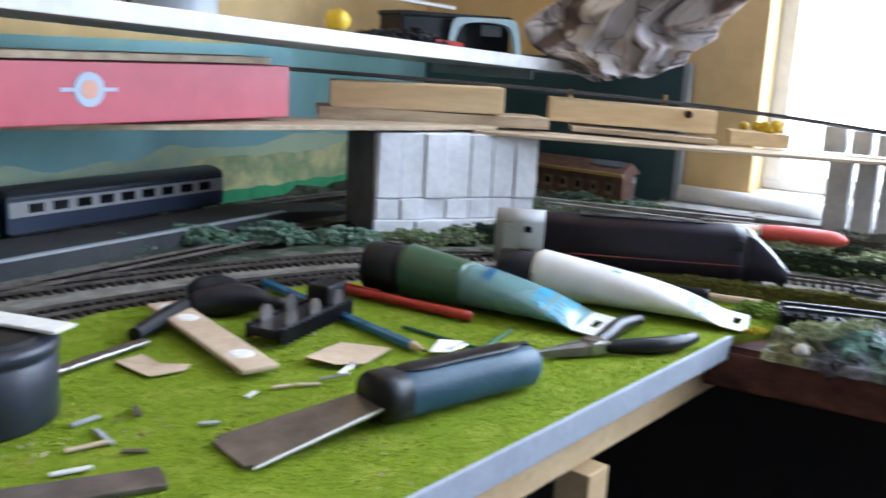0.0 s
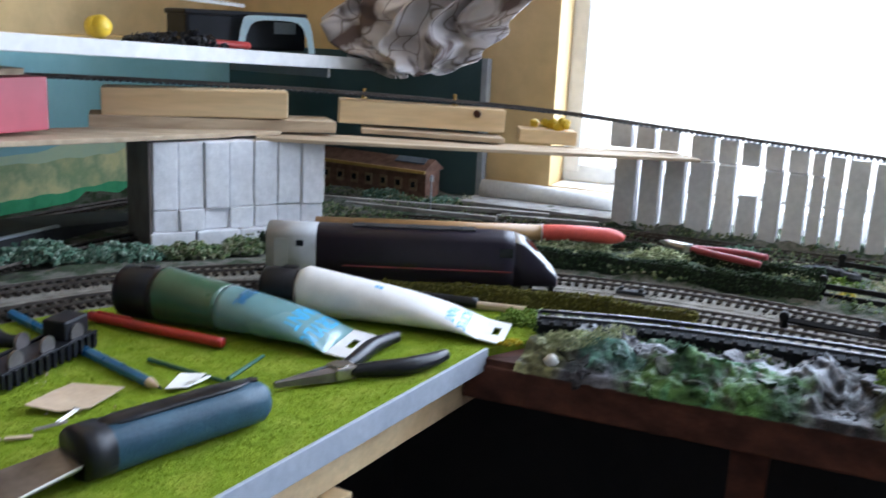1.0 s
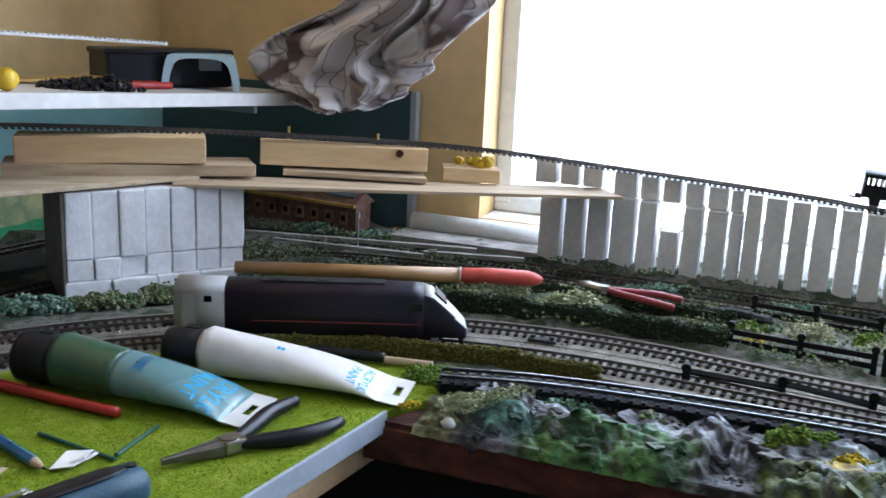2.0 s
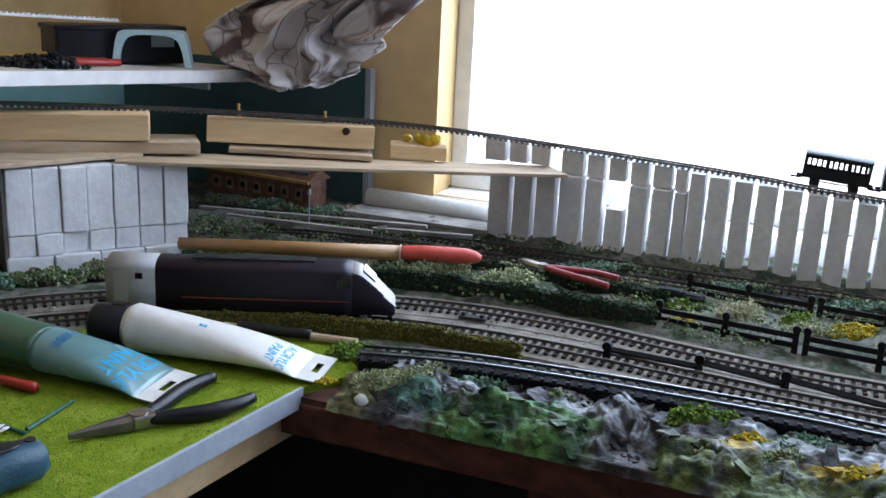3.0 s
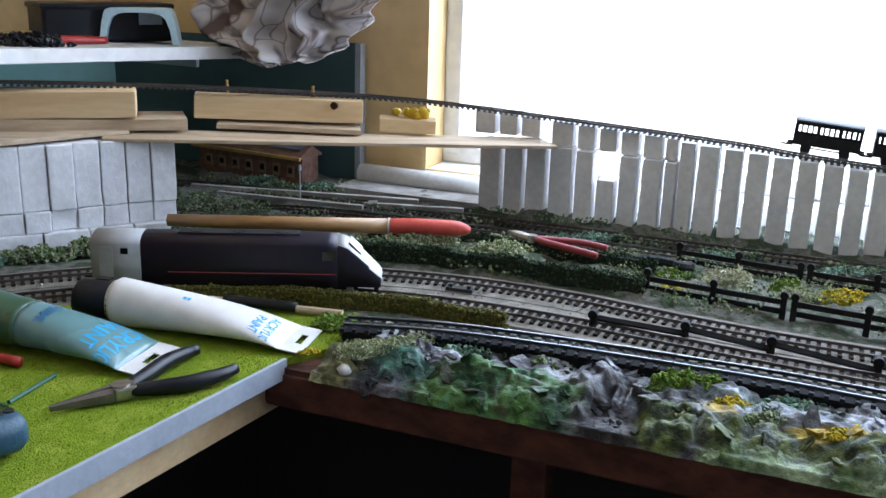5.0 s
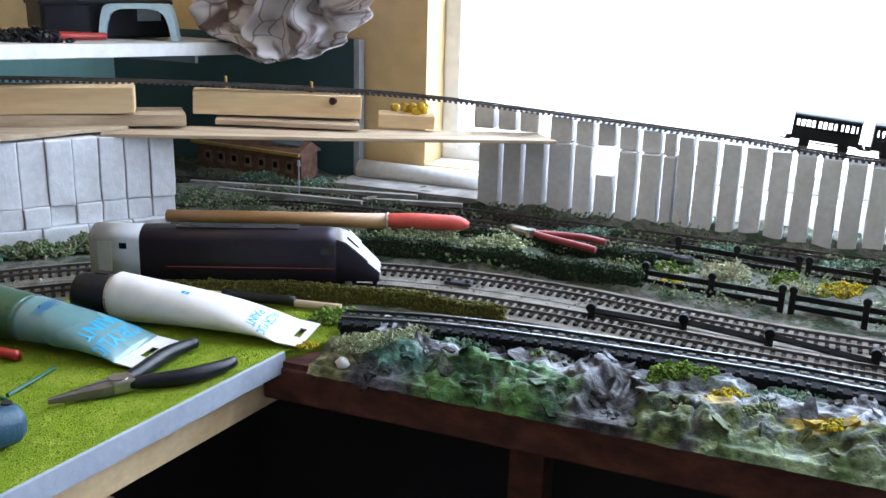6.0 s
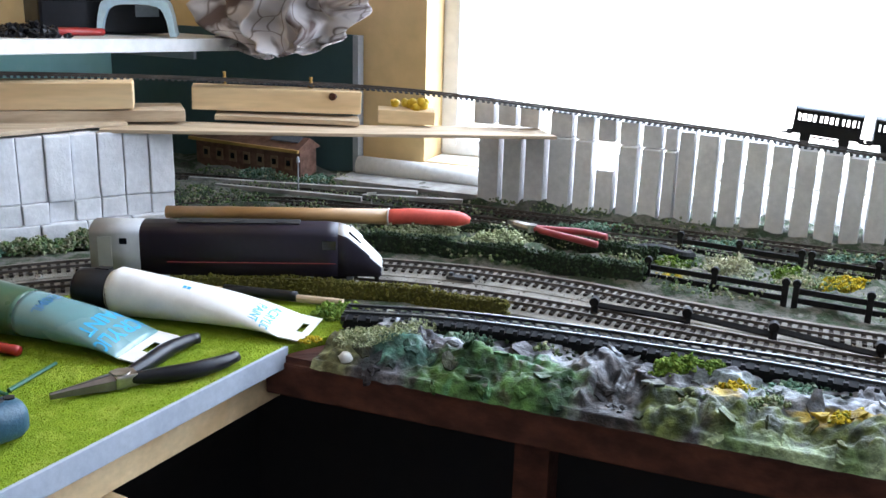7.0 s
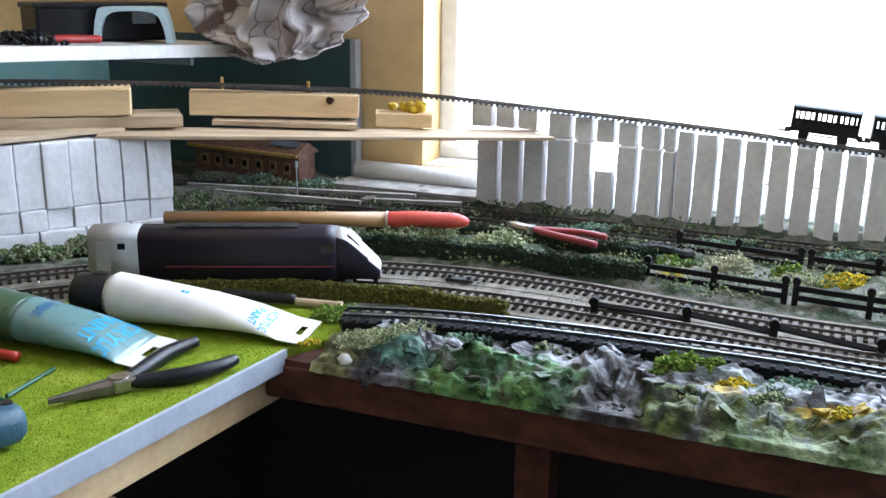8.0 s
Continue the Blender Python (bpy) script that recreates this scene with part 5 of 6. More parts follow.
pc0 = Vector((-0.236, 0.416, 0))
rings = []
for z, r in ((0.0, 0.036), (0.002, 0.0385), (0.034, 0.0385), (0.036, 0.037), (0.0365, 0.0395), (0.0415, 0.0395), (0.043, 0.038)):
    rings.append([pc0 + Vector((r * math.cos(a), r * math.sin(a), z)) for a in [2 * math.pi * k / 48 for k in range(48)]])
part("body", loft(rings), mat("navy_plastic_pot", (0.016, 0.019, 0.032), 0.4, col2=(0.024, 0.028, 0.045), scale=60, bump=0.1), pot, "", True)
part("lid", tube_between(pc0 + Vector((0, 0, 0.0432)), pc0 + Vector((0, 0, 0.0455)), 0.034, 0.032, 40), M_UNDER, pot, "black lid")
tagged(part("spatula", box((0, 0, 0), (0.060, 0.017, 0.002), Matrix.Translation(pc0 + Vector((0.016, 0.012, 0.0475))) @ Matrix.Rotation(radians(-22), 4, "Z"), 0.0009), M_PAPER), "pale plastic spatula lying on the dark pot", "spatula")


def scrap(name, corners, z, material, label, category="scrap", lift=0.002):
    """A torn, slightly curled flat piece."""
    bm = bmesh.new()
    c = sum((Vector((*p, 0)) for p in corners), Vector()) / len(corners)
    vs = [bm.verts.new((x, y, z + lift * random.random())) for x, y in corners]
    cc = bm.verts.new((c.x, c.y, z + lift * 0.2))
    for k in range(len(vs)):
        bm.faces.new((vs[k], vs[(k + 1) % len(vs)], cc))
    ex = bmesh.ops.extrude_face_region(bm, geom=bm.faces[:])
    bmesh.ops.translate(bm, verts=[v for v in ex["geom"] if isinstance(v, bmesh.types.BMVert)], vec=(0, 0, 0.0006))
    bmesh.ops.recalc_face_normals(bm, faces=bm.faces)
    return tagged(part(name, bm, material), label, category)


scrap("card_scrap", [(-0.190, 0.501), (-0.180, 0.488), (-0.165, 0.476), (-0.147, 0.489), (-0.146, 0.499), (-0.163, 0.497), (-0.177, 0.512)], 0.0008, M_CARD, "torn tan card scrap on the mat")
scrap("card_scrap", [(-0.079, 0.508), (-0.060, 0.500), (-0.043, 0.505), (-0.026, 0.535), (-0.058, 0.546), (-0.067, 0.536)], 0.0012, M_CARD, "torn tan card offcut on the mat", lift=0.004)
scrap("paper_scrap", [(-0.002, 0.530), (0.006, 0.548), (0.022, 0.551), (0.012, 0.532)], 0.002, M_PAPER, "crumpled white paper scrap", lift=0.004)


def wire_clip(x, y, ang, n=2):
    """Bright bent wire pins."""
    root = tagged(empty("rail_pin"), "bright bent steel wire pin on the mat", "pin", "pins on the mat")
    m = Matrix.Translation((x, y, 0.0022)) @ Matrix.Rotation(ang, 4, "Z")
    for k in range(n):
        pts_ = [m @ Vector(p) for p in ((-0.009, 0.002 * k, 0), (0.006, 0.002 * k + 0.001, 0.001), (0.010, 0.002 * k + 0.003, 0.0012), (0.006, 0.002 * k + 0.004, 0.0008))]
        part("wire", rod(smooth_path(pts_, 0.003), 0.0006, 6), M_STEEL, root)


for x, y, a in ((0.010, 0.535, 0.4), (0.019, 0.541, 0.7), (-0.018, 0.499, 0.5), (-0.012, 0.494, 0.9), (-0.052, 0.495, 1.0), (-0.060, 0.480, 0.3)):
    wire_clip(x, y, a)
for k, (x, y, a, l) in enumerate(((-0.182, 0.411, 0.9, 0.016), (-0.172, 0.381, 0.6, 0.022), (-0.150, 0.376, 0.1, 0.012), (-0.172, 0.354, 0.5, 0.018), (-0.121, 0.411, 0.2, 0.010), (-0.089, 0.466, 0.4, 0.012),
                                  (-0.160, 0.425, 1.9, 0.014), (-0.105, 0.452, 1.2, 0.010), (-0.168, 0.392, 2.2, 0.020), (-0.075, 0.470, 0.1, 0.014))):
    m = Matrix.Translation((x, y, 0.0018)) @ Matrix.Rotation(a, 4, "Z") @ Matrix.Rotation(0.06, 4, "X")
    tagged(part("plastic_offcut", box((0, 0, 0), (l, 0.0030, 0.0012), m, 0.0003), (M_TAPE, M_CARD, M_OLDSTEEL, M_PAPER)[k % 4]), "small sliver of cut material on the mat", "offcut", "offcuts on the mat")
tagged(part("metal_plate", box((0, 0, 0), (0.070, 0.020, 0.003), Matrix.Translation((-0.163, 0.335, 0.002)) @ Matrix.Rotation(radians(22), 4, "Z"), 0.0008), M_OLDSTEEL), "dark grey metal plate at the mat's edge", "plate")
rng = np.random.default_rng(8)
pts = [(x, y, 0.001) for x, y in zip(rng.uniform(-0.24, -0.02, 900), rng.uniform(0.34, 0.60, 900)) if inside(x, y, mat_line) and noise.noise(Vector((x * 22, y * 22, 0))) > 0.12]
V, F = bits(pts, 0.0016, 9, flat=True)
tagged(raw("crumbs", V, F, M_CARD), "brown shavings and crumbs scattered on the mat", "debris", kind="stuff")


# ---- tracks' greenery ----
def hedge(line, half, z0, z1, n, size, material, label, seed, core):
    path = smooth_path([(*p[:2], 0) for p in line], 0.004)
    root = tagged(empty("hedge"), label, "hedge")
    prof = [(-half * 0.8, z0), (half * 0.8, z0), (half * 0.6, z1 * 0.74), (-half * 0.6, z1 * 0.74)]
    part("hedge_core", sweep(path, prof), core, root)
    V, F = bits(ribbon_bits(path, half, z0, z1, n, seed), size, seed)
    f = raw("foliage", V, F, material, root)
    f["kind"] = "stuff"
    return root


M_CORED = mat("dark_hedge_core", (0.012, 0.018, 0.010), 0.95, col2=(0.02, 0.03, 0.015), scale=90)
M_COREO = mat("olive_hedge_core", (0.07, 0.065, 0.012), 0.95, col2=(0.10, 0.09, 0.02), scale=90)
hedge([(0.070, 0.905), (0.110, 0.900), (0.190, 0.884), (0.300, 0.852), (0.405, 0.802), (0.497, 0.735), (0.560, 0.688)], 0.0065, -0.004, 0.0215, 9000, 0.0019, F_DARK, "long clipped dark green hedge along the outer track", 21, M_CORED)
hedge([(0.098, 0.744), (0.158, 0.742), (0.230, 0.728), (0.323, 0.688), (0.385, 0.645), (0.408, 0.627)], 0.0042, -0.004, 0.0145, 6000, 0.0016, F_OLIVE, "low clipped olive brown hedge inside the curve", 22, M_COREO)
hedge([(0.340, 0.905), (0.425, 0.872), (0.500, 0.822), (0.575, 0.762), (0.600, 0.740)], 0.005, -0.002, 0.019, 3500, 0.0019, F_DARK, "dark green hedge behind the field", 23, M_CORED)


def mossy(name, centres, material, label, size, seed, category="bush", flat=False, z=0.0):
    for k, (x, y, rx, ry, h, n) in enumerate(centres):
        bush(name, (x, y, z), (rx, ry, h), n, size, material, label, category, seed + k, flat)


# sage lichen verge outside the curve, left of the pier and along its foot
mossy("lichen_clump", [(-0.20, 0.855, 0.045, 0.020, 0.014, 900), (-0.13, 0.872, 0.040, 0.020, 0.017, 900), (-0.065, 0.875, 0.040, 0.016, 0.015, 800), (-0.27, 0.815, 0.035, 0.018, 0.010, 500)], F_SAGE, "sage green lichen clump beside the outer track", 0.0026, 40)
mossy("moss_clump", [(0.000, 0.886, 0.040, 0.014, 0.013, 800), (0.050, 0.899, 0.030, 0.014, 0.017, 700), (0.100, 0.925, 0.030, 0.012, 0.012, 600)], F_MOSS, "mixed moss clump at the foot of the pier", 0.0022, 50)
mossy("moss_clump", [(0.165, 0.920, 0.035, 0.012, 0.018, 800), (0.21, 0.915, 0.028, 0.010, 0.012, 400)], F_BRIGHT, "bright green moss beside the wooden handle", 0.0019, 55)
mossy("lichen_clump", [(0.135, 0.955, 0.020, 0.012, 0.016, 260), (0.160, 0.97, 0.02, 0.014, 0.014, 240)], F_SAGE, "grey green lichen clump behind the pier", 0.0026, 58)
mossy("lichen_clump", [(0.385, 0.858, 0.050, 0.015, 0.022, 1900), (0.455, 0.815, 0.040, 0.013, 0.021, 1400)], F_PALE, "pale dry grass clump between the hedges", 0.0021, 60)
mossy("lichen_clump", [(0.648, 0.688, 0.026, 0.018, 0.022, 1900)], F_CREAM, "cream coloured lichen clump in the fenced field", 0.0026, 64, flat=True)
mossy("lichen_clump", [(0.700, 0.652, 0.030, 0.014, 0.010, 900), (0.610, 0.700, 0.020, 0.014, 0.008, 500)], F_CREAM, "low cream lichen patch in the field", 0.0024, 65, flat=True)
mossy("flower_clump", [(0.738, 0.640, 0.024, 0.012, 0.013, 500), (0.585, 0.690, 0.018, 0.008, 0.008, 300)], F_YELLOW, "bright yellow flock clump by the fence", 0.0020, 67)
mossy("moss_clump", [(0.700, 0.672, 0.018, 0.012, 0.014, 380), (0.612, 0.735, 0.022, 0.014, 0.010, 380)], F_BRIGHT, "green moss clump in the fenced field", 0.0020, 70)
mossy("flower_clump", [(0.792, 0.606, 0.022, 0.012, 0.013, 350)], F_RED, "dark red flock clump by the fence", 0.0020, 73)
# on the bank
mossy("lichen_clump", [(0.278, 0.578, 0.020, 0.014, 0.010, 1500), (0.302, 0.577, 0.022, 0.012, 0.011, 1300), (0.322, 0.586, 0.016, 0.010, 0.011, 600)], F_PALE, "pale dry lichen clump at the bank's end", 0.0015, 76, flat=True, z=0.007)
mossy("moss_clump", [(0.488, 0.484, 0.022, 0.010, 0.014, 900), (0.508, 0.474, 0.014, 0.010, 0.013, 500)], F_BRIGHT, "bright green moss bush on the rocky bank", 0.0018, 80, z=0.003)
mossy("moss_clump", [(0.405, 0.535, 0.012, 0.006, 0.008, 160), (0.520, 0.424, 0.028, 0.010, 0.006, 420), (0.482, 0.444, 0.018, 0.012, 0.006, 300)], F_MOSS, "small moss tuft on the rocky bank", 0.0018, 84, z=0.003)
mossy("flower_clump", [(0.240, 0.594, 0.009, 0.004, 0.003, 70), (0.512, 0.447, 0.016, 0.006, 0.008, 220), (0.560, 0.392, 0.016, 0.008, 0.008, 220)], F_YELLOW, "ochre yellow flock patch on the bank", 0.0018, 88, z=0.003)
mossy("lichen_clump", [(0.36, 0.575, 0.03, 0.010, 0.006, 260), (0.56, 0.44, 0.04, 0.012, 0.006, 300), (0.62, 0.395, 0.04, 0.012, 0.006, 300)], F_SAGE, "dark sage lichen under the loose track", 0.0022, 92, z=0.003)
mossy("moss_clump", [(0.272, 0.655, 0.024, 0.016, 0.010, 700), (0.285, 0.625, 0.016, 0.010, 0.007, 350)], F_BRIGHT, "lime green moss by the end of the mat", 0.0019, 96)
# verge by the station and the rear track
mossy("lichen_clump", [(*W(-0.50, 1.122)[:2], 0.05, 0.02, 0.014, 600), (*W(-0.43, 1.125)[:2], 0.03, 0.012, 0.010, 360)], F_SAGE, "sage green lichen below the station", 0.0024, 100)
mossy("lichen_clump", [(*W(-0.395, 1.130)[:2], 0.016, 0.010, 0.016, 160)], F_CREAM, "dry cream lichen tuft by the sill", 0.0026, 104, flat=True)
mossy("lichen_clump", [(*W(u, v)[:2], 0.05, 0.014, 0.006, 320) for u, v in ((0.10, 1.05), (0.22, 1.048), (0.36, 1.045), (-0.05, 1.052), (0.05, 0.965), (0.20, 0.955))], F_SAGE, "low grey green scatter along the rear tracks", 0.0024, 106)
rng = np.random.default_rng(31)
P = []
while len(P) < 6500:
    u, v = rng.uniform(-0.60, 0.95), rng.uniform(0.86, 1.12)
    if noise.noise(Vector((u * 14, v * 14, 9))) > -0.05 and abs(v - 1.08) > 0.016 and abs(v - 1.028) > 0.016:
        x, y = W(u, v)[:2]
        P.append((x, y, 0.003 + 0.007 * rng.random()))
keep = dist_to(np.array([p[0] for p in P]), np.array([p[1] for p in P]), RING1) > 0.03
V, F = bits([p for p, k in zip(P, keep) if k], 0.0019, 32)
tagged(raw("ground_scatter", V, F, F_MOSS), "loose mossy scatter over the dark ground", "scatter", kind="stuff")
P = [(x, y, 0.0005) for x, y in zip(rng.uniform(-0.1, 0.8, 6000), rng.uniform(0.4, 0.86, 6000))]
a = np.array(P)
d1 = dist_to(a[:, 0], a[:, 1], MID)
V, F = bits([p for p, d in zip(P, d1) if d < 0.034], 0.0009, 33)
tagged(raw("ballast_grit", V, F, M_BALLAST), "loose pale grit between the rails", "grit", kind="stuff")
for x, y, r in ((0.218, 0.828, 0.0022), (0.270, 0.823, 0.0018), (0.02, 0.800, 0.0015), (0.262, 0.566, 0.005)):
    bm = bmesh.new()
    bmesh.ops.create_icosphere(bm, subdivisions=2, radius=r, matrix=Matrix.Translation((x, y, r * 0.7 - (0.004 if y < 0.6 else 0))))
    for v in bm.verts:
        v.co += Vector(noise.noise_vector(v.co * 300)) * r * 0.35
    tagged(part("pebble", bm, M_PAPER, None, "", True), "small white pebble beside the track", "pebble", "white pebbles")

P = []
for p, sd, t in frames_of(smooth_path([(*q, 0) for q in FRONT], 0.002)):
    for k in range(9):
        q = p + sd * rng.uniform(-0.034, 0.030) + t * rng.uniform(-0.003, 0.003)
        P.append((q.x, q.y, rng.uniform(-0.004, 0.006)))
V, F = bits(P, 0.0022, 35)
tagged(raw("undergrowth", V, F, F_DARK), "dark green undergrowth beneath the loose track", "undergrowth", kind="stuff")

P = []
while len(P) < 4500:
    u, v = rng.uniform(-0.20, 0.80), rng.uniform(0.885, 1.0)
    if noise.noise(Vector((u * 18, v * 18, 4))) > 0.0:
        x, y = W(u, v)[:2]
        P.append((x, y, 0.006 + 0.007 * rng.random()))
keep = dist_to(np.array([p[0] for p in P]), np.array([p[1] for p in P]), RING1) > 0.05
V, F = bits([p for p, k in zip(P, keep) if k], 0.0017, 36, flat=True)
tagged(raw("dry_grass", V, F, F_PALE), "pale dry grass scatter over the field", "grass", kind="stuff")

# ---- fences ----
def fence(a, b, n, label):
    """Posts with round heads and two rails."""
    root = tagged(empty("fence"), label, "fence", "black field fences")
    A, B = W(*a), W(*b)
    d = (B - A).normalized()
    s = Vector((-d.y, d.x, 0))
    ang = math.atan2(d.y, d.x)
    for k in range(n):
        p = A.lerp(B, k / (n - 1))
        bm = box((0, 0, 0.009), (0.0052, 0.0048, 0.024), Matrix.Translation(p) @ Matrix.Rotation(ang, 4, "Z"), 0.0006)
        tube_between(p + Vector((0, 0, 0.0215)) - s * 0.0022, p + Vector((0, 0, 0.0215)) + s * 0.0022, 0.0036, None, 12, bm)
        part("post", bm, M_FENCE, root)
    for z in (0.0150, 0.0065):
        for k in range(n - 1):
            p, q = A.lerp(B, k / (n - 1)), A.lerp(B, (k + 1) / (n - 1))
            part("fence_rail", box(((q - p).length / 2, 0, 0), ((q - p).length, 0.0022, 0.0052), Matrix.Translation(p + Vector((0, 0, z))) @ Matrix.Rotation(ang, 4, "Z"), 0.0004), M_FENCE, root)


fence((0.050, 0.893), (0.172, 0.880), 3, "black plastic field fence beside the track")
fence((0.181, 0.879), (0.300, 0.867), 3, "black plastic field fence beside the track")
fence((0.306, 0.866), (0.425, 0.855), 3, "black plastic field fence beside the track")
fence((0.064, 1.000), (0.182, 0.984), 3, "black plastic field fence before the rear track")
fence((0.191, 0.983), (0.310, 0.970), 3, "black plastic field fence before the rear track")
fence((0.316, 0.969), (0.435, 0.957), 3, "black plastic field fence before the rear track")
# black trestle under the loose track
tr = tagged(empty("track_trestle"), "black plastic trestle posts beside the loose track", "trestle")
TP = [(0.482, 0.622), (0.548, 0.584), (0.601, 0.541), (0.658, 0.487), (0.72, 0.435)]
for k, (x, y) in enumerate(TP):
    bm = box((x, y, 0.0), (0.005, 0.005, 0.018), None, 0.0008)
    tube_between((x - 0.002, y - 0.003, 0.0105), (x + 0.002, y + 0.003, 0.0105), 0.0040, None, 14, bm)
    part("post", bm, M_FENCE, tr)
for (x0, y0), (x1, y1) in list(zip(TP, TP[1:])):
    a, b = Vector((x0, y0, 0.0075)), Vector((x1, y1, 0.003))
    part("beam", tube_between(a, b, 0.0028, None, 4), M_FENCE, tr)
for x, y in ((0.40, 0.570), (0.492, 0.510), (0.575, 0.452), (0.66, 0.385)):
    part("support", box((x, y, 0.001), (0.008, 0.008, 0.022), None, 0.001), M_FENCE, tr)
# small point-lever between the tracks and loose strips
sw = tagged(empty("point_lever"), "small grey point lever between the tracks", "lever")
LM = Matrix.Translation((0.394, 0.7285, 0.0)) @ Matrix.Rotation(radians(-33), 4, "Z")
part("base", box((0, 0, 0.0016), (0.026, 0.008, 0.0032), LM, 0.0006), M_PLATF, sw)
for x in (-0.009, 0.009):
    part("stub", box((x, 0, 0.0042), (0.004, 0.005, 0.0040), LM, 0.0006), M_PLATF, sw)
tagged(part("round_stick", tube_between((0.168, 0.7265, 0.0042), (0.276, 0.672, 0.0042), 0.0035, None, 10), M_CARD), "short pale wooden dowel by the white tube", "stick")
tagged(part("black_pen", rod(smooth_path([(0.180, 0.719, 0.0062), (0.215, 0.7015, 0.0062), (0.243, 0.6875, 0.0062)], 0.006), 0.0045, 12), M_GLOSSK, None, "", True), "glossy black pen cap behind the white tube", "pen")

# ---- tools on the scenery ----
wh = tagged(empty("wooden_handle_tool"), "round wooden tool handle with coral red end grip", "tool")
fa, fb = Vector((0.128, 0.938, 0.0225)), Vector((0.352, 0.866, 0.0270))
fd = (fb - fa).normalized()
part("wood_shaft", tube_between(fa, fb, 0.0066, 0.0082, 20), M_VARN, wh, "varnished wooden shaft", True)
part("collar", tube_between(fb, fb + fd * 0.0015, 0.0092, None, 20), M_PAPER, wh, "white paint ring")
grip = smooth_path([fb + fd * 0.0015, fb + fd * 0.03 + Vector((0, 0, 0.001)), (0.424, 0.850, 0.026), (0.438, 0.846, 0.0245)], 0.005)
part("red_grip", rod(grip, [0.0082] * (len(grip) - 3) + [0.0072, 0.0058, 0.0030], 14), M_CORAL, wh, "coral red plastic grip", True)
ct = tagged(empty("side_cutters"), "small side cutters with open red handles on the scenery", "cutters")
c0 = Vector((0.497, 0.826, 0.0195))
for s in (-1, 1):
    jaw = [(0.480, 0.853 + s * 0.001, 0.0205), (0.484, 0.842 + s * 0.002, 0.0205), (0.497, 0.826 + s * 0.002, 0.0195)]
    part("jaw", rod(smooth_path(jaw, 0.004), [0.0012, 0.0022, 0.0034, 0.0040, 0.0042, 0.0042, 0.0042, 0.0042, 0.0042][:len(smooth_path(jaw, 0.004))], 8), M_STEEL, ct, "bright steel jaw")
part("pivot", tube_between(c0 - Vector((0, 0, 0.004)), c0 + Vector((0, 0, 0.004)), 0.0055, None, 14), M_STEEL, ct, "steel pivot")
for hp in ([c0, (0.512, 0.808, 0.018), (0.530, 0.789, 0.0165), (0.546, 0.768, 0.0155)], [c0, (0.520, 0.817, 0.019), (0.545, 0.803, 0.019), (0.566, 0.781, 0.018)]):
    hpth = smooth_path(hp, 0.004)
    part("handle", rod(hpth, 0.0036, 10), M_CRIMSON, ct, "dark red handle", True)
bl_ = smooth_path([(0.575, 0.775, 0.006), (0.600, 0.750, 0.014), (0.625, 0.738, 0.010), (0.640, 0.745, 0.006)], 0.003)
tagged(part("coal_strip", rod(bl_, [0.005 + 0.003 * abs(noise.noise(Vector((k * 1.7, 0, 0)))) for k in range(len(bl_))], 8), M_UNDER), "dark crumpled coal-like strip behind the fence", "heap")

# ---- station, sill roll, yellow clay ----
stn = tagged(empty("station_building"), "brown brick model station with ochre eaves", "building")
SMX = ROOM @ Matrix.Translation((-0.540, 1.150, 0.0)) @ pose(0, 0, 0, 0, 0, -7) @ Matrix.Diagonal((1, 1, 0.80, 1))
part("wall", box((0, 0, 0.026), (0.182, 0.036, 0.048), SMX, 0.0006), M_BRICK, stn)
part("roof", loft([[SMX @ Vector((x, y, z)) for y, z in ((-0.026, 0.051), (0.022, 0.051), (0.022, 0.054), (0.0, 0.070), (-0.026, 0.054))] for x in (-0.094, 0.094)]), M_BRICK, stn, "brown pitched roof")
part("eaves", box((0, -0.0275, 0.0515), (0.190, 0.004, 0.0055), SMX, 0.0006), M_OCHRE, stn, "ochre eaves board")
part("skylight", loft([[SMX @ Vector((x, y, z)) for y, z in ((-0.016, 0.0645), (-0.004, 0.0715), (-0.004, 0.0700), (-0.016, 0.0628))] for x in (0.040, 0.086)]), M_SLATE, stn, "blue grey slate panel")
for k in range(7):
    w = part("window", box((-0.072 + 0.024 * k, -0.0186, 0.027), (0.012, 0.0016, 0.020), SMX, 0.0003), M_PLYD, stn)
    part("pane", box((-0.072 + 0.024 * k, -0.0198, 0.028), (0.0065, 0.0010, 0.0095), SMX), M_WINDOW, w)
for a, b in (((0.150, 1.176), (0.426, 1.053)), ((0.182, 1.130), (0.352, 1.030)), ((0.356, 1.047), (0.470, 1.000))):
    d = Vector((*b, 0)) - Vector((*a, 0))
    m = Matrix.Translation((*a, 0.0075)) @ Matrix.Rotation(math.atan2(d.y, d.x), 4, "Z")
    tagged(part("edging_strip", rough_box((d.length / 2, 0, 0), (d.length, 0.007, 0.005), m, 0.0005, 0.0006, 40, 4), M_DUSTY), "dusty grey card strip beside the rear tracks", "strip", "strips by the rear tracks")
rl = tagged(part("paper_roll", tube_between(W(-0.392, 1.176, 0.018), W(-0.205, 1.176, 0.016), 0.0135, None, 28), M_PAPER, None, "", True), "white rolled paper lying along the window wall", "roll")
tagged(part("white_board", box((-0.30, 1.142, 0.002), (0.20, 0.052, 0.016), ROOM, 0.0008), M_DUSTY), "flat white card by the sill with crumbs", "card")
cl = bmesh.new()
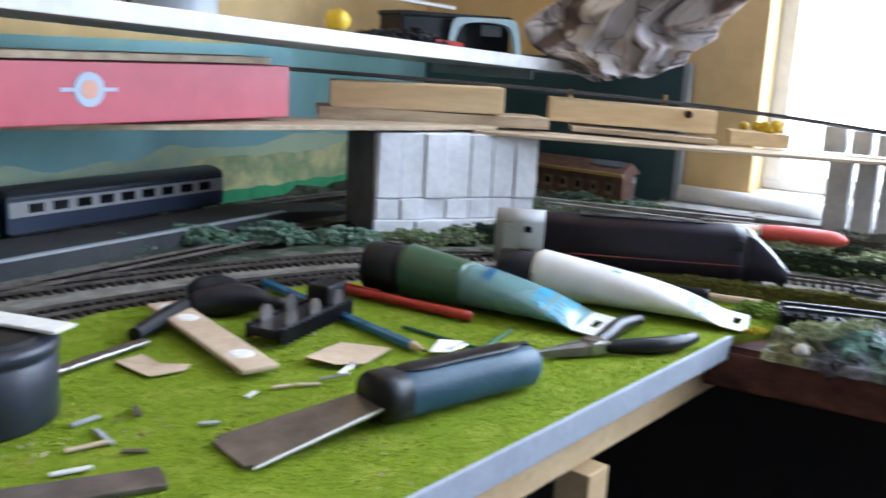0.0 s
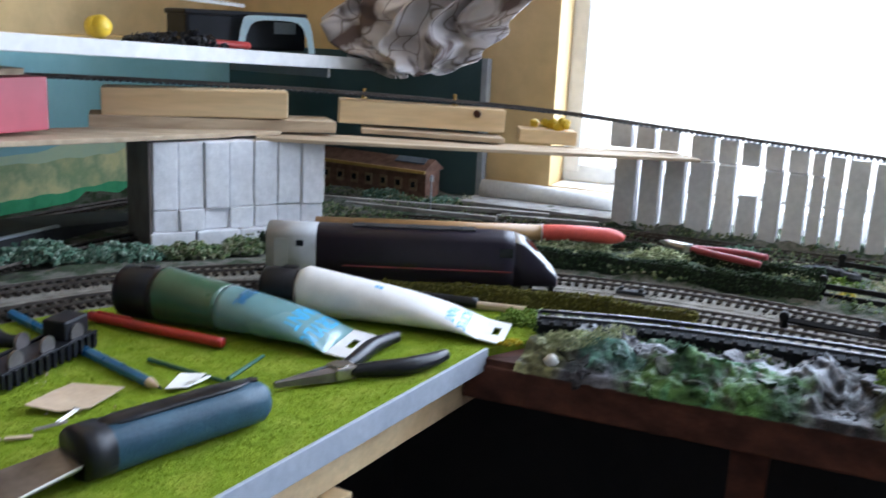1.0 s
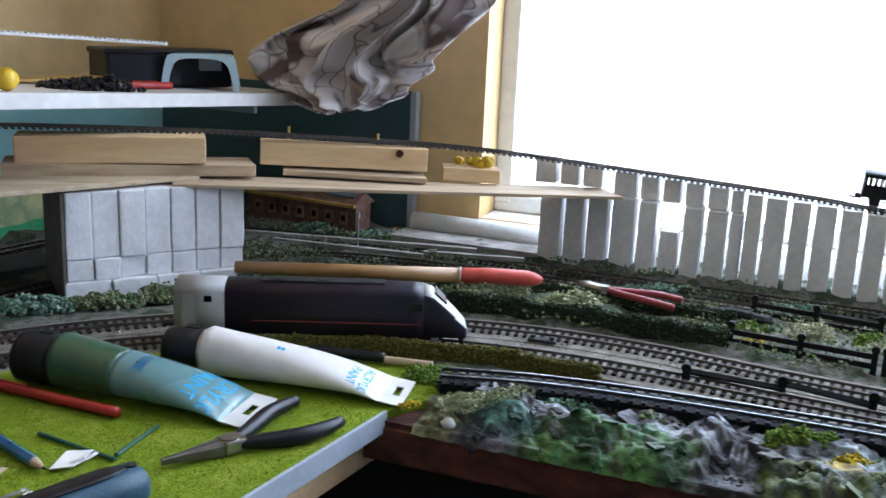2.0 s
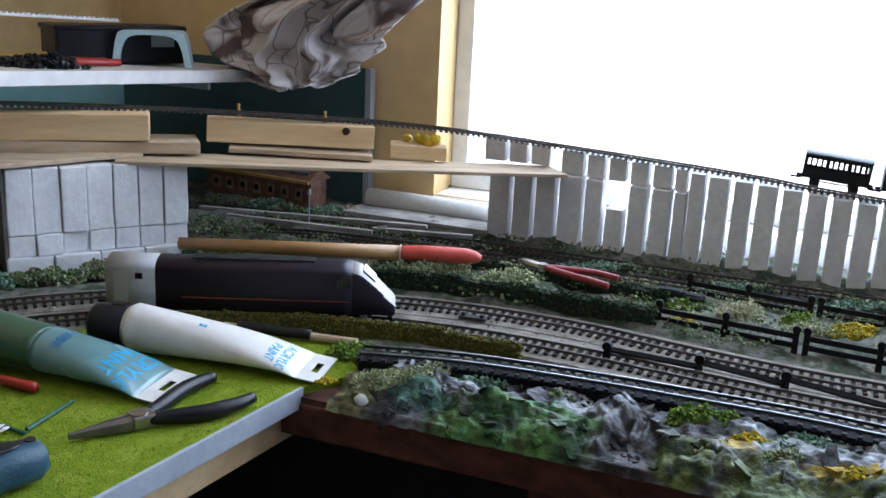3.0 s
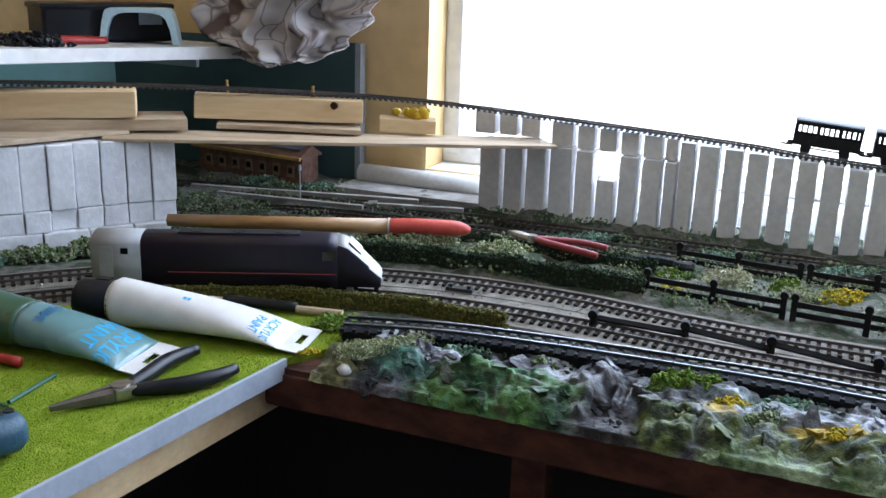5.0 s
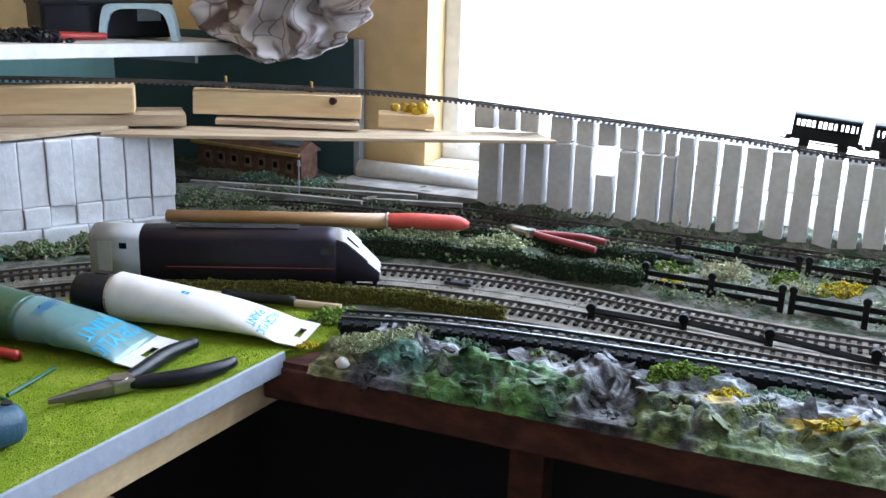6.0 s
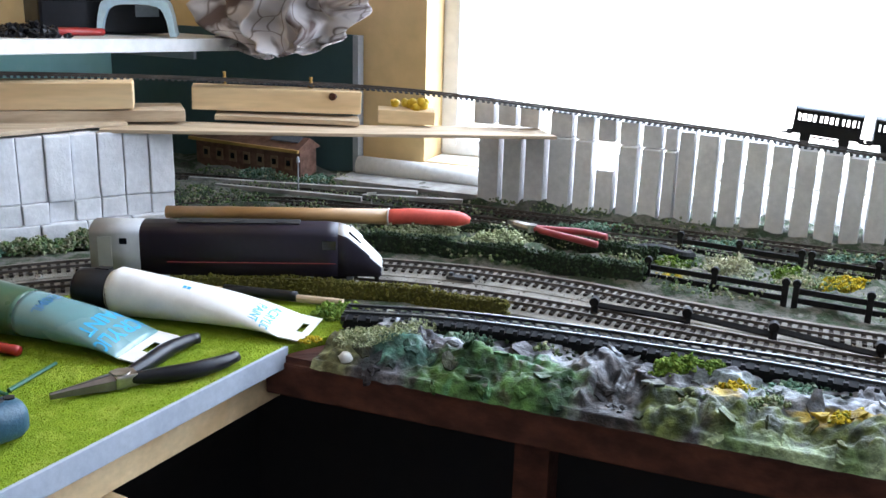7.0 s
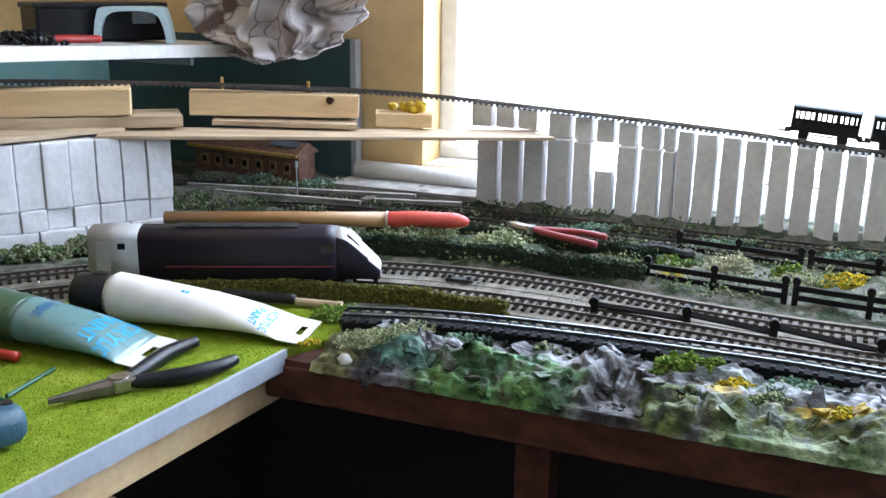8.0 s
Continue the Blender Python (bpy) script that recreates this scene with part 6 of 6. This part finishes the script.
for k in range(16):
    c = W(-0.270 + 0.022 * (rb.random() * 2 - 1), 1.064 + 0.006 * (rb.random() * 2 - 1), 0.1205 + 0.006 * rb.random())
    bmesh.ops.create_icosphere(cl, subdivisions=2, radius=rb.uniform(0.003, 0.0062), matrix=Matrix.Translation(c))
for v in cl.verts:
    v.co += Vector(noise.noise_vector(v.co * 260)) * 0.0016
tagged(part("clay_lump", cl, M_YELLOW, None, "", True), "lumpy yellow clay on the small pine block", "clay")
kn = W(-0.335, 0.996, 0.1345)
part("knot", tube_between(kn - W(0, 0.0030, 0), kn + W(0, 0.004, 0), 0.0045, 0.0030, 12), M_OLDWOOD, blk, "dark wood knot")
pt = tagged(empty("signal_post"), "thin grey signal post beside the rear track", "signal")
sx, sy = W(-0.408, 1.040)[:2]
part("mast", tube_between((sx, sy, -0.004), (sx, sy, 0.046), 0.0011, 0.0008, 8), M_TAPE, pt)
part("lamp_head", tube_between((sx, sy, 0.044), (sx, sy, 0.051), 0.0026, 0.0016, 10), M_TAPE, pt)
sg = tagged(empty("trackside_sign"), "small white trackside sign on a stake", "sign")
part("plate", box((0.366, 1.040, 0.011), (0.012, 0.001, 0.004), None), M_PAPER, sg)
part("stake", tube_between((0.366, 1.041, -0.004), (0.366, 1.041, 0.011), 0.0006, None, 6), M_PAPER, sg)
for u, v, z in ((-0.483, 1.000, 0.1420), (-0.366, 1.000, 0.1430)):
    c = W(u, v, z)
    bp = tagged(empty("wooden_bollard"), "small turned brass-brown peg by the high track", "peg")
    part("stem", tube_between(c - Vector((0, 0, 0.030)), c + Vector((0, 0, 0.006)), 0.0022, None, 10), M_OCHRE, bp)
    part("collar", tube_between(c + Vector((0, 0, -0.001)), c + Vector((0, 0, 0.002)), 0.0034, None, 12), M_OCHRE, bp)
    part("knob", tube_between(c + Vector((0, 0, 0.006)), c + Vector((0, 0, 0.011)), 0.0014, 0.0022, 10), M_OCHRE, bp)

# ---- red box, platform, painted hills ----
rbx = tagged(empty("red_box"), "long red card box with a pale round emblem", "box")
r0, r1 = W(-0.617, 0.643), W(-0.645, 0.25)
rd = (r1 - r0).normalized()
rm = Matrix.Translation(r0 + Vector((0, 0, 0.1205))) @ Matrix.Rotation(math.atan2(rd.y, rd.x), 4, "Z")
part("carton", box((0.20, -0.040, 0.0240), (0.40, 0.080, 0.048), rm, 0.0012), M_BOX, rbx)
bm = tube_between((0.218, 0.0002, 0.027), (0.218, 0.0010, 0.027), 0.0135, None, 28)
bmesh.ops.transform(bm, matrix=rm, verts=bm.verts)
part("emblem", bm, M_EMBLEM, rbx, "pale blue round emblem")
bm = tube_between((0.218, 0.0011, 0.027), (0.218, 0.0014, 0.027), 0.0075, None, 24)
bmesh.ops.transform(bm, matrix=rm, verts=bm.verts)
part("emblem_centre", bm, M_BADGE, rbx, "orange emblem centre")
part("emblem_wing", box((0.218, 0.0004, 0.027), (0.050, 0.0006, 0.0030), rm), M_EMBLEM, rbx, "blue emblem wings")
tagged(part("wood_strip", box((0.205, -0.030, 0.0525), (0.37, 0.050, 0.006), rm, 0.0008), M_PLY), "pale plywood strip lying on the red box", "wood")
plat = tagged(empty("station_platform"), "dark grey card platform with sloping end", "platform")
part("platform_top", loft([[W(u, v, z) for u, z in ((-0.742, -0.006), (-0.742, h), (-0.668, h), (-0.668, -0.006))] for v, h in ((0.05, 0.013), (0.70, 0.013), (0.86, -0.003))]), M_PLATF, plat)
part("platform_edge", box((-0.670, 0.375, 0.0140), (0.006, 0.65, 0.0018), ROOM), M_TAPE, plat, "grey edging")
hill = tagged(empty("painted_landscape"), "painted hills and meadow on the backdrop board", "painting")


def hills(name, base, amp, freq, seed, du, material, rise=0.0):
    """A silhouette layer of the painted landscape, a card on the board."""
    bm = bmesh.new()
    n = 90
    f0, f1 = [], []
    for k in range(n):
        v = -0.1 + 1.27 * k / (n - 1)
        h = base + rise * max(0, v - 0.6) + amp * noise.noise(Vector((v * freq, seed, 0))) + amp * 0.4 * noise.noise(Vector((v * freq * 4, seed, 3)))
        f0.append(bm.verts.new(W(U0 + 0.008 + du, v, -0.005)))
        f1.append(bm.verts.new(W(U0 + 0.008 + du, v, h)))
    for k in range(n - 1):
        bm.faces.new((f0[k], f0[k + 1], f1[k + 1], f1[k]))
    ex = bmesh.ops.extrude_face_region(bm, geom=bm.faces[:])
    bmesh.ops.translate(bm, verts=[v for v in ex["geom"] if isinstance(v, bmesh.types.BMVert)], vec=W(-0.0006, 0, 0))
    bmesh.ops.recalc_face_normals(bm, faces=bm.faces)
    part(name, bm, material, hill)


hills("far_hills", 0.060, 0.022, 5, 3.0, 0.001, M_HILL1, 0.02)
hills("yellow_fields", 0.040, 0.014, 6, 8.0, 0.002, M_HILL2, 0.05)
hills("green_meadow", 0.014, 0.006, 9, 5.0, 0.003, M_HILL3)


# ---- rolling stock ----
def wheelset(root, x, r=0.0066):
    for s in (-1, 1):
        part("wheel", tube_between((x, s * 0.0085, r), (x, s * 0.0105, r), r, None, 18), M_OLDSTEEL, root, "dull steel wheel")


def body_ring(x, hw, z0, z1, roof, inset=0.0):
    """Cross-section of a carriage with a domed roof."""
    pts = [(-hw, z0), (hw, z0), (hw + 0.0004, (z0 + z1) / 2), (hw, z1)]
    for k in range(1, 8):
        a = math.pi * k / 8
        pts.append((hw * math.cos(a), z1 + roof * math.sin(a)))
    pts.append((-hw, z1))
    pts.append((-hw - 0.0004, (z0 + z1) / 2))
    return [Vector((x + inset, y, z)) for y, z in pts]


def coach(name, length, low, band, roofm, label, nwin, group):
    """A bogie coach on the x axis, rail top at z = 0, with one object a window."""
    root = tagged(empty(name), label, "coach", group)
    h = length / 2
    part("body", loft([body_ring(x, 0.0178, 0.0105, 0.0420, 0.0008) for x in (-h, h)]), low, root)
    part("roof", loft([body_ring(x, 0.0182 - e, 0.0405, 0.0425, 0.0075 - e) for x, e in ((-h, 0.0006), (-h + 0.002, 0), (h - 0.002, 0), (h, 0.0006))]), roofm, root, "rounded roof", True)
    for s in (-1, 1):
        side = part("window_band", box((0, s * 0.0182, 0.0315), (length * 0.985, 0.0012, 0.0135), None, 0.0002), band, root, "pale window band")
        for k in range(nwin):
            x = -h * 0.88 + 2 * h * 0.88 * (k + 0.5) / nwin
            w = 2 * h * 0.88 / nwin * 0.62
            part("window", box((x, s * 0.0190, 0.0318), (w, 0.0006, 0.0082), None), M_WINDOW, side)
        part("sole_bar", box((0, s * 0.0165, 0.0098), (length * 0.97, 0.0015, 0.0024), None), M_UNDER, root)
    part("underframe", box((0, 0, 0.0085), (length * 0.35, 0.024, 0.0070), None, 0.001), M_UNDER, root)
    for s in (-1, 1):
        bx = s * h * 0.68
        bg = part("bogie", box((bx, 0, 0.0072), (0.040, 0.022, 0.0050), None, 0.001), M_UNDER, root, "black bogie")
        for dx in (-0.0145, 0.0145):
            wheelset(bg, bx + dx)
        part("corridor_end", box((s * (h + 0.0012), 0, 0.0250), (0.0024, 0.017, 0.026), None, 0.0004), M_UNDER, root, "black corridor end")
        part("coupling", box((s * (h + 0.006), 0, 0.0080), (0.012, 0.003, 0.0018)), M_UNDER, root)
    return root


def power_car(label, length=0.236):
    """A wedge-nosed power car; the nose is at +x."""
    root = tagged(empty("power_car"), label, "locomotive")
    h = length / 2
    back = -h + 0.040
    part("body", loft([body_ring(x, 0.0180, 0.0080, z, r) for x, z, r in ((back, 0.0415, 0.0078), (h - 0.046, 0.0415, 0.0078), (h - 0.036, 0.0410, 0.0072))]), M_MAROON, root, "dark purple body", True)
    part("rear_panel", loft([body_ring(x, 0.0180, 0.0080, 0.0415, 0.0078) for x in (-h, back)]), M_LGREY, root, "light grey rear panel", True)
    nose = part("nose", loft([body_ring(x, w, z0, z, r) for x, w, z0, z, r in ((h - 0.036, 0.0180, 0.0080, 0.0410, 0.0072), (h - 0.028, 0.0178, 0.0080, 0.0385, 0.0068), (h - 0.020, 0.0174, 0.0080, 0.0325, 0.0055),
                                                                                (h - 0.010, 0.0166, 0.0076, 0.0240, 0.0040), (h - 0.002, 0.0152, 0.0070, 0.0170, 0.0024), (h, 0.0140, 0.0076, 0.0150, 0.0010))]), [M_SILVER, M_MAROON], root, "pale sloping nose with dark sides", True)
    for p in nose.data.polygons:
        p.material_index = 1 if abs(p.normal.y) > 0.62 or p.center.z < 0.0135 else 0
    part("windscreen", loft([[Vector((h - 0.0265, y, 0.0448)), Vector((h - 0.0165, y * 0.92, 0.0352)), Vector((h - 0.0175, y * 0.92, 0.0342)), Vector((h - 0.0275, y, 0.0438))] for y in (-0.0115, 0.0115)]), M_WINDOW, root)
    part("roof_grille", box((0.0, 0, 0.0494), (0.10, 0.014, 0.0010), None, 0.0003), M_UNDER, root)
    for x in (-0.035, 0.0, 0.035):
        part("roof_fan", tube_between((x, 0, 0.0494), (x, 0, 0.0504), 0.0055, None, 16), M_UNDER, root)
    part("snowplough", box((h - 0.004, 0, 0.0050), (0.004, 0.026, 0.0060), None, 0.001), M_UNDER, root)
    part("coupling", box((-h - 0.006, 0, 0.0080), (0.012, 0.003, 0.0018)), M_UNDER, root)
    for s in (-1, 1):
        part("cab_window", box((h - 0.043, s * 0.0184, 0.0345), (0.011, 0.0006, 0.0075)), M_WINDOW, root)
        part("rear_window", box((-h + 0.027, s * 0.0184, 0.0360), (0.006, 0.0006, 0.0050)), M_WINDOW, root)
        part("side_door", box((-h + 0.012, s * 0.0184, 0.0265), (0.011, 0.0005, 0.026)), M_LGREY, root)
        part("side_stripe", box((0.012, s * 0.0184, 0.0190), (length * 0.58, 0.0004, 0.0007)), M_CRIMSON, root, "thin red stripe")
        part("headlight", tube_between((h - 0.001, s * 0.0085, 0.0125), (h + 0.0008, s * 0.0085, 0.0125), 0.0020, None, 12), M_PAPER, root)
        bx = s * h * 0.64
        bg = part("bogie", box((bx, 0, 0.0072), (0.046, 0.026, 0.0060), None, 0.001), M_UNDER, root, "black bogie")
        for dx in (-0.0165, 0.0165):
            wheelset(bg, bx + dx)
            for e in (-1, 1):
                part("axle_box", box((bx + dx, e * 0.0140, 0.0066), (0.006, 0.003, 0.005), None, 0.0008), M_TAPE, bg)
    part("fuel_tank", box((0, 0, 0.0070), (0.060, 0.028, 0.0080), None, 0.0015), M_UNDER, root)
    return root


def place_on(root, line, s_mid, length, z=0.0042, flip=False):
    """Stand a vehicle on a track line with its middle s_mid metres along."""
    P = smooth_path([(*p[:2], 0) for p in line], 0.002)
    i = lambda s: P[max(0, min(len(P) - 1, int(s / 0.002)))]
    a, b = i(s_mid - length * 0.34), i(s_mid + length * 0.34)
    d = (b - a).normalized()
    root.matrix_world = Matrix.Translation((a + b) / 2 + Vector((0, 0, z))) @ Matrix.Rotation(math.atan2(d.y, d.x) + (math.pi if flip else 0), 4, "Z")


def along(line, x, y):
    """Metres along a line to the place nearest to x, y."""
    P = smooth_path([(*p[:2], 0) for p in line], 0.002)
    return 0.002 * min(range(len(P)), key=lambda k: (P[k].x - x) ** 2 + (P[k].y - y) ** 2)


BIG = Matrix.Scale(1.07, 4)
sn = along(RING2, 0.318, 0.722)
pcar = power_car("dark purple power car with pale sloping nose on the curve")
place_on(pcar, RING2, sn - 0.126, 0.252)
pcar.matrix_world = pcar.matrix_world @ BIG
sp_ = along(REAR, *W(-0.765, 0.560)[:2])
parked = coach("passenger_coach", 0.262, M_NAVYC, M_LGREY, M_BLUE, "blue and grey coach standing at the platform", 9, "blue and grey train")
place_on(parked, REAR, sp_, 0.262, 0.0042)
copy_thing(parked, Matrix.Translation(W(0, -0.276, 0)) @ parked.matrix_world)


def old_carriage():
    """A small four-wheeled carriage with open windows, on the x axis."""
    root = tagged(empty("vintage_carriage"), "small dark four-wheeled carriage with open windows", "carriage", "carriages on the high track")
    L2, hw = 0.034, 0.0125
    for s in (-1, 1):
        part("side_panel", box((0, s * hw, 0.0150), (2 * L2, 0.0012, 0.0095)), M_UNDER, root)
        part("top_rail", box((0, s * hw, 0.0310), (2 * L2, 0.0012, 0.0035)), M_UNDER, root)
        x = -L2 + 0.0012
        for g in range(3):
            for k in range(4):
                part("window_pillar", box((x, s * hw, 0.0245), (0.0016 if k else 0.0036, 0.0012, 0.0096)), M_UNDER, root)
                x += 0.0056 if k < 3 else 0.0058
        part("window_pillar", box((L2 - 0.0009, s * hw, 0.0245), (0.0018, 0.0012, 0.0096)), M_UNDER, root)
        part("end_panel", box((s * L2, 0, 0.0215), (0.0012, 2 * hw, 0.0225)), M_UNDER, root)
        part("axle_guard", box((s * 0.020, -0.0105, 0.0075), (0.010, 0.0012, 0.0080)), M_UNDER, root)
        part("axle_guard", box((s * 0.020, 0.0105, 0.0075), (0.010, 0.0012, 0.0080)), M_UNDER, root)
        wheelset(root, s * 0.020, 0.0056)
        part("buffer", tube_between((s * L2, 0.008, 0.0095), (s * (L2 + 0.006), 0.008, 0.0095), 0.0012, None, 8), M_UNDER, root)
        part("buffer", tube_between((s * L2, -0.008, 0.0095), (s * (L2 + 0.006), -0.008, 0.0095), 0.0012, None, 8), M_UNDER, root)
        part("coupling", box((s * (L2 + 0.006), 0, 0.0075), (0.012, 0.003, 0.0014)), M_UNDER, root)
        part("truss", box((0, s * 0.0105, 0.0078), (0.030, 0.0010, 0.0012)), M_UNDER, root)
    part("floor", box((0, 0, 0.0105), (2 * L2, 2 * hw, 0.0016)), M_UNDER, root)
    part("roof", loft([[Vector((x, (hw + 0.0012) * math.cos(a), 0.0325 + 0.0035 * math.sin(a))) for a in np.linspace(0, math.pi, 9)] for x in (-L2 - 0.001, L2 + 0.001)]), M_ROOF, root, "grey domed roof", True)
    return root


oc = old_carriage()
for k, u in enumerate((0.188, 0.270, 0.352)):
    z = track_z(u) + 0.0036
    tilt = math.atan2(track_z(u + 0.02) - track_z(u - 0.02), 0.04)
    m = Matrix.Translation(W(u, 1.143, z)) @ ROOM @ Matrix.Rotation(-tilt, 4, "Y") @ Matrix.Diagonal((1, 1, 1.12, 1))
    if k == 0:
        oc.matrix_world = m
    else:
        copy_thing(oc, Matrix.Translation(W(u, 1.143, z)) @ ROOM @ Matrix.Rotation(-tilt, 4, "Y"))
